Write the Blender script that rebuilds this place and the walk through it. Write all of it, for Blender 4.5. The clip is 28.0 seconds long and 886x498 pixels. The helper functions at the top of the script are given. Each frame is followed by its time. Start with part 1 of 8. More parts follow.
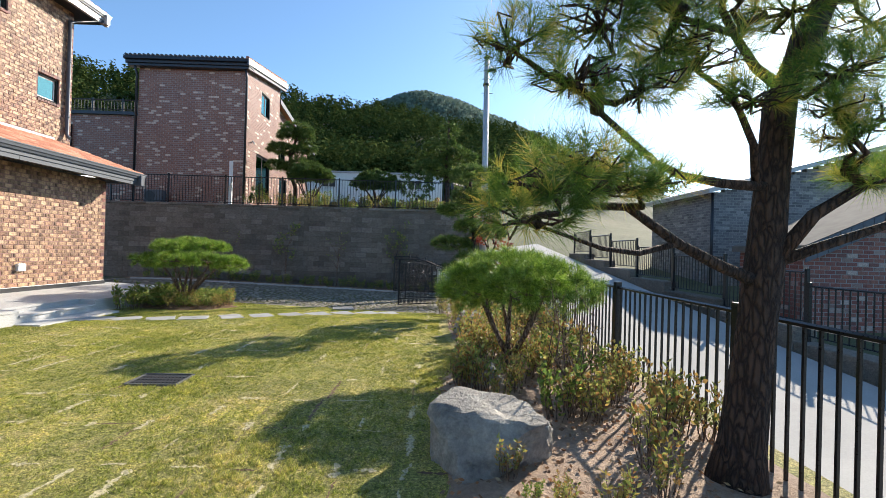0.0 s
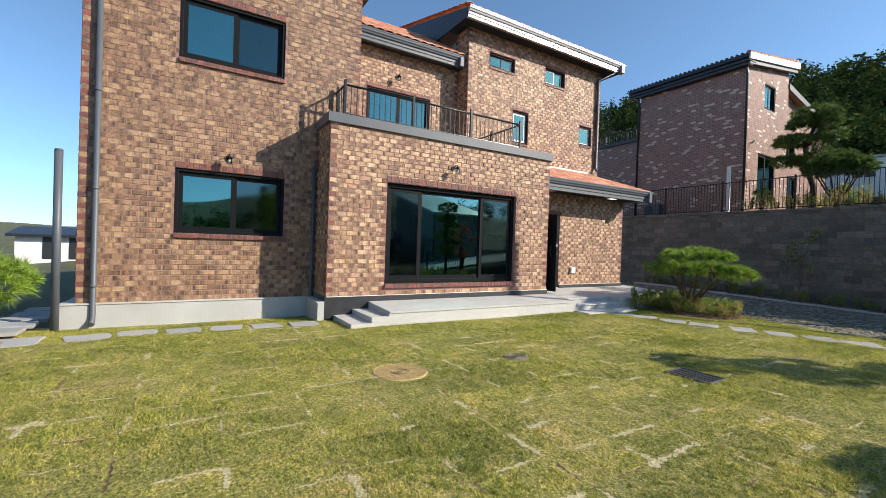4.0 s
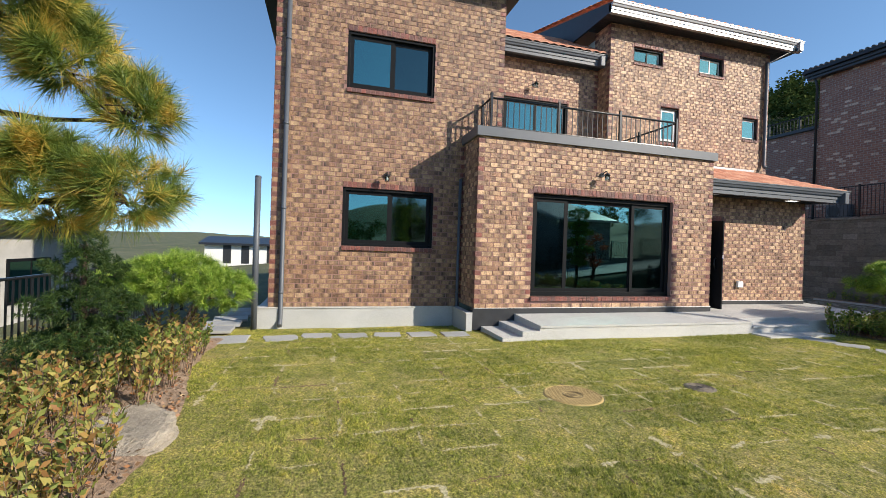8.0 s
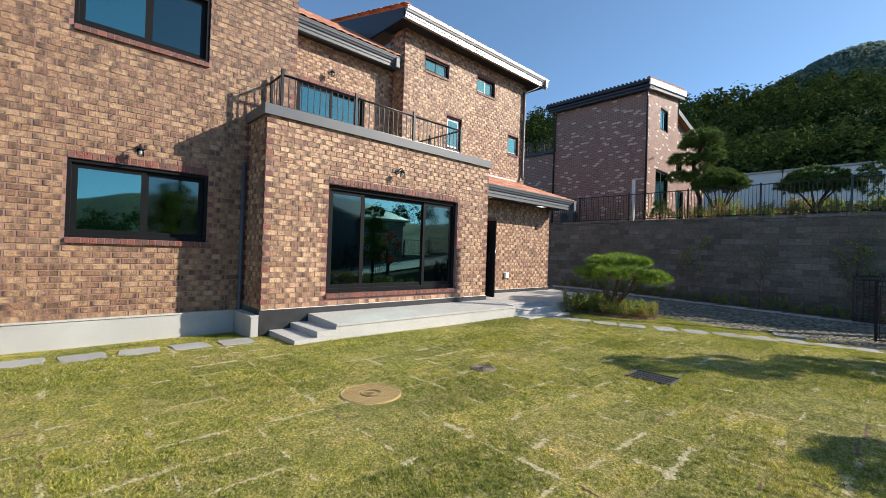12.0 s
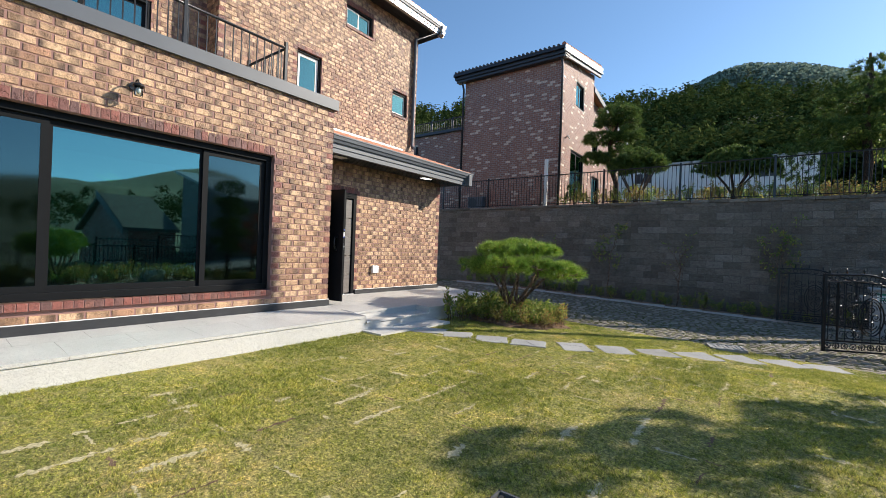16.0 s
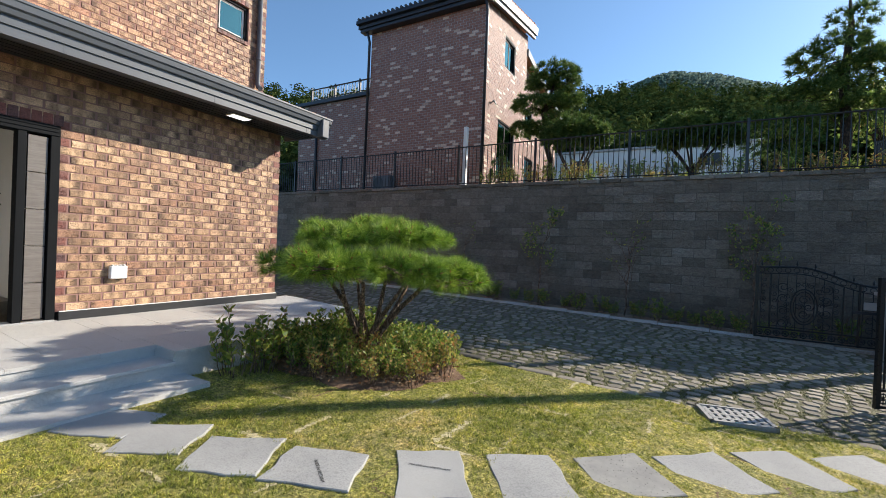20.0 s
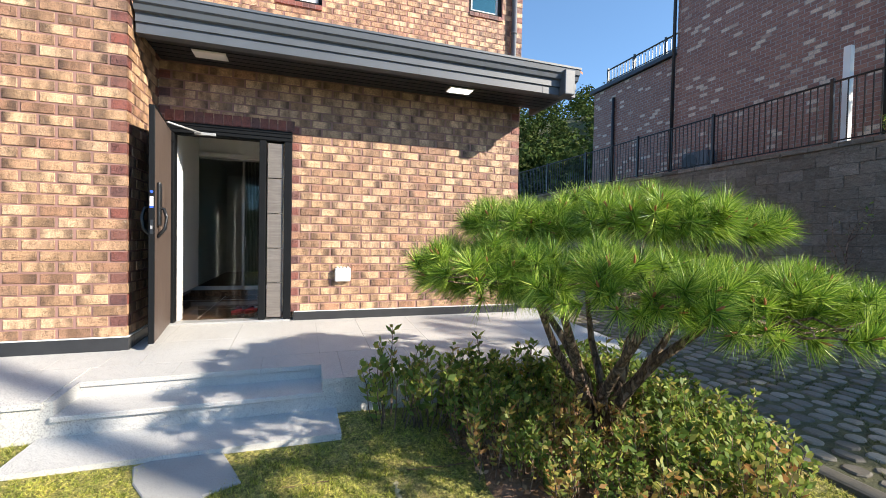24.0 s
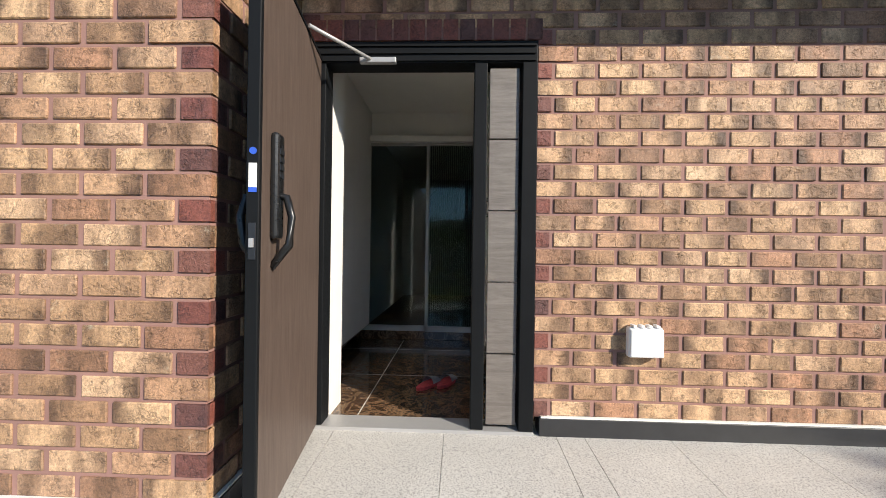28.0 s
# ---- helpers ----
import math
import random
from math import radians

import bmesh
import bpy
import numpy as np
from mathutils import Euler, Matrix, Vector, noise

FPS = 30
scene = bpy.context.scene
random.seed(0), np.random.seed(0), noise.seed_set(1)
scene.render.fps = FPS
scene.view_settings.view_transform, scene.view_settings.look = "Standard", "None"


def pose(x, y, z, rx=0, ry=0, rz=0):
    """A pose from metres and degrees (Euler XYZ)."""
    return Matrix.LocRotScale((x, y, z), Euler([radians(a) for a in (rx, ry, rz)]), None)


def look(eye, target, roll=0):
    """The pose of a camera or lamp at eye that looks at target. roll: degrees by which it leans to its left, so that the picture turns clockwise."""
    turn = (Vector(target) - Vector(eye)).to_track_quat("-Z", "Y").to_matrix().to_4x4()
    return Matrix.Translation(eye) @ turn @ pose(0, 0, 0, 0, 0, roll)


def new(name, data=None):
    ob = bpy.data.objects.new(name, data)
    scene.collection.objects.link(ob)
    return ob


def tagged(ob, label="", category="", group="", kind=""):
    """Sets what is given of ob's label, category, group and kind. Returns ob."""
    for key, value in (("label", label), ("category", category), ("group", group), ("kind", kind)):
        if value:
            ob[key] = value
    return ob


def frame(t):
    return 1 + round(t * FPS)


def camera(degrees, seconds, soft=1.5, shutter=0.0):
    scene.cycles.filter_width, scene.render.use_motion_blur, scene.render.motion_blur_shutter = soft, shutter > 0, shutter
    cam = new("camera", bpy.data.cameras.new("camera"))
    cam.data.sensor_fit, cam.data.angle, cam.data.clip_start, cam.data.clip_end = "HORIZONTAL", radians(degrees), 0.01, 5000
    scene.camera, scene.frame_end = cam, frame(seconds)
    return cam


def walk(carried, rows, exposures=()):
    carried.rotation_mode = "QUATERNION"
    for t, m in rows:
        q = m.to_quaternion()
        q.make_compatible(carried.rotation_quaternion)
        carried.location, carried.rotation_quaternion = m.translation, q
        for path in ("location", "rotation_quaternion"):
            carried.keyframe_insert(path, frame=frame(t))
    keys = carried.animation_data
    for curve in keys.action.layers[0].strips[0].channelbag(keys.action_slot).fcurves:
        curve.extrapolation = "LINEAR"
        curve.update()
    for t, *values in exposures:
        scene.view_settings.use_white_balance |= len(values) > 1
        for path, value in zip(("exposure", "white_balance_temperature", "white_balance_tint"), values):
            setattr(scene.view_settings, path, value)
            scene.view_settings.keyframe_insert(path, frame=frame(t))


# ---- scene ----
cam = camera(92.9, 28.0, soft=0.62)
METRES, EYE, TILT, LEAN, TURN = 15.5, 1.48, 0.0, 0.0, -0.7
ROWS = [
    (0.0, 0.0, 0.0, 0.0, -0.01, 0.29, -1.63),
    (0.5, -0.0012, -0.0036, -0.0008, 6.4, 0.32, -1.76),
    (1.0, -0.0032, -0.0082, -0.0019, 12.73, 0.22, -1.81),
    (1.5, -0.0044, -0.0122, -0.0023, 20.16, 0.06, -1.86),
    (2.0, -0.0072, -0.0159, -0.0026, 27.77, -0.1, -1.86),
    (2.5, -0.011, -0.0215, -0.0029, 36.68, -0.29, -1.93),
    (3.0, -0.0133, -0.0286, -0.0026, 46.99, -0.46, -1.97),
    (3.5, -0.0129, -0.0342, -0.0017, 55.68, -0.56, -2.0),
    (4.0, -0.0136, -0.0425, -0.0008, 59.55, -0.45, -1.92),
    (4.5, -0.0165, -0.0543, -0.0007, 61.6, -0.32, -1.83),
    (6.5, -0.0135, -0.0734, 0.0059, 73.78, -0.54, -1.81),
    (7.0, -0.0162, -0.0752, 0.0069, 74.14, -0.39, -1.86),
    (7.5, -0.0233, -0.076, 0.0058, 74.34, -0.23, -1.85),
    (8.0, -0.0346, -0.0783, 0.0058, 74.97, -0.22, -1.91),
    (8.5, -0.0424, -0.08, 0.0053, 75.49, -0.14, -1.87),
    (9.0, -0.0486, -0.0821, 0.005, 75.72, -0.12, -1.86),
    (9.5, -0.0525, -0.085, 0.0044, 75.66, -0.14, -1.88),
    (10.0, -0.0548, -0.0841, 0.0034, 73.47, -0.06, -1.93),
    (10.5, -0.0564, -0.0803, 0.0026, 67.49, 0.11, -1.94),
    (11.0, -0.0568, -0.0754, 0.0016, 59.61, 0.38, -1.96),
    (11.5, -0.0559, -0.0717, 0.0012, 51.72, 0.61, -1.95),
    (12.0, -0.0562, -0.0667, 0.0007, 47.75, 0.53, -1.92),
    (12.5, -0.0573, -0.0488, -0.0023, 46.69, 0.43, -2.0),
    (14.5, -0.0955, 0.0683, -0.0058, 45.16, -0.08, -2.13),
    (15.0, -0.1086, 0.1005, -0.0075, 44.52, -0.02, -2.15),
    (15.5, -0.1217, 0.1341, -0.0068, 43.01, -0.05, -2.17),
    (16.0, -0.1348, 0.1683, -0.0067, 38.13, 0.03, -2.19),
    (16.5, -0.1473, 0.2047, -0.0078, 33.52, 0.15, -2.31),
    (17.0, -0.1591, 0.2379, -0.0082, 32.15, 0.03, -2.33),
    (17.5, -0.1663, 0.2712, -0.0091, 31.26, -0.06, -2.43),
    (18.0, -0.1739, 0.3029, -0.0105, 31.22, -0.08, -2.42),
    (18.5, -0.1819, 0.3356, -0.0113, 31.14, -0.16, -2.36),
    (19.0, -0.191, 0.3688, -0.0113, 30.7, -0.24, -2.37),
    (19.5, -0.1984, 0.4007, -0.0103, 30.51, -0.3, -2.38),
    (20.0, -0.2011, 0.4316, -0.0091, 30.55, -0.32, -2.38),
    (20.5, -0.2072, 0.4593, -0.0091, 30.73, -0.37, -2.37),
    (22.5, -0.2394, 0.5468, -0.0133, 45.01, -0.95, -1.65),
    (23.0, -0.2507, 0.5526, -0.0134, 57.93, -1.29, -1.34),
    (23.5, -0.2576, 0.5552, -0.0117, 66.15, -1.34, -1.24),
    (24.0, -0.2604, 0.5604, -0.0112, 72.06, -1.35, -1.16),
    (24.5, -0.2645, 0.5672, -0.0102, 80.12, -1.44, -0.98),
    (25.0, -0.2721, 0.5685, -0.0103, 86.33, -1.41, -0.88),
    (25.5, -0.2929, 0.5616, -0.0108, 88.89, -1.27, -0.77),
    (26.0, -0.3212, 0.5544, -0.0113, 90.29, -1.05, -0.79),
    (26.5, -0.3527, 0.5484, -0.0092, 91.1, -0.87, -0.78),
    (27.0, -0.385, 0.5403, -0.0098, 91.65, -0.71, -0.79),
    (27.5, -0.4146, 0.5345, -0.0091, 92.22, -0.32, -0.83),
    (28.0, -0.44, 0.5252, -0.0088, 93.03, -0.01, -0.8),
]
EXPOSURES = [(0, 0.85), (1.5, 0.75), (3, 0.58), (6, 0.42), (10, 0.42), (14, 0.52), (18, 0.58), (20.5, 0.65), (23, 1.02), (24, 1.05), (25, 0.88), (26.5, 0.72), (28, 0.54)]
walk(cam, [(t, pose(0, 0, EYE, TILT, LEAN, TURN) @ pose(METRES * x, METRES * y, METRES * z, 90 + pitch, roll, yaw)) for t, x, y, z, yaw, pitch, roll in ROWS], EXPOSURES)

# ---------------------------------------------------------------- light
SUN_AZ, SUN_EL = 40.5, 28.2          # degrees clockwise from +y, and above the horizon
world = bpy.data.worlds.new("world")
scene.world = world
world.use_nodes = True
wn = world.node_tree.nodes
sky = wn.new("ShaderNodeTexSky")
sky.sky_type = "NISHITA"
sky.sun_disc = False
sky.sun_elevation, sky.sun_rotation = radians(SUN_EL), radians(SUN_AZ)
sky.air_density, sky.dust_density, sky.ozone_density = 0.72, 0.30, 1.1
wn["Background"].inputs["Strength"].default_value = 0.15
tint = wn.new("ShaderNodeVectorMath")             # a clear, rather cyan autumn sky
tint.operation = "MULTIPLY"
tint.inputs[1].default_value = (0.93, 1.12, 1.16)
view = wn.new("ShaderNodeTexCoord")
lift = wn.new("ShaderNodeVectorMath")             # thin air: little whitening down at the horizon
lift.inputs[1].default_value = (0, 0, 0.07)
world.node_tree.links.new(view.outputs["Generated"], lift.inputs[0])
world.node_tree.links.new(lift.outputs[0], sky.inputs[0])
world.node_tree.links.new(sky.outputs[0], tint.inputs[0])
world.node_tree.links.new(tint.outputs[0], wn["Background"].inputs[0])
sun_dir = Vector((math.sin(radians(SUN_AZ)) * math.cos(radians(SUN_EL)), math.cos(radians(SUN_AZ)) * math.cos(radians(SUN_EL)), math.sin(radians(SUN_EL))))
sun = new("sun", bpy.data.lights.new("sun", "SUN"))
sun.data.energy, sun.data.angle, sun.data.color = 5.0, radians(0.6), (1.0, 0.90, 0.76)
sun.matrix_world = look(sun_dir * 60, (0, 0, 0))

# ---------------------------------------------------------------- materials
def nodes_of(name):
    m = bpy.data.materials.new(name)
    m.use_nodes = True
    t = m.node_tree
    return m, t, t.nodes["Principled BSDF"]


def link(t, a, b):
    t.links.new(a, b)


def ramp(t, fac, stops):
    r = t.nodes.new("ShaderNodeValToRGB")
    e = r.color_ramp.elements
    while len(e) < len(stops):
        e.new(0.5)
    for k, (p, c) in zip(e, stops):
        k.position, k.color = p, (*c, 1)
    link(t, fac, r.inputs[0])
    return r.outputs[0]


def noise_of(t, vec, scale, detail=4, rough=0.6, dist=0.0):
    n = t.nodes.new("ShaderNodeTexNoise")
    n.inputs["Scale"].default_value, n.inputs["Detail"].default_value = scale, detail
    n.inputs["Roughness"].default_value, n.inputs["Distortion"].default_value = rough, dist
    if vec is not None:
        link(t, vec, n.inputs["Vector"])
    return n.outputs["Fac"]


def math_of(t, op, a, b=None, c=None):
    n = t.nodes.new("ShaderNodeMath")
    n.operation = op
    for i, v in enumerate((a, b, c)):
        if v is None:
            continue
        if isinstance(v, (int, float)):
            n.inputs[i].default_value = v
        else:
            link(t, v, n.inputs[i])
    return n.outputs[0]


def mixed(t, fac, a, b, mode="MIX"):
    n = t.nodes.new("ShaderNodeMix")
    n.data_type, n.blend_type = "RGBA", mode
    for sock, v in ((n.inputs[0], fac), (n.inputs[6], a), (n.inputs[7], b)):
        if isinstance(v, (int, float)):
            sock.default_value = v
        elif isinstance(v, tuple):
            sock.default_value = (*v, 1)
        else:
            link(t, v, sock)
    return n.outputs[2]


def bump(t, bsdf, height, strength=0.3, dist=0.01):
    b = t.nodes.new("ShaderNodeBump")
    b.inputs["Strength"].default_value, b.inputs["Distance"].default_value = strength, dist
    link(t, height, b.inputs["Height"])
    link(t, b.outputs[0], bsdf.inputs["Normal"])


def piece_random(t):
    """A random number a piece, whether it is an object of its own or an island of a joined mesh."""
    a = t.nodes.new("ShaderNodeObjectInfo").outputs["Random"]
    b = t.nodes.new("ShaderNodeNewGeometry").outputs["Random Per Island"]
    return math_of(t, "FRACT", math_of(t, "ADD", a, b))


def world_pos(t):
    return t.nodes.new("ShaderNodeNewGeometry").outputs["Position"]


def scaled(t, vec, s):
    n = t.nodes.new("ShaderNodeVectorMath")
    n.operation = "MULTIPLY"
    n.inputs[1].default_value = s
    link(t, vec, n.inputs[0])
    return n.outputs[0]


def plain(name, col, rough=0.5, metal=0.0, var=0.12, scale=6.0, bumps=0.05, fine=60.0):
    m, t, b = nodes_of(name)
    p = world_pos(t)
    n = noise_of(t, p, scale, 5)
    f = noise_of(t, p, fine, 3)
    lo = tuple(c * (1 - var) for c in col)
    hi = tuple(min(1, c * (1 + var)) for c in col)
    c = ramp(t, n, [(0.3, lo), (0.7, hi)])
    link(t, c, b.inputs["Base Color"])
    b.inputs["Roughness"].default_value, b.inputs["Metallic"].default_value = rough, metal
    r = math_of(t, "MULTIPLY_ADD", f, 0.25, rough - 0.12)
    link(t, r, b.inputs["Roughness"])
    if bumps:
        bump(t, b, f, bumps, 0.004)
    return m


def brick_mat(name, stops, dark, stretch=(4.0, 4.0, 1.3), burnt=0.62, speck=(0.62, 0.60, 0.52), lichen=0.66, flash=None):
    """Fired brick: a tone a brick, burnt ends, pale specks, folded skin."""
    m, t, b = nodes_of(name)
    p = world_pos(t)
    r = piece_random(t)
    tone = ramp(t, r, stops)
    off = t.nodes.new("ShaderNodeCombineXYZ")
    link(t, math_of(t, "MULTIPLY", r, 37.0), off.inputs[0])
    link(t, math_of(t, "MULTIPLY", r, 19.0), off.inputs[1])
    add = t.nodes.new("ShaderNodeVectorMath")
    link(t, p, add.inputs[0])
    link(t, off.outputs[0], add.inputs[1])
    q = add.outputs[0]
    burn = noise_of(t, scaled(t, q, stretch), 1.9, 3, 0.55)
    bf = t.nodes.new("ShaderNodeMapRange")
    bf.inputs[1].default_value, bf.inputs[2].default_value = burnt - 0.1, burnt + 0.08
    link(t, burn, bf.inputs[0])
    c = mixed(t, math_of(t, "MULTIPLY", bf.outputs[0], 0.75), tone, dark)
    if flash:                                     # one end of the brick is burnt dark
        at = t.nodes.new("ShaderNodeAttribute")
        at.attribute_name = "along"
        r2 = math_of(t, "FRACT", math_of(t, "MULTIPLY", r, 7.31))
        r3 = math_of(t, "FRACT", math_of(t, "MULTIPLY", r, 23.7))
        side = math_of(t, "GREATER_THAN", r2, 0.30)
        run = math_of(t, "ABSOLUTE", math_of(t, "SUBTRACT", math_of(t, "SUBTRACT", 1.0, side), at.outputs["Fac"]))
        run = math_of(t, "ADD", run, math_of(t, "MULTIPLY_ADD", noise_of(t, q, 14, 4, 0.6), 0.5, -0.25))
        fl = t.nodes.new("ShaderNodeMapRange")
        fl.inputs[1].default_value, fl.inputs[2].default_value = 0.60, 0.92
        link(t, run, fl.inputs[0])
        amount = math_of(t, "MULTIPLY", fl.outputs[0], math_of(t, "MULTIPLY_ADD", r3, 0.80, 0.22))
        c = mixed(t, amount, c, flash)
    grain = noise_of(t, q, 85, 6, 0.8)
    c = mixed(t, 0.55, c, ramp(t, grain, [(0.32, (0.26, 0.23, 0.20)), (0.48, (0.98, 0.95, 0.90)), (0.68, (1.75, 1.68, 1.56))]), "MULTIPLY")
    pit = noise_of(t, scaled(t, q, (0.6, 0.6, 1.6)), 24, 5, 0.75)
    c = mixed(t, 0.42, c, ramp(t, pit, [(0.34, (0.42, 0.38, 0.37)), (0.48, (1.0, 1.0, 1.0)), (0.7, (1.22, 1.20, 1.16))]), "MULTIPLY")
    blot = noise_of(t, q, 9.0, 6, 0.7)
    sf = t.nodes.new("ShaderNodeMapRange")
    sf.inputs[1].default_value, sf.inputs[2].default_value = lichen - 0.05, lichen + 0.12
    link(t, blot, sf.inputs[0])
    sg = math_of(t, "MULTIPLY", sf.outputs[0], math_of(t, "GREATER_THAN", grain, 0.48))
    c = mixed(t, math_of(t, "MULTIPLY", sg, 0.7), c, speck)
    # short cracks and folds in the fired skin, in patches
    worm = noise_of(t, scaled(t, q, (1.0, 1.0, 1.25)), 48, 3, 0.55, 0.8)
    line = t.nodes.new("ShaderNodeMapRange")
    line.inputs[1].default_value, line.inputs[2].default_value = 0.055, 0.012
    link(t, math_of(t, "ABSOLUTE", math_of(t, "SUBTRACT", worm, 0.5)), line.inputs[0])
    patch = t.nodes.new("ShaderNodeMapRange")
    patch.inputs[1].default_value, patch.inputs[2].default_value = 0.49, 0.57
    link(t, noise_of(t, q, 19, 3, 0.6), patch.inputs[0])
    crack = math_of(t, "MULTIPLY", line.outputs[0], patch.outputs[0])
    c = mixed(t, math_of(t, "MULTIPLY", crack, 0.42), c, tuple(k * 0.55 for k in dark))
    link(t, c, b.inputs["Base Color"])
    b.inputs["Roughness"].default_value = 0.55
    fold = noise_of(t, q, 26, 4, 0.6, 1.2)
    h = math_of(t, "ADD", math_of(t, "MULTIPLY", fold, 0.8), math_of(t, "MULTIPLY", grain, 0.4))
    h = math_of(t, "SUBTRACT", h, math_of(t, "MULTIPLY", crack, 0.35))
    bump(t, b, h, 0.85, 0.009)
    return m


TAN = [(0.0, (0.340, 0.202, 0.119)), (0.2, (0.515, 0.331, 0.196)), (0.42, (0.637, 0.429, 0.262)), (0.60, (0.450, 0.267, 0.163)), (0.78, (0.680, 0.468, 0.301)), (0.91, (0.274, 0.149, 0.095)), (1.0, (0.483, 0.267, 0.164))]
M_BRICK = brick_mat("brick_tan", TAN, (0.14, 0.08, 0.048), burnt=0.56, lichen=0.67, speck=(0.50, 0.52, 0.42), flash=(0.10, 0.058, 0.038))
BROWN = [(0.0, (0.27, 0.155, 0.085)), (0.2, (0.38, 0.235, 0.135)), (0.42, (0.45, 0.29, 0.165)), (0.60, (0.33, 0.19, 0.11)), (0.78, (0.48, 0.325, 0.195)), (0.91, (0.22, 0.12, 0.072)), (1.0, (0.36, 0.20, 0.12))]
M_BRICK_BROWN = brick_mat("brick_brown", BROWN, (0.10, 0.058, 0.038), burnt=0.56, lichen=0.66, speck=(0.42, 0.44, 0.36), flash=(0.075, 0.045, 0.032))
RED = [(0.0, (0.17, 0.062, 0.052)), (0.4, (0.25, 0.08, 0.06)), (0.7, (0.115, 0.055, 0.052)), (1.0, (0.20, 0.085, 0.066))]
M_REDBRICK = brick_mat("brick_dark_red", RED, (0.06, 0.03, 0.035), burnt=0.66, lichen=0.74)
NB = [(0.0, (0.27, 0.13, 0.10)), (0.3, (0.33, 0.17, 0.125)), (0.6, (0.24, 0.115, 0.09)), (0.90, (0.31, 0.16, 0.12)), (0.93, (0.60, 0.48, 0.38)), (1.0, (0.66, 0.54, 0.44))]
M_NBBRICK = brick_mat("brick_rose", NB, (0.15, 0.07, 0.06), burnt=0.7, lichen=0.8)
GREY = [(0.0, (0.10, 0.10, 0.11)), (0.4, (0.22, 0.22, 0.23)), (0.7, (0.15, 0.15, 0.165)), (1.0, (0.36, 0.35, 0.34))]
M_GREYBRICK = brick_mat("brick_grey", GREY, (0.06, 0.06, 0.07), burnt=0.7, lichen=0.75)
OLDRED = [(0.0, (0.30, 0.09, 0.06)), (0.4, (0.22, 0.07, 0.055)), (0.7, (0.36, 0.14, 0.10)), (0.88, (0.16, 0.06, 0.05)), (1.0, (0.62, 0.50, 0.44))]
M_OLDRED = brick_mat("brick_old_red", OLDRED, (0.10, 0.05, 0.05), burnt=0.68, lichen=0.72)
M_MORTAR = plain("mortar", (0.29, 0.165, 0.142), 0.9, var=0.14, scale=3, bumps=0.3, fine=140)
M_MORTAR_GREY = plain("mortar_grey", (0.33, 0.31, 0.29), 0.9, var=0.14, scale=3, bumps=0.3, fine=140)
M_JOINT_DARK = plain("dark_joint", (0.13, 0.12, 0.105), 0.95, 0, 0.2, 3, 0.2)
M_DARKMETAL = plain("dark_painted_metal", (0.030, 0.033, 0.040), 0.38, 0.3, 0.1, 4, 0.03)
M_BLACK = plain("black_powder_coat", (0.016, 0.017, 0.019), 0.30, 0.2, 0.15, 5, 0.03)
M_FRAME = plain("window_frame_black", (0.008, 0.009, 0.0105), 0.55, 0.0, 0.1, 4, 0.02)
M_FRAME.node_tree.nodes["Principled BSDF"].inputs["Specular IOR Level"].default_value = 0.12
M_GREYMETAL = plain("grey_painted_metal", (0.088, 0.098, 0.115), 0.48, 0.0, 0.08, 2, 0.02)
M_LIGHTMETAL = plain("silver_painted_metal", (0.42, 0.42, 0.425), 0.40, 0.3, 0.08, 2, 0.02)
M_GRANITE = None
M_WHITE = plain("white_paint", (0.78, 0.77, 0.74), 0.6, 0, 0.04, 2, 0.03)
M_CONCRETE = plain("concrete", (0.42, 0.41, 0.39), 0.85, 0, 0.16, 1.6, 0.25, 90)
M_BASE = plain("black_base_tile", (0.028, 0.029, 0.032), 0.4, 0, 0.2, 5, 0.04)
M_PLASTIC = plain("white_plastic", (0.80, 0.80, 0.80), 0.35, 0, 0.03, 5, 0.02)


def granite(name, lo, hi, speck, rough=0.55):
    m, t, b = nodes_of(name)
    p = world_pos(t)
    c = ramp(t, noise_of(t, p, 1.2, 5), [(0.3, lo), (0.7, hi)])
    g = noise_of(t, p, 120, 3, 0.8)
    c = mixed(t, 0.8, c, ramp(t, g, [(0.36, speck), (0.47, (0.95, 0.95, 0.95)), (0.62, (1.22, 1.22, 1.20))]), "MULTIPLY")
    link(t, c, b.inputs["Base Color"])
    b.inputs["Roughness"].default_value = rough
    bump(t, b, g, 0.12, 0.002)
    return m


M_GRANITE = granite("flamed_granite", (0.47, 0.46, 0.445), (0.58, 0.57, 0.55), (0.30, 0.30, 0.31))
M_GRANITE_DARK = granite("basalt_paver", (0.30, 0.30, 0.295), (0.43, 0.425, 0.41), (0.6, 0.6, 0.6), 0.8)
M_PLINTH = granite("grey_granite_plinth", (0.40, 0.40, 0.39), (0.50, 0.50, 0.49), (0.6, 0.6, 0.6))


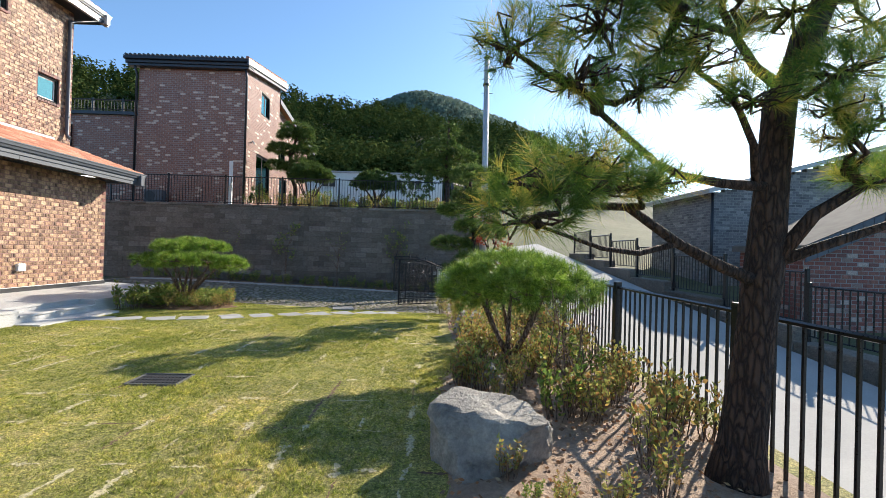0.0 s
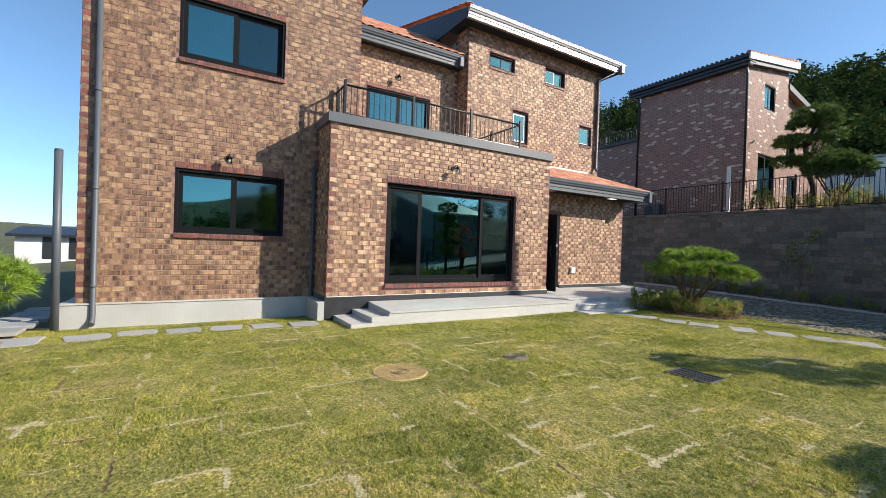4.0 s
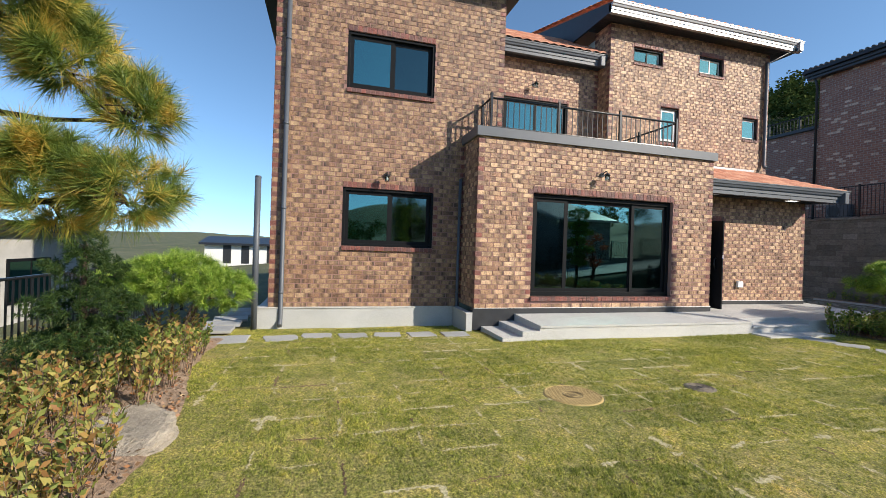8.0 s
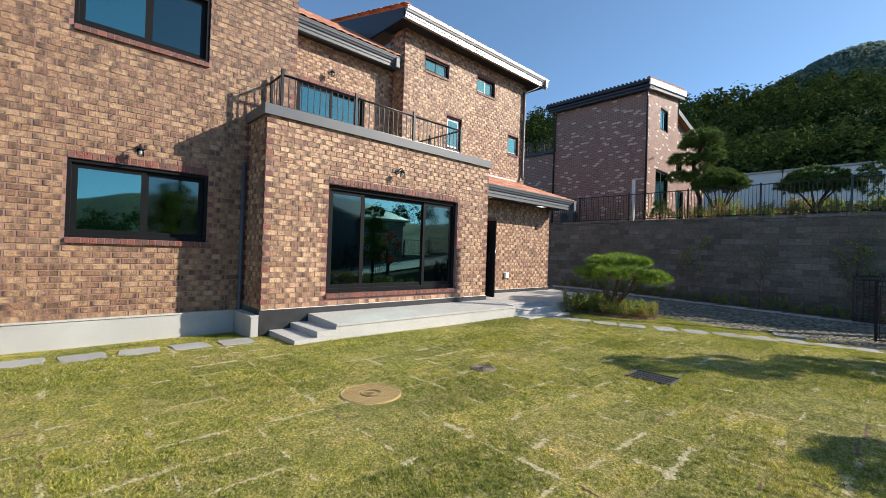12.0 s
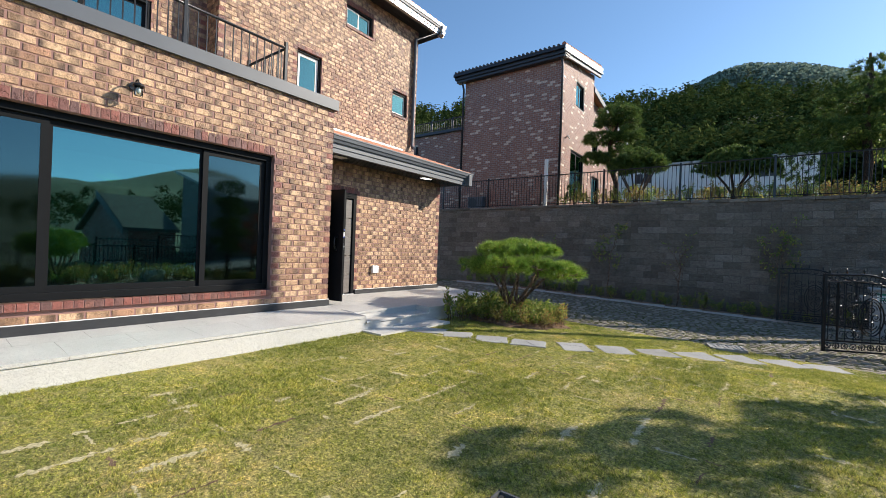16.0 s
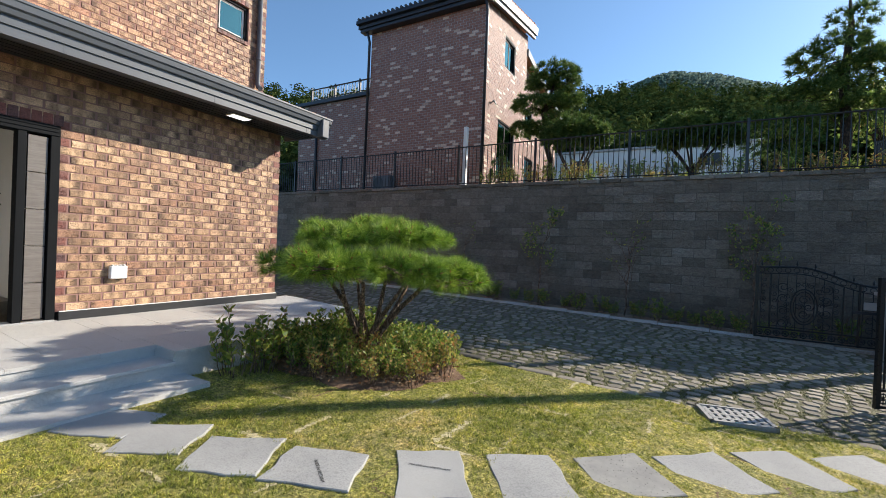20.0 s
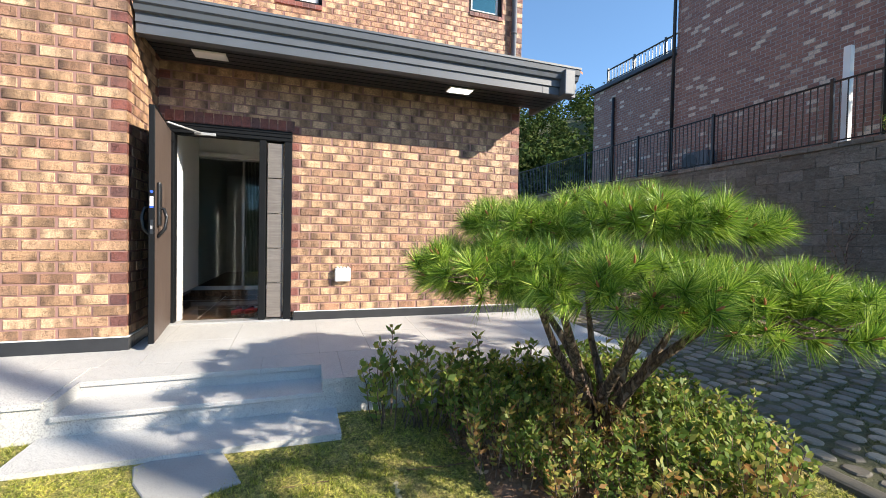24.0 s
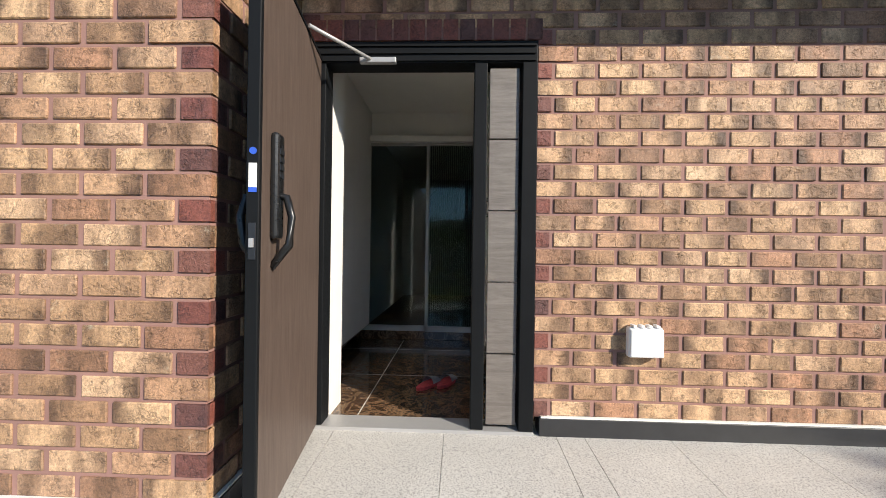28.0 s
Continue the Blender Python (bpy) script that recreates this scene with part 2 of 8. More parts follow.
def glass_mat(name, tint, rough=0.02, sheen=(0.47, 0.95, 0.92), least=0.15):
    m = bpy.data.materials.new(name)
    m.use_nodes = True
    t = m.node_tree
    t.nodes.remove(t.nodes["Principled BSDF"])
    out = t.nodes["Material Output"]
    tr = t.nodes.new("ShaderNodeBsdfTransparent")
    tr.inputs[0].default_value = (*tint, 1)
    gl = t.nodes.new("ShaderNodeBsdfGlossy")
    gl.inputs["Roughness"].default_value = rough
    gl.inputs["Color"].default_value = (*sheen, 1)
    fr = t.nodes.new("ShaderNodeFresnel")
    fr.inputs[0].default_value = 1.9 if least else 1.45
    fac = math_of(t, "MULTIPLY_ADD", fr.outputs[0], 1.0, least)
    mx = t.nodes.new("ShaderNodeMixShader")
    link(t, fac, mx.inputs[0])
    link(t, tr.outputs[0], mx.inputs[1])
    link(t, gl.outputs[0], mx.inputs[2])
    link(t, mx.outputs[0], out.inputs[0])
    return m


M_GLASS = glass_mat("teal_tinted_glass", (0.10, 0.30, 0.28))
M_SCREENED = glass_mat("screened_glass", (0.09, 0.16, 0.16), 0.05, (0.36, 0.58, 0.58), 0.10)
M_CLEAR = glass_mat("clear_glass", (0.75, 0.80, 0.78), 0.02, (0.85, 0.9, 0.9), 0.0)


def turves(t, p):
    """Each laid turf has a tone of its own: a factor round one."""
    br = t.nodes.new("ShaderNodeTexBrick")
    br.offset = 0.0
    br.inputs["Scale"].default_value, br.inputs["Mortar Size"].default_value = 1.0, 0.0
    br.inputs["Brick Width"].default_value, br.inputs["Row Height"].default_value = 0.432, 0.642
    br.inputs["Color1"].default_value, br.inputs["Color2"].default_value = (0.80, 0.82, 0.86, 1), (1.18, 1.14, 1.06, 1)
    sh = t.nodes.new("ShaderNodeVectorMath")
    sh.inputs[1].default_value = (3.22 + 0.432 * 20, 0.39 + 0.642 * 20, 0)
    wob = t.nodes.new("ShaderNodeTexNoise")
    wob.inputs["Scale"].default_value = 9.0
    link(t, p, wob.inputs["Vector"])
    ad = t.nodes.new("ShaderNodeVectorMath")
    ad.operation = "MULTIPLY_ADD"
    ad.inputs[1].default_value = (0.05, 0.05, 0)
    link(t, wob.outputs["Color"], ad.inputs[0])
    link(t, p, ad.inputs[2])
    link(t, ad.outputs[0], sh.inputs[0])
    link(t, sh.outputs[0], br.inputs["Vector"])
    return br.outputs["Color"]


def grass_mat(name, blade):
    m, t, b = nodes_of(name)
    p = world_pos(t)
    big = noise_of(t, p, 0.9, 5, 0.6)
    mid = noise_of(t, p, 5.5, 4, 0.65)
    base = ramp(t, big, [(0.30, (0.235, 0.247, 0.072)), (0.52, (0.335, 0.32, 0.11)), (0.72, (0.44, 0.375, 0.17))])
    dry = ramp(t, mid, [(0.30, (0.62, 0.72, 0.55)), (0.52, (1.0, 1.0, 0.95)), (0.72, (1.5, 1.32, 1.25))])
    c = mixed(t, 0.8, base, dry, "MULTIPLY")
    c = mixed(t, 0.8, c, turves(t, p), "MULTIPLY")
    clump = noise_of(t, p, 36.0, 3, 0.65)
    c = mixed(t, 0.75, c, ramp(t, clump, [(0.34, (0.40, 0.47, 0.40)), (0.5, (1.0, 1.0, 1.0)), (0.66, (1.75, 1.68, 1.6))]), "MULTIPLY")
    worn = t.nodes.new("ShaderNodeMapRange")
    worn.inputs[1].default_value, worn.inputs[2].default_value = 0.54, 0.68
    link(t, noise_of(t, p, 2.1, 5, 0.7), worn.inputs[0])
    c = mixed(t, math_of(t, "MULTIPLY", worn.outputs[0], 0.65), c, (0.44, 0.37, 0.165))
    if blade:
        r = t.nodes.new("ShaderNodeNewGeometry").outputs["Random Per Island"]
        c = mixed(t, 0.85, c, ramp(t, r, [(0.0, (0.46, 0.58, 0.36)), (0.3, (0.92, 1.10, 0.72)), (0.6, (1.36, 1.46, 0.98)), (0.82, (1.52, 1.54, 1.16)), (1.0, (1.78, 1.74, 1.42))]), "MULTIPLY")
        b.inputs["Subsurface Weight"].default_value = 0.0
        tl = t.nodes.new("ShaderNodeBsdfTranslucent")
        link(t, c, tl.inputs[0])
        mx = t.nodes.new("ShaderNodeMixShader")
        mx.inputs[0].default_value = 0.4
        link(t, b.outputs[0], mx.inputs[1])
        link(t, tl.outputs[0], mx.inputs[2])
        link(t, mx.outputs[0], t.nodes["Material Output"].inputs[0])
    else:
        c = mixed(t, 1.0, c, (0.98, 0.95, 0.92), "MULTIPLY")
        # mottled thatch; shade in the gaps between blades is put into its darks
        thatch_shade = noise_of(t, p, 55, 6, 0.8)
        c = mixed(t, 0.9, c, ramp(t, thatch_shade, [(0.36, (0.30, 0.30, 0.28)), (0.50, (1.0, 0.99, 0.97)), (0.66, (2.1, 2.0, 2.0))]), "MULTIPLY")
        bump(t, b, noise_of(t, p, 60, 4, 0.7), 0.9, 0.03)
    link(t, c, b.inputs["Base Color"])
    b.inputs["Roughness"].default_value = 0.75
    b.inputs["Specular IOR Level"].default_value = 0.25
    return m


M_BUD = plain("red_brown_bud", (0.36, 0.13, 0.06), 0.6, 0, 0.2, 30, 0)
M_STRAW = plain("dry_turf_edge", (0.50, 0.435, 0.255), 0.95, 0, 0.5, 55, 0.9, 160)
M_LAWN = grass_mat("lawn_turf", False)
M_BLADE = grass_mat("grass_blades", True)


def leaf_mat(name, stops, translucent=0.4, rough=0.5, spec=0.3, clump=0.0):
    m, t, b = nodes_of(name)
    r = t.nodes.new("ShaderNodeNewGeometry").outputs["Random Per Island"]
    p = world_pos(t)
    if clump:
        patch = t.nodes.new("ShaderNodeMapRange")
        patch.inputs[1].default_value, patch.inputs[2].default_value = 0.33, 0.67
        link(t, noise_of(t, p, clump, 1, 0.4), patch.inputs[0])
        r = math_of(t, "ADD", math_of(t, "MULTIPLY", r, 0.40), math_of(t, "MULTIPLY", patch.outputs[0], 0.60))
    c = ramp(t, r, stops)
    c = mixed(t, 0.6, c, ramp(t, noise_of(t, p, 3.0, 3), [(0.3, (0.7, 0.75, 0.65)), (0.7, (1.25, 1.2, 1.1))]), "MULTIPLY")
    link(t, c, b.inputs["Base Color"])
    b.inputs["Roughness"].default_value = rough
    b.inputs["Specular IOR Level"].default_value = spec
    tl = t.nodes.new("ShaderNodeBsdfTranslucent")
    link(t, c, tl.inputs[0])
    mx = t.nodes.new("ShaderNodeMixShader")
    mx.inputs[0].default_value = translucent
    link(t, b.outputs[0], mx.inputs[1])
    link(t, tl.outputs[0], mx.inputs[2])
    link(t, mx.outputs[0], t.nodes["Material Output"].inputs[0])
    return m


M_STRAW_BLADE = leaf_mat("straw_blades", [(0.0, (0.25, 0.21, 0.09)), (0.5, (0.42, 0.36, 0.18)), (1.0, (0.60, 0.52, 0.30))], 0.25)
M_LITTER = leaf_mat("fallen_leaves", [(0.0, (0.16, 0.09, 0.055)), (0.5, (0.34, 0.21, 0.13)), (0.8, (0.42, 0.18, 0.08)), (1.0, (0.55, 0.42, 0.26))], 0.2)
M_NEEDLE = leaf_mat("pine_needles", [(0.0, (0.045, 0.105, 0.012)), (0.38, (0.14, 0.27, 0.026)), (0.74, (0.36, 0.50, 0.062)), (1.0, (0.60, 0.69, 0.18))], 0.24, 0.42, 0.35)
M_NEEDLE_OLD = leaf_mat("pine_needles_autumn", [(0.0, (0.06, 0.10, 0.025)), (0.36, (0.15, 0.22, 0.045)), (0.56, (0.29, 0.34, 0.07)), (0.70, (0.58, 0.47, 0.10)), (1.0, (0.80, 0.50, 0.12))], 0.35, 0.45, 0.3, 7.5)
M_NEEDLE_TALL = leaf_mat("tall_pine_needles", [(0.0, (0.04, 0.09, 0.02)), (0.42, (0.11, 0.21, 0.033)), (0.64, (0.25, 0.36, 0.06)), (0.78, (0.58, 0.50, 0.095)), (1.0, (0.80, 0.54, 0.12))], 0.45, 0.45, 0.3, 6.0)
M_NEEDLE_DARK = leaf_mat("dark_pine_needles", [(0.0, (0.035, 0.07, 0.018)), (0.6, (0.085, 0.15, 0.032)), (1.0, (0.25, 0.31, 0.08))])
M_NEEDLE_BLACK = leaf_mat("conifer_needles", [(0.0, (0.022, 0.05, 0.016)), (0.6, (0.05, 0.10, 0.026)), (1.0, (0.12, 0.17, 0.045))])
M_SHRUB = leaf_mat("shrub_leaves", [(0.0, (0.10, 0.17, 0.045)), (0.45, (0.20, 0.29, 0.065)), (0.75, (0.38, 0.42, 0.10)), (0.93, (0.48, 0.42, 0.13)), (1.0, (0.38, 0.20, 0.08))], 0.5)
M_SHRUB_DRY = leaf_mat("autumn_shrub_leaves", [(0.0, (0.14, 0.18, 0.05)), (0.25, (0.28, 0.32, 0.085)), (0.50, (0.45, 0.41, 0.125)), (0.76, (0.46, 0.29, 0.10)), (1.0, (0.35, 0.15, 0.065))], 0.4)
M_MAPLE = leaf_mat("red_maple_leaves", [(0.0, (0.20, 0.04, 0.03)), (0.6, (0.34, 0.07, 0.05)), (1.0, (0.30, 0.16, 0.06))])
M_FOREST = leaf_mat("forest_leaves", [(0.0, (0.035, 0.06, 0.018)), (0.5, (0.058, 0.088, 0.028)), (0.85, (0.092, 0.12, 0.038)), (1.0, (0.13, 0.145, 0.048))], 0.18, 1.0, 0.0)
# pale bluish greens: the haze of distance is put into this leaf colour
M_FAR_FOREST_HAZED = leaf_mat("far_forest_leaves", [(0.0, (0.15, 0.21, 0.18)), (0.6, (0.20, 0.26, 0.22)), (1.0, (0.25, 0.30, 0.245))], 0.45, 1.0, 0.0)


def bark_mat(name, lo, hi):
    m, t, b = nodes_of(name)
    p = scaled(t, world_pos(t), (1, 1, 0.28))
    v = t.nodes.new("ShaderNodeTexVoronoi")
    v.feature = "DISTANCE_TO_EDGE"
    v.inputs["Scale"].default_value = 26
    wob = noise_of(t, p, 14, 4)
    add = t.nodes.new("ShaderNodeVectorMath")
    link(t, p, add.inputs[0])
    sc = t.nodes.new("ShaderNodeVectorMath")
    sc.operation = "SCALE"
    sc.inputs[3].default_value = 0.08
    link(t, wob, sc.inputs[0])
    link(t, sc.outputs[0], add.inputs[1])
    link(t, add.outputs[0], v.inputs["Vector"])
    h = math_of(t, "MINIMUM", math_of(t, "MULTIPLY", v.outputs["Distance"], 4.0), 1.0)
    f = noise_of(t, p, 50, 5, 0.7)
    c = mixed(t, h, lo, hi)
    c = mixed(t, 0.7, c, ramp(t, f, [(0.3, (0.5, 0.5, 0.5)), (0.7, (1.4, 1.35, 1.3))]), "MULTIPLY")
    link(t, c, b.inputs["Base Color"])
    b.inputs["Roughness"].default_value = 0.9
    bump(t, b, math_of(t, "ADD", h, math_of(t, "MULTIPLY", f, 0.5)), 0.9, 0.02)
    return m


M_BARK = bark_mat("pine_bark", (0.020, 0.012, 0.008), (0.092, 0.056, 0.038))
M_BARK_THIN = bark_mat("shrub_bark", (0.09, 0.058, 0.042), (0.32, 0.225, 0.16))


def rock_mat(name, lo, hi):
    m, t, b = nodes_of(name)
    p = world_pos(t)
    n = noise_of(t, p, 3.5, 7, 0.65)
    f = noise_of(t, p, 38, 6, 0.7)
    c = ramp(t, n, [(0.3, lo), (0.62, hi), (0.8, tuple(min(1, k * 1.25) for k in hi))])
    c = mixed(t, 0.6, c, ramp(t, f, [(0.3, (0.55, 0.55, 0.57)), (0.7, (1.3, 1.28, 1.22))]), "MULTIPLY")
    link(t, c, b.inputs["Base Color"])
    b.inputs["Roughness"].default_value = 0.85
    bump(t, b, math_of(t, "ADD", n, math_of(t, "MULTIPLY", f, 0.5)), 1.0, 0.06)
    return m


M_ROCK = rock_mat("garden_rock", (0.15, 0.145, 0.14), (0.52, 0.475, 0.41))
M_ROCK_PALE = rock_mat("pale_flat_stone", (0.30, 0.26, 0.21), (0.54, 0.47, 0.38))
M_SOIL_DARK = rock_mat("leafy_soil", (0.13, 0.075, 0.045), (0.27, 0.165, 0.105))
M_SOIL = rock_mat("dry_soil", (0.27, 0.18, 0.12), (0.47, 0.34, 0.245))


def earth_mat():
    m, t, b = nodes_of("earth")
    p = world_pos(t)
    c = ramp(t, noise_of(t, p, 0.06, 6), [(0.3, (0.06, 0.075, 0.03)), (0.6, (0.12, 0.12, 0.055)), (0.8, (0.22, 0.18, 0.11))])
    c = mixed(t, 0.6, c, ramp(t, noise_of(t, p, 2.0, 6), [(0.3, (0.6, 0.6, 0.6)), (0.7, (1.3, 1.3, 1.2))]), "MULTIPLY")
    link(t, c, b.inputs["Base Color"])
    b.inputs["Roughness"].default_value = 0.95
    bump(t, b, noise_of(t, p, 14, 6), 0.6, 0.05)
    return m


M_EARTH = earth_mat()


def block_mat():
    m, t, b = nodes_of("split_face_block")
    p = world_pos(t)
    r = piece_random(t)
    c = ramp(t, r, [(0.0, (0.165, 0.140, 0.112)), (0.3, (0.205, 0.176, 0.143)), (0.6, (0.232, 0.200, 0.164)), (0.85, (0.252, 0.220, 0.183)), (1.0, (0.31, 0.275, 0.235))])
    f = noise_of(t, p, 42, 6, 0.7)
    st = noise_of(t, p, 0.8, 5, 0.6)
    c = mixed(t, 0.6, c, ramp(t, f, [(0.3, (0.6, 0.6, 0.6)), (0.7, (1.25, 1.25, 1.22))]), "MULTIPLY")
    c = mixed(t, 0.5, c, ramp(t, st, [(0.35, (0.62, 0.6, 0.58)), (0.65, (1.15, 1.15, 1.12))]), "MULTIPLY")
    ef = t.nodes.new("ShaderNodeMapRange")
    ef.inputs[1].default_value, ef.inputs[2].default_value = 0.66, 0.76
    link(t, noise_of(t, p, 2.6, 6, 0.7), ef.inputs[0])
    c = mixed(t, math_of(t, "MULTIPLY", ef.outputs[0], 0.6), c, (0.55, 0.53, 0.50))
    link(t, c, b.inputs["Base Color"])
    b.inputs["Roughness"].default_value = 0.92
    split = noise_of(t, scaled(t, p, (1.0, 1.0, 1.6)), 11, 5, 0.65, 0.5)
    c = mixed(t, 0.45, c, ramp(t, split, [(0.32, (0.45, 0.44, 0.43)), (0.5, (1.0, 1.0, 1.0)), (0.68, (1.5, 1.5, 1.48))]), "MULTIPLY")
    link(t, c, b.inputs["Base Color"])
    bump(t, b, math_of(t, "ADD", split, math_of(t, "MULTIPLY", f, 0.5)), 1.0, 0.05)
    return m


M_BLOCK = block_mat()


def cobble_mat():
    m, t, b = nodes_of("cobble_granite")
    p = world_pos(t)
    r = piece_random(t)
    c = ramp(t, r, [(0.0, (0.15, 0.132, 0.105)), (0.5, (0.235, 0.208, 0.165)), (1.0, (0.36, 0.318, 0.255))])
    f = noise_of(t, p, 60, 5, 0.7)
    c = mixed(t, 0.6, c, ramp(t, f, [(0.3, (0.6, 0.6, 0.6)), (0.7, (1.25, 1.24, 1.2))]), "MULTIPLY")
    link(t, c, b.inputs["Base Color"])
    b.inputs["Roughness"].default_value = 0.74
    b.inputs["Specular IOR Level"].default_value = 0.3
    bump(t, b, f, 0.25, 0.004)
    return m


M_COBBLE = cobble_mat()


def tile_mat():
    m, t, b = nodes_of("terracotta_tile")
    p = world_pos(t)
    r = piece_random(t)
    c = ramp(t, r, [(0.0, (0.40, 0.15, 0.085)), (0.5, (0.50, 0.21, 0.12)), (1.0, (0.58, 0.29, 0.18))])
    f = noise_of(t, p, 30, 5, 0.7)
    c = mixed(t, 0.5, c, ramp(t, f, [(0.3, (0.7, 0.68, 0.66)), (0.7, (1.2, 1.2, 1.2))]), "MULTIPLY")
    link(t, c, b.inputs["Base Color"])
    b.inputs["Roughness"].default_value = 0.7
    bump(t, b, f, 0.3, 0.005)
    return m


M_TILE = tile_mat()


def wood_mat(name, lo, hi, axis=(6, 6, 0.5), rough=0.5):
    m, t, b = nodes_of(name)
    p = scaled(t, world_pos(t), axis)
    n = noise_of(t, p, 7, 6, 0.65, 0.6)
    f = noise_of(t, p, 40, 4, 0.7)
    c = ramp(t, n, [(0.3, lo), (0.7, hi)])
    c = mixed(t, 0.4, c, ramp(t, f, [(0.3, (0.7, 0.7, 0.7)), (0.7, (1.2, 1.2, 1.2))]), "MULTIPLY")
    link(t, c, b.inputs["Base Color"])
    b.inputs["Roughness"].default_value = rough
    bump(t, b, f, 0.15, 0.003)
    return m


M_DOOR = wood_mat("walnut_door_skin", (0.075, 0.052, 0.042), (0.135, 0.10, 0.083))
M_SIDEPANEL = wood_mat("grey_oak_panel", (0.12, 0.105, 0.095), (0.20, 0.18, 0.165), (0.6, 0.6, 6))


def marble_mat():
    m, t, b = nodes_of("brown_marble_tile")
    p = world_pos(t)
    w = noise_of(t, p, 7, 8, 0.72, 1.6)
    v = math_of(t, "SUBTRACT", 1.0, math_of(t, "MULTIPLY", math_of(t, "ABSOLUTE", math_of(t, "SUBTRACT", w, 0.5)), 22.0))
    v = math_of(t, "MAXIMUM", v, 0.0)
    c = ramp(t, noise_of(t, p, 3, 6), [(0.3, (0.030, 0.016, 0.010)), (0.7, (0.085, 0.045, 0.025))])
    c = mixed(t, math_of(t, "MULTIPLY", v, 0.65), c, (0.33, 0.22, 0.13))
    link(t, c, b.inputs["Base Color"])
    b.inputs["Roughness"].default_value = 0.08
    return m


M_MARBLE = marble_mat()


def emit_mat(name, col, power):
    m, t, b = nodes_of(name)
    b.inputs["Emission Color"].default_value = (*col, 1)
    b.inputs["Emission Strength"].default_value = power
    b.inputs["Base Color"].default_value = (0.8, 0.8, 0.8, 1)
    return m


M_LED = emit_mat("led_diffuser", (1.0, 0.97, 0.92), 1.1)
M_LED_DIM = emit_mat("ceiling_led", (1.0, 0.98, 0.95), 3.0)


def road_mat():
    m, t, b = nodes_of("concrete_road")
    p = world_pos(t)
    c = ramp(t, noise_of(t, p, 0.5, 6), [(0.3, (0.33, 0.32, 0.30)), (0.7, (0.43, 0.42, 0.395))])
    c = mixed(t, 0.5, c, ramp(t, noise_of(t, p, 45, 5, 0.7), [(0.3, (0.75, 0.75, 0.75)), (0.7, (1.15, 1.15, 1.15))]), "MULTIPLY")
    link(t, c, b.inputs["Base Color"])
    b.inputs["Roughness"].default_value = 0.9
    bump(t, b, noise_of(t, p, 45, 5), 0.3, 0.01)
    return m


M_ROAD = road_mat()


def pitted_mat():
    """Basalt with open round pores."""
    m, t, b = nodes_of("pitted_basalt")
    p = world_pos(t)
    v = t.nodes.new("ShaderNodeTexVoronoi")
    v.inputs["Scale"].default_value = 42
    link(t, p, v.inputs["Vector"])
    pore = t.nodes.new("ShaderNodeMapRange")
    pore.inputs[1].default_value, pore.inputs[2].default_value = 0.20, 0.30
    link(t, math_of(t, "ADD", v.outputs["Distance"], math_of(t, "MULTIPLY", noise_of(t, p, 12, 2), 0.25)), pore.inputs[0])
    c = ramp(t, noise_of(t, p, 5, 6, 0.7), [(0.3, (0.24, 0.235, 0.225)), (0.7, (0.36, 0.35, 0.325))])
    c = mixed(t, pore.outputs[0], (0.03, 0.03, 0.03), c)
    link(t, c, b.inputs["Base Color"])
    b.inputs["Roughness"].default_value = 0.9
    bump(t, b, pore.outputs[0], 0.9, 0.012)
    return m


M_PITTED = pitted_mat()
M_IRON = plain("cast_iron", (0.13, 0.13, 0.128), 0.6, 0.3, 0.25, 30, 0.3)
M_IRON_PALE = plain("pale_cast_iron", (0.34, 0.335, 0.32), 0.7, 0.1, 0.25, 30, 0.3)
# ---------------------------------------------------------------- builders
def mesh_of(name, bm, mat=None):
    me = bpy.data.meshes.new(name)
    bm.to_mesh(me)
    bm.free()
    if mat:
        me.materials.append(mat)
    return me


def part(name, bm, mat, parent=None, label=""):
    me = mesh_of(name, bm, mat) if isinstance(bm, bmesh.types.BMesh) else bm
    ob = new(name, me)
    if parent is not None:
        ob.parent = parent
    return tagged(ob, label)


def thing(name, label, category, at=(0, 0, 0), turn=0, kind="", group=""):
    ob = new(name)
    ob.empty_display_size = 0.1
    ob.matrix_basis = pose(*at, 0, 0, turn)
    return tagged(ob, label, category, group, kind)


def setting(name, bm, mat, label="", category=""):
    return tagged(part(name, bm, mat), label, category, kind="structure")


def add_box(bm, x0, y0, z0, x1, y1, z1, bev=0.0):
    v = [bm.verts.new(p) for p in ((x0, y0, z0), (x1, y0, z0), (x1, y1, z0), (x0, y1, z0), (x0, y0, z1), (x1, y0, z1), (x1, y1, z1), (x0, y1, z1))]
    f = [bm.faces.new([v[i] for i in q]) for q in ((3, 2, 1, 0), (4, 5, 6, 7), (0, 1, 5, 4), (1, 2, 6, 5), (2, 3, 7, 6), (3, 0, 4, 7))]
    if bev:
        bmesh.ops.bevel(bm, geom=list({e for q in f for e in q.edges}), offset=bev, segments=2, profile=0.5, affect="EDGES")
    return bm


def box(x0, y0, z0, x1, y1, z1, bev=0.0):
    return add_box(bmesh.new(), min(x0, x1), min(y0, y1), min(z0, z1), max(x0, x1), max(y0, y1), max(z0, z1), bev)


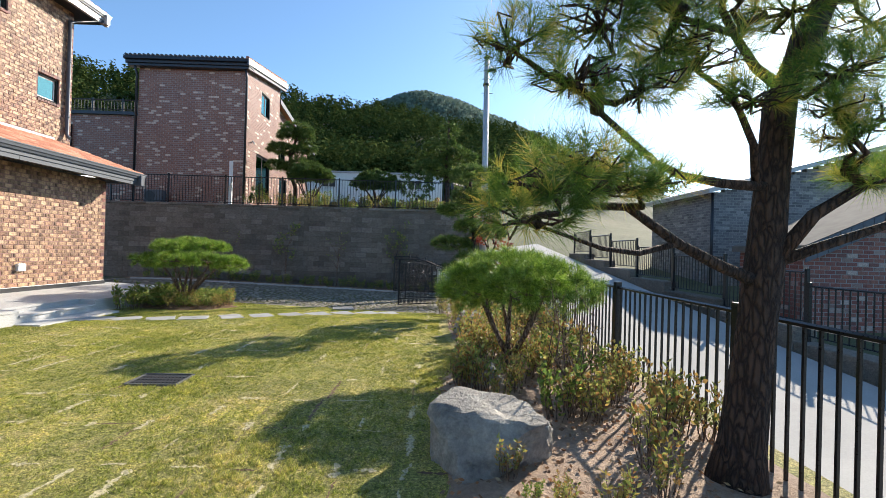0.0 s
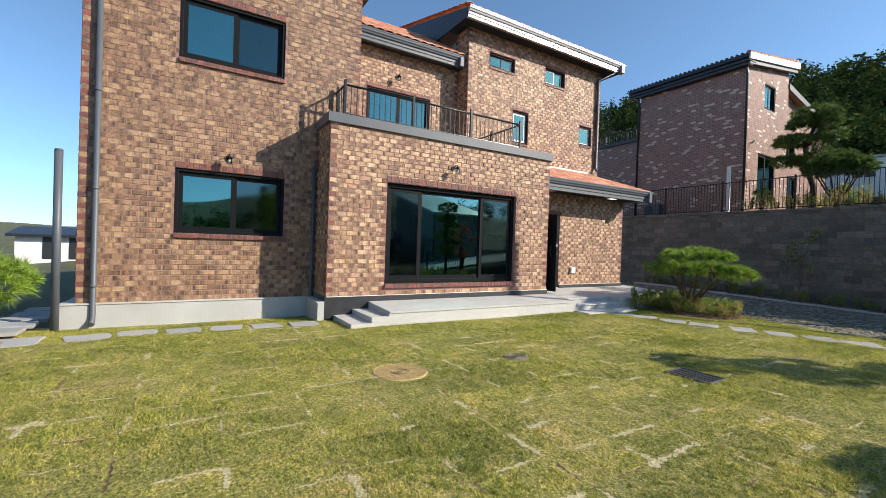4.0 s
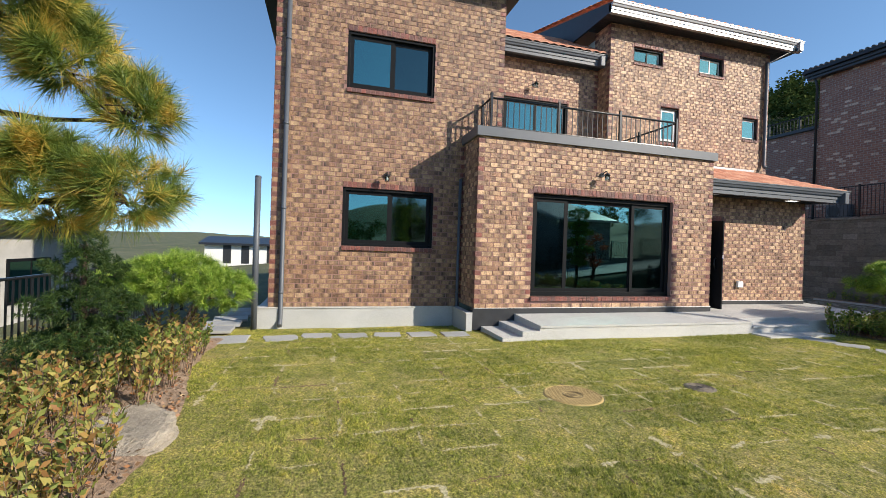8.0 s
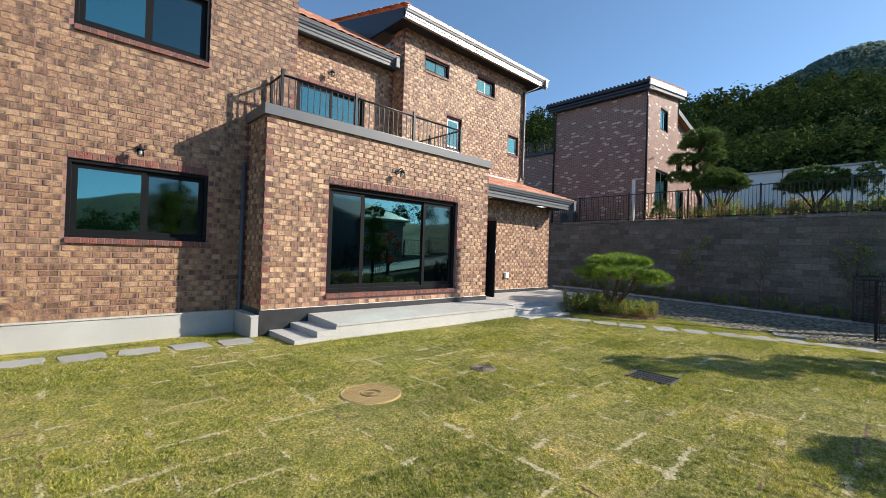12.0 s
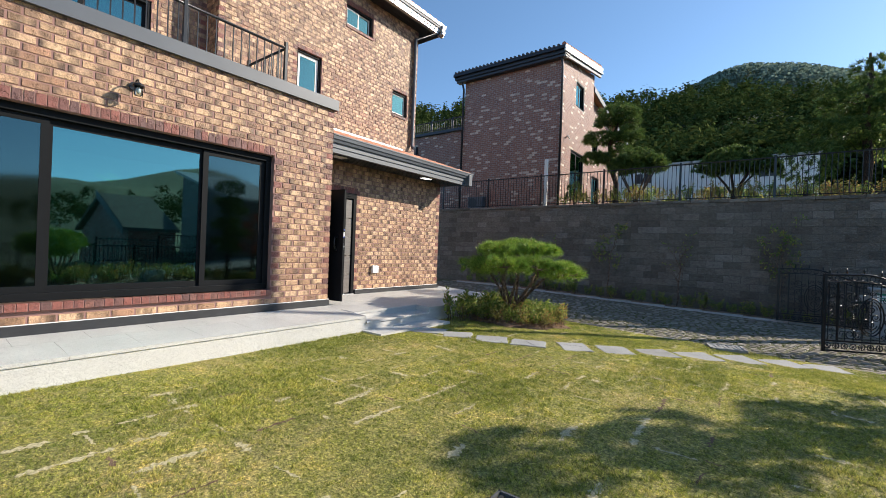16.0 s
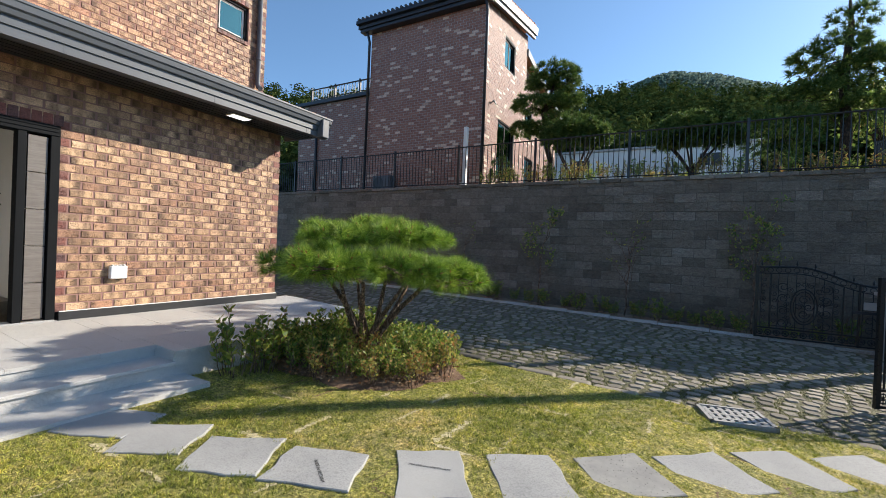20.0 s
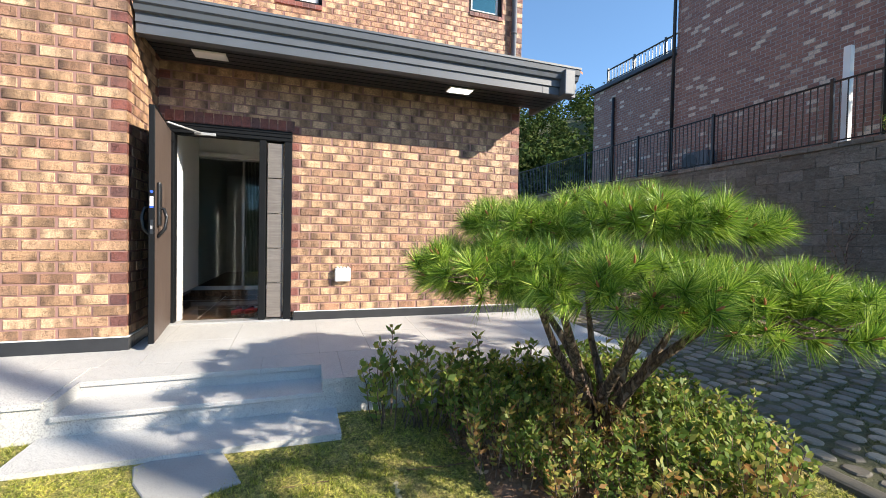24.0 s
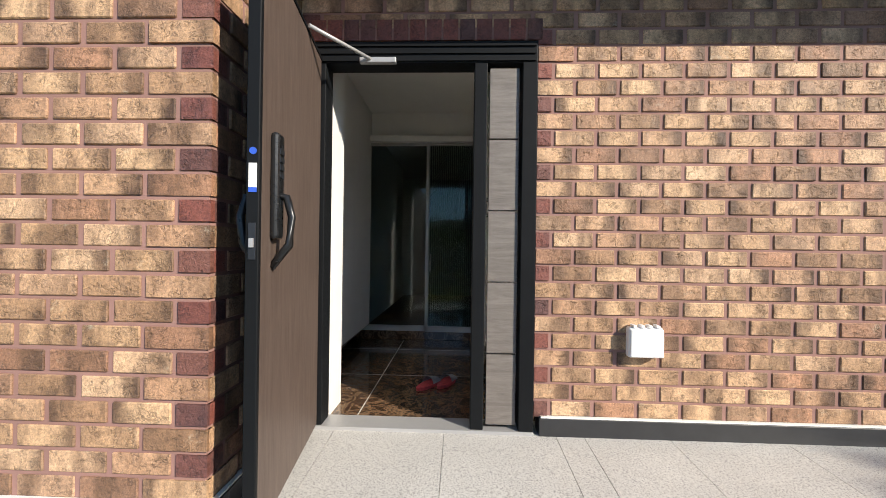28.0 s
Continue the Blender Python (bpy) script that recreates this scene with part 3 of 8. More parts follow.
def add_tube(bm, pts, radii, sides=8, cap=True):
    """A tapered tube along points."""
    pts = [Vector(p) for p in pts]
    rings = []
    ref = Vector((0.31, 0.17, 0.93))
    for i, p in enumerate(pts):
        d = (pts[min(i + 1, len(pts) - 1)] - pts[max(i - 1, 0)]).normalized()
        a = d.cross(ref)
        if a.length < 0.1:
            a = d.cross(Vector((1, 0, 0)))
        a.normalize()
        b = d.cross(a)
        r = radii[i] if isinstance(radii, (list, tuple)) else radii
        rings.append([bm.verts.new(p + r * (math.cos(k) * a + math.sin(k) * b)) for k in (2 * math.pi * j / sides for j in range(sides))])
    for r0, r1 in zip(rings, rings[1:]):
        for j in range(sides):
            f = bm.faces.new((r0[j], r0[(j + 1) % sides], r1[(j + 1) % sides], r1[j]))
            f.smooth = sides > 6
    if cap:
        bm.faces.new(rings[0][::-1])
        bm.faces.new(rings[-1])
    return bm


def tube(pts, radii, sides=8):
    return add_tube(bmesh.new(), pts, radii, sides)


def soup(name, verts, n, mat):
    """A mesh of loose polygons of n corners each, from an array of corners."""
    verts = np.ascontiguousarray(verts, dtype=np.float32).reshape(-1, 3)
    count = len(verts) // n
    me = bpy.data.meshes.new(name)
    me.vertices.add(len(verts))
    me.vertices.foreach_set("co", verts.ravel())
    me.loops.add(count * n)
    me.loops.foreach_set("vertex_index", np.arange(count * n, dtype=np.int32))
    me.polygons.add(count)
    me.polygons.foreach_set("loop_start", np.arange(0, count * n, n, dtype=np.int32))
    me.update(calc_edges=True)
    me.shade_flat()
    me.materials.append(mat)
    return me


def boxes_mesh(name, arr, mat, inset=0.0, run=None):
    """Joined boxes, rows of x0, y0, z0, x1, y1, z1; inset: how much smaller their tops are."""
    arr = np.asarray(arr, dtype=np.float32).reshape(-1, 6)
    pick = np.array([(0, 1, 2), (3, 1, 2), (3, 4, 2), (0, 4, 2), (0, 1, 5), (3, 1, 5), (3, 4, 5), (0, 4, 5)])
    co = arr[:, pick]
    if inset:
        co[:, 4:, 0] += np.array((1, -1, -1, 1)) * inset
        co[:, 4:, 1] += np.array((1, 1, -1, -1)) * inset
    co = co.reshape(-1, 3)
    quads = np.array([(3, 2, 1, 0), (4, 5, 6, 7), (0, 1, 5, 4), (1, 2, 6, 5), (2, 3, 7, 6), (3, 0, 4, 7)])
    idx = (np.arange(len(arr))[:, None, None] * 8 + quads[None]).reshape(-1)
    me = bpy.data.meshes.new(name)
    me.vertices.add(len(co))
    me.vertices.foreach_set("co", co.ravel())
    me.loops.add(len(idx))
    me.loops.foreach_set("vertex_index", idx.astype(np.int32))
    me.polygons.add(len(idx) // 4)
    me.polygons.foreach_set("loop_start", np.arange(0, len(idx), 4, dtype=np.int32))
    me.update(calc_edges=True)
    me.shade_flat()
    me.materials.append(mat)
    if run:                                       # how far along its brick a corner lies
        mark = (0, 1, 1, 0, 0, 1, 1, 0) if run == "x" else (0, 0, 1, 1, 0, 0, 1, 1)
        me.attributes.new("along", "FLOAT", "POINT").data.foreach_set("value", np.tile(np.array(mark, dtype=np.float32), len(arr)))
    return me


def cells(u0, u1, v0, v1, holes):
    """The rectangle u, v without its holes, as rectangles."""
    us = sorted({u0, u1, *(min(max(k, u0), u1) for h in holes for k in h[:2])})
    vs = sorted({v0, v1, *(min(max(k, v0), v1) for h in holes for k in h[2:])})
    out = []
    for a, b in zip(us, us[1:]):
        run = None
        for c, d in zip(vs, vs[1:]):
            mu, mv = (a + b) / 2, (c + d) / 2
            if any(h[0] < mu < h[1] and h[2] < mv < h[3] for h in holes):
                run = None
            elif run:
                run[3] = d
            else:
                run = [a, b, c, d]
                out.append(run)
    return out


BL, BH, JL, JH = 0.215, 0.077, 0.022, 0.0145     # brick and joint
LATER = []                                        # pieces of walls, built at the end of the file


def brick_wall(name, axis, plane, sign, u0, u1, z0, z1, holes=(), near=None, thick=0.22, label="", mats=None, headers=True, size=(BL, BH, JL, JH), mortar=None, parent=None, most=300, piece="brick", backing=True):
    """A wall in the plane x = plane (axis 'x') or y = plane (axis 'y') that faces sign; its bricks stand 7 mm proud of the mortar."""
    bm = bmesh.new()
    for a, b, c, d in cells(u0, u1, z0, z1, holes):
        a, b = (a + 0.004 if a == u0 else a), (b - 0.004 if b == u1 else b)
        back = plane - sign * thick
        lo, hi = min(plane, back), max(plane, back)
        if axis == "x":
            add_box(bm, lo, a, c, hi, b, d)
        else:
            add_box(bm, a, lo, c, b, hi, d)
    if parent is None:
        wall = setting(name, bm, mortar or M_MORTAR, label or "tan brick wall with pinkish mortar joints", "wall")
    else:
        wall = part(name, bm, mortar or M_MORTAR, parent, label)
    LATER.append((wall, axis, plane, sign, u0, u1, z0, z1, list(holes), near, mats or (M_BRICK, M_REDBRICK), headers, size, most, piece))
    return wall


def lay_bricks(wall, axis, plane, sign, u0, u1, z0, z1, holes, near, mats, headers, size, most, piece):
    bl, bh, jl, jh = size
    proud = 0.0065 if bh < 0.1 else 0.016
    if headers:                                   # the bond comes out even at both ends
        bl = (u1 - u0) / max(1, round((u1 - u0) / (bl + jl))) - jl
    lap = 0.007 if axis == "x" and headers else -0.004
    rows = []
    k = 0
    z = z0 + jh * 0.6
    rnd = random.Random(sum(map(ord, wall.name)))
    while z < z1 - 0.02:
        top = min(z + bh, z1)
        spans = [(u0, u1)]
        for h in holes:
            if h[2] < top - 0.01 and h[3] > z + 0.01:
                spans = [q for a, b in spans for q in ((a, min(b, h[0])), (max(a, h[1]), b)) if q[1] - q[0] > 0.02]
        for a, b in spans:
            edge_l, edge_r = a, b
            start = u0 - (bl + jl) * (0.5 if k % 2 else 0.0) + jl * 0.5
            n0 = int((a - start) // (bl + jl))
            u = start + n0 * (bl + jl)
            while u < b:
                s, e = max(u - (lap if u < u0 + jl and a == u0 else 0), a - (lap if a == u0 else -0.004)), min(u + bl + (jl if b == u1 and u + bl + jl > u1 else 0), b + (lap if b == u1 else -0.004))
                if e - s > 0.035:
                    red = headers and e - s < 0.13 and (s < edge_l + 0.03 or e > edge_r - 0.03)
                    rows.append((s, e, z, top, bool(red), abs(e - s - bl) < 0.002 and top - z > bh - 0.002))
                u += bl + jl
        z += bh + jh
        k += 1
    nu, nz = near if near else ((u0 + u1) / 2, z0 + 1.0)
    order = sorted((r for r in rows if r[5]), key=lambda r: (r[0] - nu) ** 2 + (r[2] - nz) ** 2)[:most]
    single = set(order)

    def extent(s, e, a, b, jit):
        d0, d1 = plane - sign * 0.02, plane + sign * (proud + jit)
        lo, hi = min(d0, d1), max(d0, d1)
        return (lo, s, a, hi, e, b) if axis == "x" else (s, lo, a, e, hi, b)

    rough = 1.0 if bh < 0.1 else 4.0              # split blocks stand unevenly

    proto = None
    for r in order:
        if proto is None:
            d = (plane - sign * 0.02, plane + sign * (proud + 0.001))
            bm = bmesh.new()
            if axis == "x":
                add_box(bm, min(d) - plane, 0, 0, max(d) - plane, bl, bh)
            else:
                add_box(bm, 0, min(d) - plane, 0, bl, max(d) - plane, bh)
            bmesh.ops.bevel(bm, geom=[e for e in bm.edges], offset=0.004 if bh < 0.1 else 0.006, segments=1, affect="EDGES")
            reach = [(v.co.y if axis == "x" else v.co.x) / bl for v in bm.verts]
            proto = mesh_of(piece, bm, mats[0])
            proto.attributes.new("along", "FLOAT", "POINT").data.foreach_set("value", reach)
        ob = new(piece, proto)
        j = rnd.uniform(-0.002, 0.002) * rough
        ob.parent = wall
        ob.location = (plane + j, r[0], r[2] + rnd.uniform(-0.001, 0.001)) if axis == "x" else (r[0], plane + j, r[2])
    for red in (False, True):
        rest = [extent(r[0], r[1], r[2], r[3], rnd.uniform(-0.003, 0.003) * rough) for r in rows if r not in single and r[4] == red]
        if rest:
            ob = part(piece + "s", boxes_mesh(piece + "s", rest, mats[1] if red else mats[0], run="y" if axis == "x" else "x"), None, wall)
            tagged(ob, "dark red end bricks" if red else "", kind="stuff")


def window(name, axis, plane, sign, u0, u1, z0, z1, splits, label, depth=0.10, inset=0.05, rail=0.055, glass=None, frame=None, screens=(), white=(), parent=None):
    """A window or glazed door in an opening: an outer frame, a sash round each pane, the panes."""
    glass, frame = glass or M_GLASS, frame or M_FRAME
    if parent is None:
        w = thing(name, label, "window", kind="structure")
    else:
        w = new(name)
        w.parent = parent
        tagged(w, label)

    def slab(a, b, c, d, front, back, bev=0.004):
        p, q = plane - sign * front, plane - sign * back
        return box(p, a, c, q, b, d, bev) if axis == "x" else box(a, p, c, b, q, d, bev)

    fw = rail
    for n, (a, b, c, d) in {"frame_head": (u0, u1, z1 - fw, z1), "frame_sill": (u0, u1, z0, z0 + fw), "frame_jamb": (u0, u0 + fw, z0 + fw, z1 - fw), "frame_jamb.": (u1 - fw, u1, z0 + fw, z1 - fw)}.items():
        part(n.strip("."), slab(a, b, c, d, inset - 0.03, inset + depth), frame, w)
    us = [u0 + fw, *splits, u1 - fw]
    for i, (a, b) in enumerate(zip(us, us[1:])):
        f = inset + 0.012 + (0.03 if i % 2 else 0.0)
        s = 0.072 if z1 - z0 > 1 else 0.04
        a2, b2 = a - (0.02 if i else 0), b + (0.02 if i < len(us) - 2 else 0)
        bm = bmesh.new()
        for q in ((a2, b2, z1 - fw - s, z1 - fw), (a2, b2, z0 + fw, z0 + fw + s), (a2, a2 + s, z0 + fw + s, z1 - fw - s), (b2 - s, b2, z0 + fw + s, z1 - fw - s)):
            p, k = plane - sign * f, plane - sign * (f + 0.028)
            if axis == "x":
                add_box(bm, min(p, k), q[0], q[2], max(p, k), q[1], q[3])
            else:
                add_box(bm, q[0], min(p, k), q[2], q[1], max(p, k), q[3])
        part("sash", bm, M_WHITE if i in white else frame, w)
        pane = part("pane", slab(a2 + s, b2 - s, z0 + fw + s, z1 - fw - s, f + 0.010, f + 0.018, 0), M_SCREENED if i in screens else glass, w)
        pane.visible_shadow = False
    return w


def prism(profile, y0, y1, axis="y"):
    """A profile in x, z (or y, z) drawn out along y (or x)."""
    bm = bmesh.new()
    ring = []
    for y in (y0, y1):
        ring.append([bm.verts.new((a, y, b) if axis == "y" else (y, a, b)) for a, b in profile])
    n = len(profile)
    for i in range(n):
        bm.faces.new((ring[0][i], ring[0][(i + 1) % n], ring[1][(i + 1) % n], ring[1][i]))
    bm.faces.new(ring[0][::-1])
    bm.faces.new(ring[1])
    bmesh.ops.recalc_face_normals(bm, faces=bm.faces)
    return bm


def smooth01(a, b, x):
    k = min(max((x - a) / (b - a), 0.0), 1.0)
    return k * k * (3 - 2 * k)

# ---------------------------------------------------------------- ground
FA, FB, FC, FD, FE = -9.10, -8.195, -10.95, -9.03, -11.5    # front planes: left block, bay, tower, entrance, balcony wall
PORCH = 0.34
BAY0, BAY1 = 1.60, 7.325                                     # ends of the bay


def porch_z(x):
    """The porch falls a little away from the house."""
    return PORCH - 0.045 * (x - FD)


WALL_Y = 18.15                                             # retaining wall's face


def road_height(y):
    return -0.42 + 0.115 * max(0.0, y - 5.0) ** 1.0 if y < 60 else -0.42 + 0.115 * 55 + 0.05 * (y - 60)


def drive_height(x):
    return -0.03 - 0.029 * (min(max(x, -11.0), 2.0) + 9.5)


def terrain(x, y):
    low = -0.36
    if y < -4.5:
        low -= 0.10 * min(-4.5 - y, 60)
    road = road_height(y) - 0.06
    wide = max(0.0, y - 22) * 0.9
    side = smooth01(1.5, 2.4 + wide, x)
    upper = 3.25 + 0.05 * (y - 18) + 0.09 * max(0.0, min(y, 60) - 26)
    step = smooth01(WALL_Y + 0.12, WALL_Y + 0.28, y)
    z = (low + (upper - low) * step) * (1 - side) + road * side
    r = math.hypot(x, y)
    a = math.degrees(math.atan2(x, max(y, 1)))
    front = 1 if y > 0 else max(0.0, 1 + y / 40)
    hill = smooth01(58, 118, r) * (1 - 0.55 * smooth01(160, 300, r))
    lobe = 1.13 - 0.02 * smooth01(-17, -8, a) - 0.20 * smooth01(-5, 5, a) - 0.78 * smooth01(6, 36, a)
    z += hill * 21.2 * lobe * front * smooth01(-90, -64, a) * (1 - 0.06 * smooth01(-34, -52, a))
    if r > 240 and y > 0:
        peak = 21 * math.exp(-(abs(a + 2.6) / (7.5 if a < -2.6 else 9.0)) ** 1.4) + 104 * math.exp(-(a / (34 if a < 0 else 27)) ** 2)
        z += smooth01(250, 450, r) * peak * (1 - 0.5 * smooth01(500, 900, r))
    if r > 400 and x > 0:
        b = math.degrees(math.atan2(x, y))
        z += 66 * math.exp(-((b - 80) / 24) ** 2) * smooth01(420, 760, r) + 120 * math.exp(-(abs(b - 66) / 9) ** 1.6) * smooth01(800, 1500, r)
    if r > 700:
        z += smooth01(700, 1800, r) * (26 + 30 * noise.noise((x * 0.0016, y * 0.0016, 3)))
    if r > 60:
        z += 2.0 * noise.noise((x * 0.03, y * 0.03, 0)) * smooth01(60, 110, r) + 5 * noise.noise((x * 0.012, y * 0.012, 5)) * smooth01(180, 350, r)
    return z


def grid_sheet(name, xs, ys, h, mat):
    vs = [(x, y, h(x, y)) for y in ys for x in xs]
    w = len(xs)
    fs = [(j * w + i, j * w + i + 1, (j + 1) * w + i + 1, (j + 1) * w + i) for j in range(len(ys) - 1) for i in range(w - 1)]
    me = bpy.data.meshes.new(name)
    me.from_pydata(vs, [], fs)
    me.polygons.foreach_set("use_smooth", [True] * len(fs))
    me.materials.append(mat)
    return me


def spread(near, far):
    out = list(near)
    s, k = near[-1], near[-1] - near[-2]
    while s < far:
        k *= 1.16
        s += k
        out.append(s)
    return out


gx = [round(-30 + i, 2) for i in range(32)] + [1.5, 1.8, 2.1, 2.4, 2.7] + [3 + i for i in range(28)]
gx = [-k for k in spread([30, 31], 3200)[2:]][::-1] + gx + spread([29, 30], 3200)[2:]
gy = [-12 + i for i in range(30)] + [WALL_Y + 0.10, WALL_Y + 0.2, WALL_Y + 0.3] + [19 + i for i in range(20)]
gy = [-k for k in spread([11, 12], 3200)[2:]][::-1] + gy + spread([37, 38], 3200)[2:]
tagged(part("ground", grid_sheet("ground", gx, gy, terrain, M_EARTH), None), "dry grassy earth rising to wooded hills", "ground", kind="structure")


def lawn_height(x, y):
    k = smooth01(8.0, 11.9, y)
    return (drive_height(x) + 0.03) * k + 0.012 * noise.noise((x * 0.9, y * 0.9, 0)) - 0.075 * smooth01(-7.7, -9.0, x) * (1 - k)


def bed_edge(y):
    """x at which the lawn meets the planted bed beside the fence."""
    return 0.05 + 0.12 * math.sin(y * 1.3) + 0.25 * smooth01(5, 8, y) - 0.25 * smooth01(9, 12, y)


def bed_edge_y(x):
    """y at which the lawn meets the bed at its near end."""
    return -2.35 + 0.09 * (x + 4.0) - 0.1 * math.sin(x * 1.7)


lx = [-9.3 + 0.25 * i for i in range(49)]
ly = [-6.0 + 0.25 * i for i in range(73)]
bm = bmesh.new()
lv = {(i, j): bm.verts.new((x, y, lawn_height(x, y))) for i, x in enumerate(lx) for j, y in enumerate(ly)}
for i in range(len(lx) - 1):
    for j in range(len(ly) - 1):
        if ly[j] < 11.6:
            bm.faces.new((lv[i, j], lv[i + 1, j], lv[i + 1, j + 1], lv[i, j + 1])).smooth = True
for v in [v for v in bm.verts if not v.link_faces]:
    bm.verts.remove(v)
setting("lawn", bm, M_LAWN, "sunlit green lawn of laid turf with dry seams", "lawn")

# road
bm = bmesh.new()
rv = []
for y in [-14 + 2 * i for i in range(32)]:
    rv.append([bm.verts.new((x, y, road_height(y) + 0.02)) for x in (2.5, 4.2, 6.35)])
for a, b in zip(rv, rv[1:]):
    for i in range(2):
        bm.faces.new((a[i], a[i + 1], b[i + 1], b[i]))
setting("road", bm, M_ROAD, "pale concrete lane climbing beside the fence", "road")

# ---------------------------------------------------------------- house walls
brick_wall("wall_left_block", "x", FA, 1, -2.20, 2.45, 0.325, 7.05, [(-0.89, 0.96, 1.54, 2.70), (-0.88, 0.90, 4.66, 5.79), (BAY0, 2.45, 0.325, 3.75)], (0.0, 2.0), mats=(M_BRICK_BROWN, M_REDBRICK))
brick_wall("wall_left_end", "y", -2.20, -1, -15.0, FA, 0.30, 7.05, [], (-9.3, 2.0), most=60, mats=(M_BRICK_BROWN, M_REDBRICK))
brick_wall("wall_left_return", "y", 2.45, 1, FE, FA - 0.0, 3.75, 7.05, [], (-10, 4.5), most=100)
brick_wall("wall_bay", "x", FB, 1, BAY0, BAY1, 0.415, 3.75, [(2.79, 6.23, 0.57, 2.73)], (6.9, 1.6))
brick_wall("wall_bay_left", "y", BAY0, -1, FA, FB, 0.415, 3.75, [], (-8.6, 2.0), most=100)
brick_wall("wall_bay_side", "y", BAY1, 1, FD, FB, 0.415, 3.75, [], (-8.6, 1.8), most=150)
brick_wall("wall_entrance", "x", FD, 1, BAY1, 11.50, 0.44, 3.12, [(7.38, 8.63, 0.34, 2.48)], (9.3, 1.4))
brick_wall("wall_entrance_end", "y", 11.50, 1, -14, FD, 0.30, 3.3, [], (-9.5, 1.5), most=60)
SM = [(7.31, 8.35, 7.17, 7.63), (9.71, 10.66, 7.18, 7.74), (8.32, 9.01, 4.94, 6.00), (11.50, 12.15, 5.34, 6.04)]
brick_wall("wall_tower", "x", FC, 1, 6.52, 12.55, 3.75, 8.20, SM, (10.5, 5.5))
brick_wall("wall_tower_side", "y", 6.52, -1, FE - 0.2, FC, 3.75, 8.20, [], (-11.2, 6.5), most=60)
brick_wall("wall_tower_end", "y", 12.55, 1, -16, FC, 0.0, 8.20, [], (-11.5, 6), most=60)
brick_wall("wall_balcony", "x", FE, 1, 2.45, 6.52, 3.75, 7.05, [(3.50, 5.53, 3.80, 5.88)], (4.5, 6.2), most=200)

PLINTH = "pale granite-faced plinth under the brick wall"
setting("plinth_left_block", box(FA - 0.2, -2.38, -0.3, FA + 0.06, BAY0 - 0.16, 0.312, 0.004), M_PLINTH, PLINTH, "plinth")
setting("plinth_cap", box(FA - 0.2, -2.395, 0.313, FA + 0.078, BAY0 - 0.16, 0.336, 0.003), M_GRANITE, "thin pale granite cap on the plinth", "plinth")
setting("plinth_left_end", box(-15, -2.38, -0.3, FA - 0.2, -2.1, 0.33), M_PLINTH, PLINTH, "plinth")
setting("plinth_bay_left", box(FA - 0.1, BAY0 - 0.155, -0.3, FB + 0.028, BAY0 - 0.032, 0.312, 0.004), M_PLINTH, PLINTH, "plinth")
setting("plinth_bay_cap", box(FA - 0.1, BAY0 - 0.17, 0.313, FB + 0.036, BAY0 - 0.032, 0.336, 0.003), M_GRANITE, "thin pale granite cap on the plinth", "plinth")
setting("baseboard_bay", box(FB - 0.1, BAY0 - 0.03, 0.0, FB + 0.03, BAY1 + 0.03, 0.415, 0.004), M_BASE, "black tile skirting along the brick wall", "skirting")
setting("baseboard_bay_side", box(FD, BAY1 - 0.06, 0.0, FB - 0.1, BAY1 + 0.03, 0.415, 0.004), M_BASE, "black tile skirting along the brick wall", "skirting")
setting("baseboard_entrance", box(FD - 0.1, 8.66, 0.0, FD + 0.03, 11.53, 0.44, 0.004), M_BASE, "black tile skirting along the brick wall", "skirting")

for n, q in (("sealant_bay", (FB + 0.002, BAY0 + 0.01, 0.4155, FB + 0.026, BAY1 + 0.026, 0.4225)), ("sealant_bay_side", (FD + 0.03, BAY1 + 0.002, 0.4155, FB + 0.001, BAY1 + 0.026, 0.4225)), ("sealant_entrance", (FD + 0.002, 8.67, 0.4405, FD + 0.026, 11.52, 0.4475))):
    setting(n, box(*q), M_WHITE, "thin white line of sealant above the skirting", "sealant")

# bay roof and cap
setting("bay_roof", box(FE, 1.70, 3.55, FB - 0.1, BAY1 - 0.1, 3.74), M_CONCRETE, "flat balcony floor over the bay", "roof")
cap = bmesh.new()
for q in ((FB - 0.2, BAY0 - 0.06, 3.75, FB + 0.06, BAY1 + 0.06, 3.93), (FA, BAY0 - 0.06, 3.75, FB - 0.2, BAY0 + 0.2, 3.93), (FC, BAY1 - 0.2, 3.75, FB - 0.2, BAY1 + 0.06, 3.93)):
    add_box(cap, *q)
setting("parapet_cap", cap, M_GREYMETAL, "grey metal coping on the bay's parapet", "coping")

# rooms behind the windows
def room(name, x0, x1, y0, y1, z0, z1):
    setting(name + "_floor", box(x0, y0, z0 - 0.1, x1, y1, z0), M_DOOR, "dark timber floor inside", "floor")
    setting(name + "_ceiling", box(x0, y0, z1, x1, y1, z1 + 0.1), M_WHITE, "white ceiling inside", "ceiling")
    setting(name + "_wall_back", box(x0 - 0.1, y0, z0, x0, y1, z1), M_WHITE, "plain white wall inside", "wall")
    setting(name + "_wall_south", box(x0, y0 - 0.1, z0, x1, y0, z1), M_WHITE, "plain white wall inside", "wall")
    setting(name + "_wall_north", box(x0, y1, z0, x1, y1 + 0.1, z1), M_WHITE, "plain white wall inside", "wall")


room("living_room", -14.0, FB - 0.23, 1.95, 7.12, 0.50, 3.2)
room("bedroom", -12.5, FA - 0.23, -2.0, 1.6, 0.50, 3.2)
room("upper_bedroom", -12.5, FA - 0.23, -2.0, 2.2, 3.85, 6.9)
room("upper_room", -15.0, FE - 0.23, 2.5, 6.3, 3.75, 6.9)
room("tower_room", -15.0, FC - 0.23, 6.75, 12.3, 4.0, 8.1)

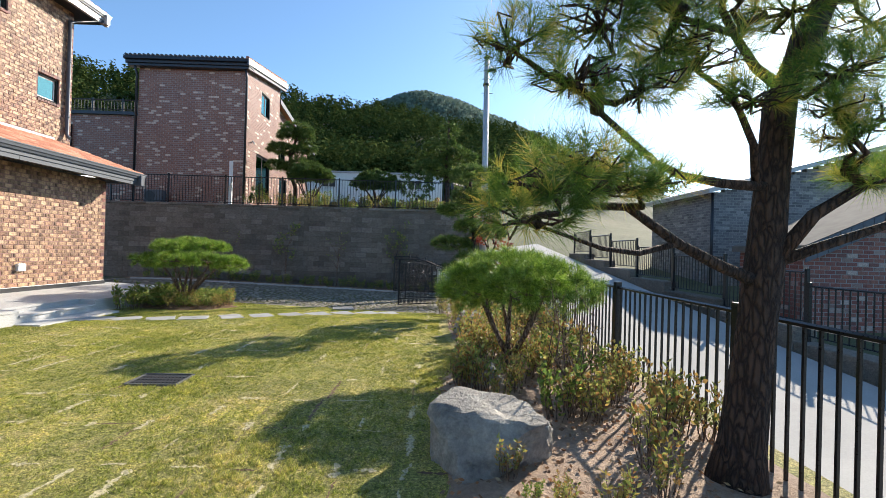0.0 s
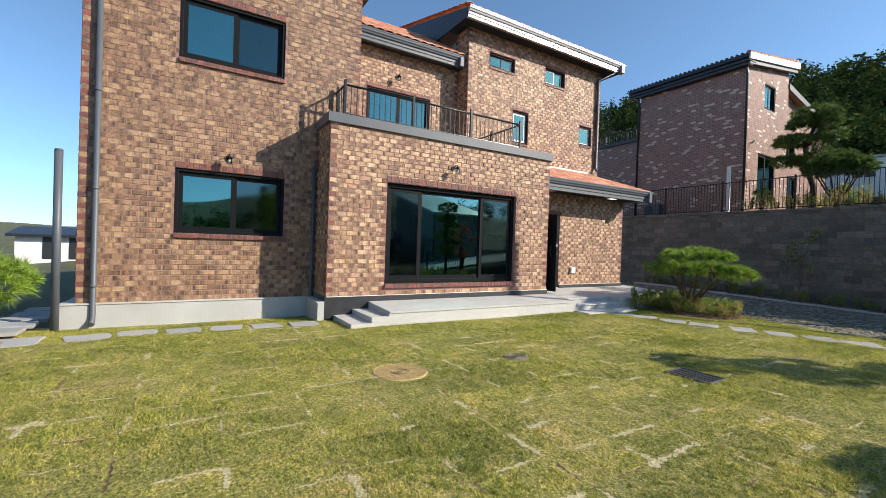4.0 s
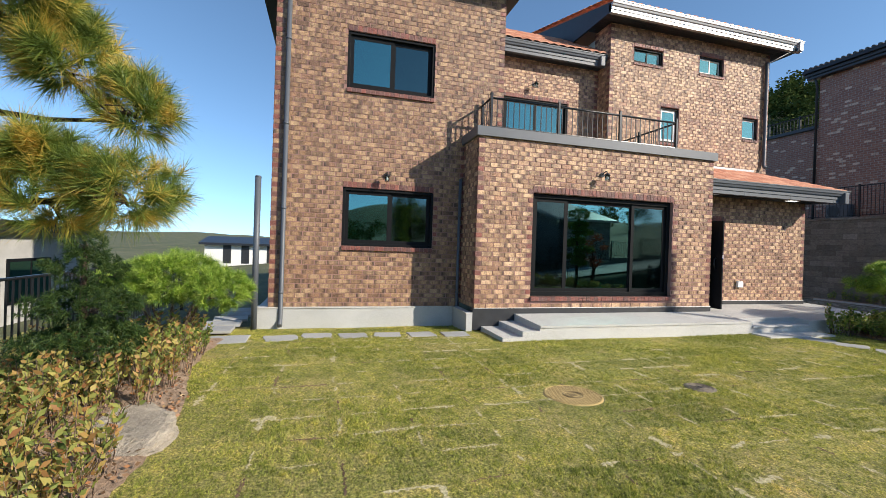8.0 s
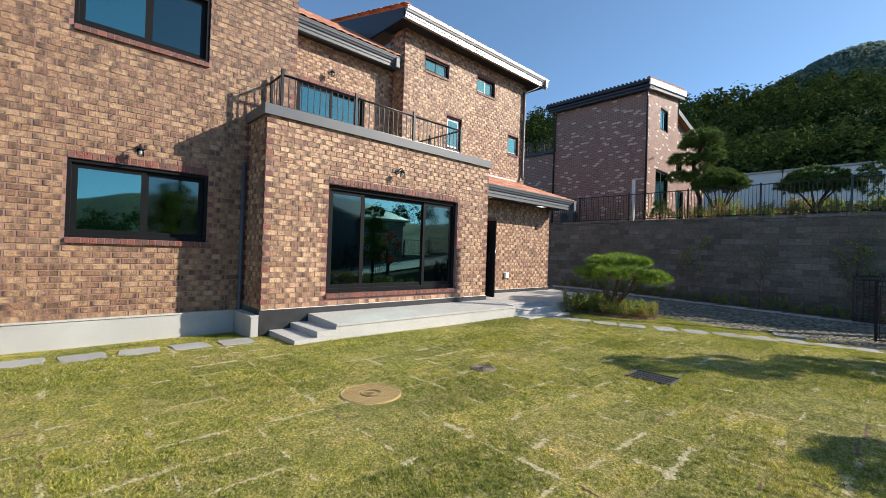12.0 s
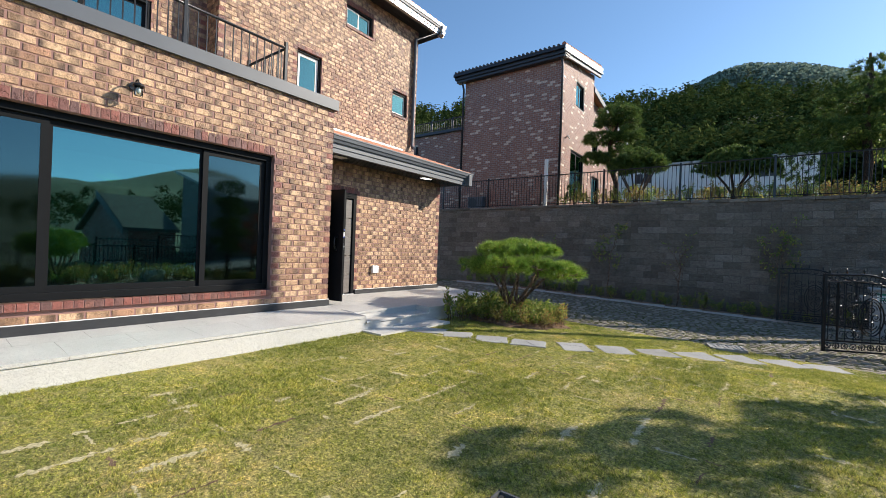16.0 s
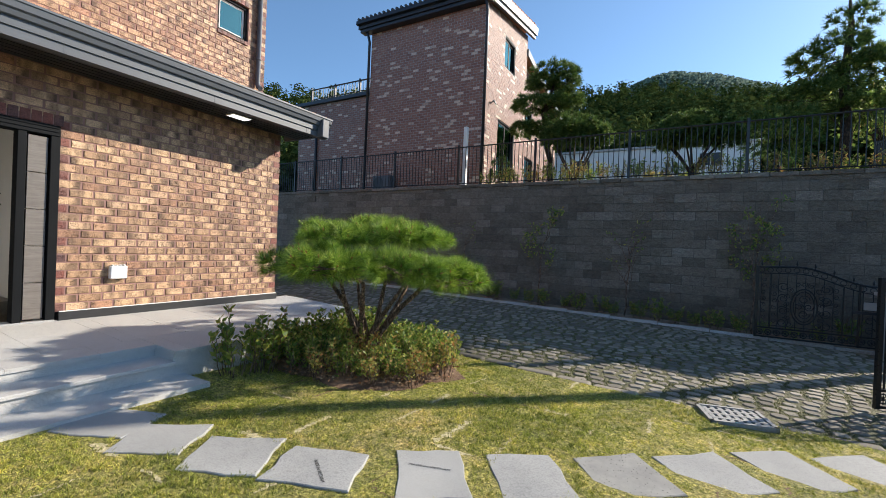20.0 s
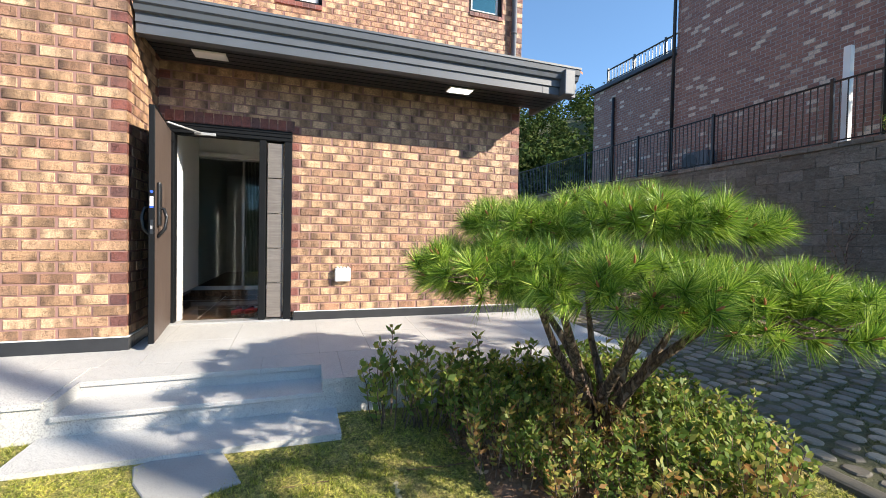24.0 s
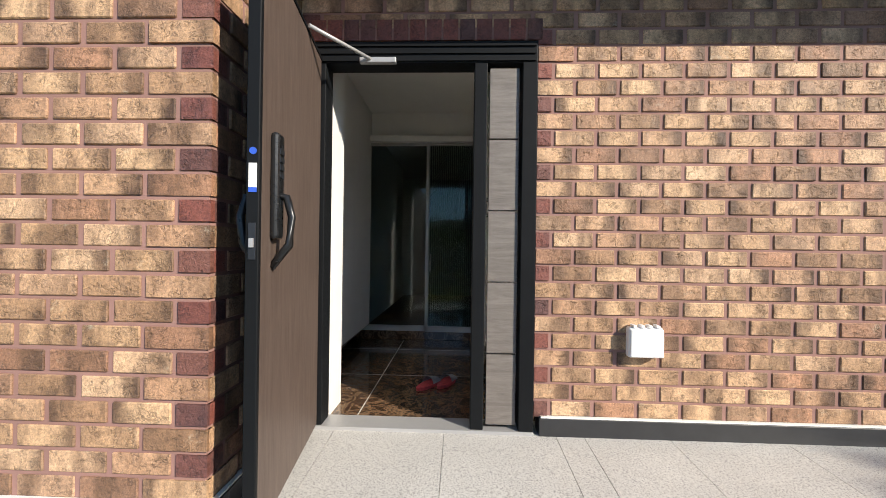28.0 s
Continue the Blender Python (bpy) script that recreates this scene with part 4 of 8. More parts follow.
# windows
window("window_1", "x", FB, 1, 2.79, 6.23, 0.65, 2.73, (3.63, 5.26), "three-panel sliding glass door with black frames", rail=0.085, inset=0.11, screens=(0, 2))
window("window_2", "x", FA, 1, -0.89, 0.96, 1.54, 2.70, (0.06,), "two-pane sliding window with black frame", screens=(1,))
window("window_3", "x", FA, 1, -0.88, 0.90, 4.66, 5.79, (0.03,), "two-pane upper sliding window with black frame", screens=(1,))
window("window_4", "x", FE, 1, 3.50, 5.53, 3.80, 5.88, (4.52,), "balcony sliding door with black frame")
for i, (a, b, c, d) in enumerate(SM):
    window("window_%d" % (5 + i), "x", FC, 1, a, b, c, d, ((a + b) / 2,) if i < 2 else (), "small deep-set black-framed tower window with white sash", inset=0.07, white=((1,), (0, 1), (0,), (0,))[i])

# ---------------------------------------------------------------- porch and steps
bm = bmesh.new()
for q in ((-9.2, 2.45, -0.2, -7.13, 7.30, PORCH), (-9.2, 7.30, -0.2, -7.46, 8.90, PORCH), (-9.2, 8.90, -0.2, -7.13, 11.9, PORCH)):
    add_box(bm, *q)
for v in bm.verts:
    if v.co.z > 0:
        v.co.z = porch_z(v.co.x)
setting("porch", bm, M_GRANITE, "pale granite porch slab before the entrance", "porch")
setting("step_upper", box(-7.46, 7.30, -0.2, -7.13, 8.90, 0.165), M_GRANITE, "granite step", "step")
setting("step_lower", box(-7.5, 7.22, -0.2, -6.70, 9.0, 0.032), M_GRANITE, "granite step slab", "step")
setting("side_step_upper", box(-8.2, 2.12, -0.2, -7.13, 2.45, 0.17), M_GRANITE, "granite step", "step")
setting("side_step_lower", box(-8.2, 1.75, -0.2, -7.13, 2.12, 0.07), M_GRANITE, "granite step slab", "step")

# ---------------------------------------------------------------- eaves and roofs
def eave(name, x, y0, y1, z, mat, label, deep=0.36):
    """Fascia with stepped boards and a box gutter, along y, facing +x."""
    prof = [(x - 0.10, z), (x, z), (x, z + 0.085), (x + 0.018, z + 0.09), (x + 0.018, z + 0.165), (x + 0.05, z + 0.175), (x + 0.065, z + 0.22), (x + 0.085, z + 0.235), (x + 0.095, z + 0.30), (x + 0.08, z + 0.30), (x + 0.06, z + 0.25), (x - 0.10, z + 0.25)]
    g = tagged(thing(name, label, "eave"), kind="structure")
    part("fascia", prism(prof, y0, y1), mat, g)
    part("gutter_lip", prism([(x + 0.078, z + 0.296), (x + 0.104, z + 0.296), (x + 0.104, z + 0.318), (x + 0.078, z + 0.318)], y0 - 0.01, y1 + 0.01), mat, g)
    for y in (y1 - 0.16,):
        part("outlet_box", box(x - 0.03, y - 0.07, z - 0.02, x + 0.125, y + 0.07, z + 0.27, 0.012), mat, g)
    n = int((y1 - y0) / 1.5)
    for i in range(n):
        y = y0 + (i + 0.7) * (y1 - y0) / n
        part("joint_strip", box(x - 0.05, y - 0.004, z + 0.002, x + 0.0025, y + 0.004, z + 0.083), mat, g)
    return g


def soffit(name, x0, x1, y0, y1, z):
    bm = box(x0, y0, z, x1, y1, z + 0.03)
    x = x0 + 0.05
    while x < x1 - 0.03:
        add_box(bm, x, y0, z - 0.006, x + 0.07, y1, z)
        x += 0.10
    setting(name, bm, M_DARKMETAL, "dark ribbed metal soffit under the eave", "soffit")


soffit("entrance_soffit", FD + 0.01, -8.37, BAY1 + 0.03, 11.80, 3.10)
eave("entrance_eave", -8.30, BAY1 + 0.03, 11.86, 3.05, M_GREYMETAL, "grey metal fascia and gutter over the entrance")
setting("entrance_verge", prism([(-8.32, 3.10), (-8.32, 3.34), (-9.3, 3.70), (-9.3, 3.10)], 11.80, 11.86), M_GREYMETAL, "grey metal verge board", "fascia")
setting("entrance_roof", prism([(-8.33, 3.30), (-8.33, 3.335), (FC + 0.01, 4.26), (FC + 0.01, 4.16)], BAY1 + 0.02, 11.86), M_TILE, "roof deck under terracotta tiles", "roof")
setting("roof_flashing", box(FC + 0.012, 7.5, 4.24, FC + 0.06, 12.0, 4.37, 0.004), M_LIGHTMETAL, "pale metal flashing above the tiles", "flashing")
soffit("tower_soffit", -11.6, -10.52, 6.15, 13.15, 8.18)
eave("tower_eave", -10.44, 6.12, 13.2, 8.14, M_LIGHTMETAL, "pale metal fascia and gutter of the tower roof")
setting("tower_verge", prism([(-10.46, 8.16), (-10.46, 8.42), (-16, 9.9), (-16, 8.16)], 6.12, 6.18), M_DARKMETAL, "dark metal verge board", "fascia")
setting("tower_roof", prism([(-10.40, 8.40), (-10.40, 8.44), (-16, 9.95), (-16, 9.85)], 6.14, 13.2), M_TILE, "roof deck under terracotta tiles", "roof")
soffit("balcony_soffit", FE + 0.01, FE + 0.30, 2.46, 6.5, 6.99)
eave("balcony_eave", FE + 0.36, 2.46, 6.50, 6.96, M_GREYMETAL, "grey metal fascia and gutter over the balcony door")
setting("balcony_roof", prism([(FE + 0.4, 7.22), (FE + 0.4, 7.26), (-13.1, 8.56), (-13.1, 8.46)], 2.46, 6.45), M_TILE, "roof deck under terracotta tiles", "roof")
setting("left_roof", box(-15, -2.7, 7.10, FA + 0.42, 2.78, 7.36), M_DARKMETAL, "dark metal eave of the left block", "roof")


def tiles(roof, x0, z0, x1, z1, y0, y1, wide=0.27, long=0.36, rows=99):
    """Barrel tiles up a slope that rises towards -x."""
    run = math.hypot(x1 - x0, z1 - z0)
    ux, uz = (x1 - x0) / run, (z1 - z0) / run
    bm = bmesh.new()
    ring = []
    for s in (-0.03, long):
        ring.append([bm.verts.new((ux * s - uz * k * -1 * 0, (a / 6 - 0.5) * wide, uz * s + k)) for a in range(7) for k in (0.012 + 0.045 * math.sin(math.pi * a / 6) + (0.022 if s < 0 else 0.0),)])
    for i in range(6):
        bm.faces.new((ring[0][i], ring[0][i + 1], ring[1][i + 1], ring[1][i])).smooth = True
    low = [bm.verts.new((v.co.x, v.co.y, v.co.z - 0.028)) for v in ring[0]]
    for i in range(6):
        bm.faces.new((low[i], low[i + 1], ring[0][i + 1], ring[0][i]))
    proto = mesh_of("tile", bm, M_TILE)
    r = 0
    while (r + 1) * (long - 0.05) < run + 0.05 and r < rows:
        s = r * (long - 0.05)
        y = y0 + wide / 2
        while y < y1:
            ob = new("tile", proto)
            ob.parent = roof
            ob.location = (x0 + ux * s, y, z0 + uz * s + 0.004)
            y += wide
        r += 1


TILED = [("entrance_roof", -8.35, 3.350, FC, 4.26, BAY1 + 0.06, 11.86, 99), ("balcony_roof", FE + 0.45, 7.29, -13.1, 8.60, 2.46, 6.45, 9), ("tower_roof", -10.40, 8.44, -16, 9.95, 6.36, 13.2, 2), ("tower_roof", -10.40, 8.47, -16, 9.98, 6.02, 6.2, 99)]

# ---------------------------------------------------------------- retaining wall
brick_wall("retaining_wall", "y", WALL_Y, -1, -24, 1.3, -0.40, 3.14, [], (-4.5, 1.4), thick=0.3, label="grey split-face block retaining wall", mats=(M_BLOCK, M_BLOCK), headers=False, size=(0.440, 0.205, 0.010, 0.010), mortar=M_JOINT_DARK, piece="block")
brick_wall("retaining_wall_end", "x", 1.3, 1, WALL_Y, 27.0, -0.30, 3.14, [], (19, 1.4), thick=0.3, label="grey split-face block retaining wall", mats=(M_BLOCK, M_BLOCK), headers=False, size=(0.440, 0.205, 0.010, 0.010), mortar=M_JOINT_DARK, piece="block", most=40)


# ---------------------------------------------------------------- plants


def unit(v):
    return v / np.maximum(np.linalg.norm(v, axis=-1, keepdims=True), 1e-6)


def needle_soup(rng, cen, dirs, k, length, width, cone, along=0.07):
    """A brush of k needles round each shoot, leaning forward along it; corners of thin triangles. cone: the least and most lean, in radians."""
    n = len(cen)
    side = unit(np.cross(dirs, rng.normal(size=(n, 3))))
    third = np.cross(dirs, side)
    turn = rng.random((n, k, 1)) * 6.283
    lean = cone[0] + (cone[1] - cone[0]) * rng.random((n, k, 1)) ** 0.7
    out = np.cos(turn) * side[:, None, :] + np.sin(turn) * third[:, None, :]
    d = unit(np.cos(lean) * dirs[:, None, :] + np.sin(lean) * out)
    o = cen[:, None, :] - dirs[:, None, :] * (along * rng.random((n, k, 1)))
    ln = length * (0.72 + 0.35 * rng.random((n, k, 1))) * (0.85 + 0.3 * rng.random((n, 1, 1)))
    tip = o + d * ln
    tip[..., 2] -= 0.12 * ln[..., 0] * (1 - d[..., 2])
    s = unit(np.cross(d, rng.normal(size=(n, k, 3)))) * width
    return np.stack((o - s, o + s, tip), axis=2).reshape(-1, 3)


def pad_shoots(rng, pads, step):
    """Shoots over flattened pads of foliage: cx, cy, cz, rx, ry, up, down."""
    cen, dirs = [], []
    for cx, cy, cz, rx, ry, up, down in pads:
        n = int(2.6 * math.pi * rx * ry / step ** 2) + 6
        q = unit(rng.normal(size=(n, 3)))
        q = q[(q[:, 2] > -0.25) | (rng.random(n) < 0.45)]
        n = len(q)
        rad = 0.80 + 0.22 * rng.random((n, 1))
        p = q * rad
        lump = 1 + 0.16 * np.sin(q[:, :1] * 7 + cx * 9) * np.cos(q[:, 1:2] * 6 + cy * 5)
        p = p * lump
        z = np.where(p[:, 2] > 0, p[:, 2] * up, p[:, 2] * down)
        cen.append(np.stack((cx + p[:, 0] * rx, cy + p[:, 1] * ry, cz + z), 1))
        dirs.append(unit(np.stack((q[:, 0] * 0.9, q[:, 1] * 0.9, q[:, 2] * 0.7 + 0.55), 1)))
    return np.concatenate(cen), np.concatenate(dirs)


def crooked(a, b, n, wob, rng):
    a, b = np.array(a, float), np.array(b, float)
    pts = [a + (b - a) * i / n + (rng.normal(size=3) * wob if 0 < i < n else 0) for i in range(n + 1)]
    return [tuple(p) for p in pts]


def pine(name, label, trunk, radii, pads, step, k, length, width, mat, seed, boughs=(), cone=(0.25, 1.25), twigs=2, group="", along=0.07, buds=False, bark=None):
    """A cloud-pruned pine: trunk, boughs to its pads, twigs, needle tufts."""
    bark = bark or M_BARK
    rng = np.random.default_rng(seed)
    base = trunk[0]
    t = thing(name, label, "tree", group=group)
    t.location = base
    off = -np.array(base)

    def loc(pts):
        return [tuple(np.array(p) + off) for p in pts]

    part("trunk", tube(loc(trunk), radii, 12), bark, t)
    for pts, r in boughs:
        part("bough", tube(loc(pts), [r * (1 - 0.6 * i / (len(pts) - 1)) for i in range(len(pts))], 8), bark, t)
    bm = bmesh.new()
    cen, dirs = pad_shoots(rng, pads, step)
    top = np.array([p for p in trunk[1:]] + [p for pts, _ in boughs for p in pts[2:]])
    for cx, cy, cz, rx, ry, up, down in pads:
        c = np.array((cx, cy, cz - down * 0.4))
        i = int(np.argmin(np.linalg.norm(top - c, axis=1) + 0.8 * np.maximum(0, top[:, 2] - c[2])))
        r = max(0.010, radii[0] * 0.12)
        pts = crooked(top[i], c, 4, 0.03, rng)
        part("bough", tube(loc(pts), [r, r * 0.85, r * 0.7, r * 0.55, r * 0.4], 7), bark, t)
        for _ in range(int(4 + 6 * rx * twigs)):
            a = rng.random() * 6.28
            e = c + np.array((math.cos(a) * rx * 0.85, math.sin(a) * ry * 0.85, up * 0.35 * rng.random()))
            add_tube(bm, loc(crooked(c, e, 3, 0.03, rng)), [r * 0.4, r * 0.3, r * 0.22, 0.004], 4)
    tagged(part("twig_mass", bm, bark, t), kind="stuff")
    nd = part("needles", soup("needles", needle_soup(rng, cen + off, dirs, k, length, width, cone, along), 3, mat), None, t)
    tagged(nd, kind="stuff")
    if buds:
        bm = bmesh.new()
        for c, d in zip(cen[::2], dirs[::2]):
            add_tube(bm, [c + off + d * 0.01, c + off + d * 0.035, c + off + d * 0.05], [0.005, 0.0055, 0.001], 5)
        tagged(part("bud_mass", bm, M_BUD, t, "small red-brown winter buds"), kind="stuff")
    return t


# the broad pine beside the porch
MX, MY = -6.22, 10.66
pine("garden_pine", "low spreading garden pine with bright green needles beside the porch", [(MX - 0.14, MY + 0.10, -0.08), (MX - 0.15, MY + 0.10, 0.06), (MX - 0.14, MY + 0.10, 0.16)], [0.15, 0.12, 0.07],
     [(MX + 0.05, MY + 0.00, 1.47, 0.52, 0.52, 0.15, 0.05), (MX - 0.36, MY - 0.20, 1.40, 0.42, 0.42, 0.14, 0.05), (MX + 0.45, MY - 0.10, 1.42, 0.42, 0.42, 0.14, 0.05), (MX + 0.30, MY + 0.48, 1.40, 0.44, 0.42, 0.14, 0.05), (MX - 0.10, MY - 0.58, 1.40, 0.40, 0.40, 0.13, 0.05),
      (MX - 0.66, MY - 0.12, 1.02, 0.42, 0.44, 0.17, 0.10), (MX - 0.40, MY - 0.74, 1.06, 0.42, 0.42, 0.18, 0.10), (MX + 0.16, MY - 0.90, 1.12, 0.48, 0.44, 0.18, 0.12), (MX + 0.72, MY - 0.50, 1.10, 0.48, 0.46, 0.18, 0.12), (MX - 0.20, MY + 0.72, 1.06, 0.48, 0.44, 0.18, 0.12), (MX + 0.62, MY + 0.66, 0.98, 0.48, 0.46, 0.18, 0.14), (MX + 0.98, MY + 0.08, 1.00, 0.42, 0.42, 0.18, 0.12)],
     0.118, 92, 0.135, 0.0023, M_NEEDLE, 3, along=0.04, buds=True, bark=M_BARK_THIN,
     boughs=[([(MX - 0.14 + 0.05 * math.cos(a), MY + 0.10 + 0.05 * math.sin(a), 0.02), (MX - 0.10 + 0.17 * math.cos(a), MY + 0.07 + 0.17 * math.sin(a), 0.30), (MX - 0.02 + 0.33 * math.cos(a + 0.25), MY + 0.02 + 0.33 * math.sin(a + 0.25), 0.58), (MX + 0.06 + f * math.cos(a + 0.35), MY + f * math.sin(a + 0.35), 0.92)], r)
             for a, f, r in ((0.1, 0.60, 0.05), (0.9, 0.5, 0.042), (1.7, 0.62, 0.05), (2.5, 0.45, 0.04), (3.2, 0.62, 0.052), (4.1, 0.5, 0.045), (4.8, 0.62, 0.05), (5.6, 0.55, 0.045))])

# the tall pine at the fence
pine("tall_pine", "tall pine with rough dark trunk beside the fence", [(1.99, 2.75, -0.08), (2.03, 2.75, 0.25), (2.10, 2.75, 0.96), (2.15, 2.75, 1.41), (2.19, 2.75, 1.97), (2.23, 2.75, 2.53), (2.39, 2.75, 2.95), (2.60, 2.78, 3.35), (2.7, 2.8, 4.1), (2.72, 2.8, 4.8)],
     [0.20, 0.142, 0.112, 0.116, 0.098, 0.095, 0.088, 0.075, 0.055, 0.03],
     [(2.38, 2.45, 2.25, 0.20, 0.20, 0.12, 0.10), (2.58, 2.5, 2.02, 0.22, 0.22, 0.12, 0.10), (2.22, 2.35, 2.38, 0.18, 0.18, 0.11, 0.09), (0.75, 2.0, 2.62, 0.28, 0.26, 0.16, 0.12), (1.15, 2.2, 2.62, 0.28, 0.26, 0.16, 0.12), (0.42, 2.0, 1.68, 0.26, 0.28, 0.16, 0.12), (0.72, 2.1, 1.98, 0.28, 0.28, 0.16, 0.13), (1.20, 2.3, 1.90, 0.22, 0.22, 0.12, 0.09), (0.30, 1.85, 2.42, 0.20, 0.22, 0.13, 0.11), (0.55, 2.05, 1.84, 0.30, 0.30, 0.18, 0.14),
      (0.92, 2.25, 1.88, 0.26, 0.26, 0.15, 0.12), (0.62, 1.95, 2.32, 0.24, 0.24, 0.14, 0.12), (1.00, 2.15, 2.38, 0.28, 0.28, 0.17, 0.13), (1.42, 2.35, 2.60, 0.30, 0.28, 0.16, 0.13), (0.95, 2.0, 2.80, 0.30, 0.28, 0.16, 0.14),
      (1.7, 2.3, 3.05, 0.36, 0.34, 0.2, 0.15), (1.25, 2.2, 2.95, 0.34, 0.32, 0.18, 0.14), (1.75, 2.35, 2.42, 0.26, 0.24, 0.13, 0.10), (0.62, 1.9, 2.95, 0.28, 0.26, 0.15, 0.12), (2.75, 2.55, 2.42, 0.30, 0.32, 0.16, 0.12), (1.5, 2.3, 3.35, 0.42, 0.40, 0.2, 0.15), (2.05, 2.45, 3.0, 0.34, 0.32, 0.18, 0.14), (1.0, 2.1, 3.25, 0.36, 0.34, 0.18, 0.14), (2.3, 2.45, 2.62, 0.28, 0.28, 0.15, 0.12), (3.15, 2.6, 2.15, 0.34, 0.34, 0.16, 0.12), (2.9, 3.0, 2.9, 0.4, 0.4, 0.22, 0.16), (2.6, 2.6, 3.7, 0.6, 0.6, 0.3, 0.25), (2.7, 2.8, 4.6, 0.5, 0.5, 0.4, 0.25), (3.3, 3.2, 3.4, 0.4, 0.4, 0.25, 0.18)],
     0.118, 54, 0.15, 0.0013, M_NEEDLE_TALL, 5, along=0.10, twigs=7,
     boughs=[([(2.12, 2.74, 1.33), (1.80, 2.68, 1.44), (1.49, 2.60, 1.57), (1.10, 2.45, 1.77), (0.72, 2.20, 1.74)], 0.046), ([(2.19, 2.74, 1.96), (1.77, 2.60, 1.95), (1.45, 2.50, 1.97), (1.24, 2.40, 2.02), (0.79, 2.1, 2.2)], 0.036),
             ([(2.15, 2.72, 1.42), (2.34, 2.60, 1.77), (2.55, 2.5, 1.95), (2.9, 2.5, 2.1)], 0.052), ([(2.16, 2.72, 1.45), (2.4, 2.6, 1.58), (2.69, 2.5, 1.71), (3.2, 2.5, 2.0)], 0.040), ([(2.25, 2.74, 2.6), (1.95, 2.6, 2.68), (1.67, 2.4, 2.78), (1.18, 2.1, 2.69)], 0.036),
             ([(2.05, 2.7, 1.95), (1.95, 2.6, 2.2), (1.75, 2.5, 2.45), (1.4, 2.4, 2.6)], 0.030), ([(1.49, 2.6, 1.57), (1.2, 2.5, 1.5), (0.9, 2.3, 1.52), (0.5, 2.1, 1.62)], 0.022)])

# the pine at the near end of the bed
pine("autumn_pine", "garden pine with green and yellowed needles", [(-3.10, -2.95, -0.05), (-3.12, -2.93, 0.6), (-3.05, -2.95, 1.2), (-3.12, -2.98, 1.8), (-3.05, -3.0, 2.4), (-3.1, -3.0, 3.0), (-3.1, -3.0, 3.6)],
     [0.11, 0.09, 0.085, 0.075, 0.06, 0.05, 0.03],
     [(-3.26, -2.22, 2.30, 0.20, 0.20, 0.19, 0.19), (-3.32, -2.56, 2.52, 0.28, 0.26, 0.24, 0.18), (-3.24, -2.26, 1.84, 0.26, 0.28, 0.20, 0.20), (-3.32, -2.62, 1.80, 0.28, 0.25, 0.22, 0.22), (-3.22, -2.62, 2.0, 0.24, 0.2, 0.14, 0.12), (-3.20, -2.85, 2.75, 0.40, 0.40, 0.25, 0.2),
      (-3.15, -3.0, 3.2, 0.5, 0.5, 0.3, 0.2), (-3.1, -3.0, 3.6, 0.35, 0.35, 0.3, 0.2), (-2.9, -3.3, 2.2, 0.4, 0.4, 0.25, 0.2)],
     0.070, 78, 0.14, 0.0021, M_NEEDLE_OLD, 8, along=0.09, boughs=[([(-3.06, -2.98, 2.22), (-3.30, -2.90, 2.20), (-3.42, -2.71, 2.21), (-3.35, -2.40, 2.22)], 0.022), ([(-3.1, -2.98, 1.7), (-3.2, -2.8, 1.72), (-3.28, -2.5, 1.76), (-3.25, -2.3, 1.8)], 0.025)])

# the round pine beside the fence
BX, BY = 0.98, 5.40
pine("round_pine", "dense rounded garden pine beside the fence", [(BX, BY, -0.05), (BX, BY, 0.12), (BX + 0.02, BY, 0.25)], [0.10, 0.08, 0.06],
     [(BX, BY, 1.18, 0.72, 0.62, 0.34, 0.30), (BX - 0.55, BY - 0.1, 1.06, 0.42, 0.42, 0.30, 0.26), (BX + 0.62, BY - 0.05, 1.02, 0.46, 0.45, 0.32, 0.28), (BX + 0.1, BY - 0.5, 1.10, 0.5, 0.35, 0.30, 0.26)],
     0.085, 64, 0.13, 0.0022, M_NEEDLE, 12, bark=M_BARK_THIN,
     boughs=[([(BX, BY, 0.10), (BX + 0.14 * math.cos(a), BY + 0.14 * math.sin(a), 0.32), (BX + 0.30 * math.cos(a + 0.2), BY + 0.28 * math.sin(a + 0.2), 0.60), (BX + 0.45 * math.cos(a + 0.3), BY + 0.4 * math.sin(a + 0.3), 0.95)], 0.045) for a in (0.3, 1.5, 2.5, 3.4, 4.2, 5.2)])

# a layered pine further along the bed
pine("layered_pine", "cloud-pruned pine with layered green pads", [(0.85, 10.0, -0.2), (0.83, 10.0, 0.6), (0.80, 10.0, 1.3), (0.86, 10.02, 1.9), (0.76, 10.0, 2.6), (0.72, 10.0, 3.2)], [0.08, 0.07, 0.06, 0.055, 0.045, 0.03],
     [(0.72, 10.0, 3.25, 0.50, 0.48, 0.30, 0.18), (0.42, 9.95, 2.45, 0.46, 0.44, 0.2, 0.14), (1.15, 10.05, 2.78, 0.42, 0.42, 0.2, 0.14), (0.62, 10.0, 2.80, 0.36, 0.36, 0.18, 0.14), (0.32, 10.0, 1.66, 0.48, 0.45, 0.2, 0.14), (1.2, 10.0, 1.95, 0.42, 0.42, 0.2, 0.14), (0.72, 9.95, 2.08, 0.38, 0.38, 0.18, 0.14), (0.85, 9.9, 1.35, 0.44, 0.42, 0.18, 0.14), (0.5, 9.9, 1.1, 0.36, 0.36, 0.16, 0.12)],
     0.095, 46, 0.12, 0.0034, M_NEEDLE_DARK, 14)

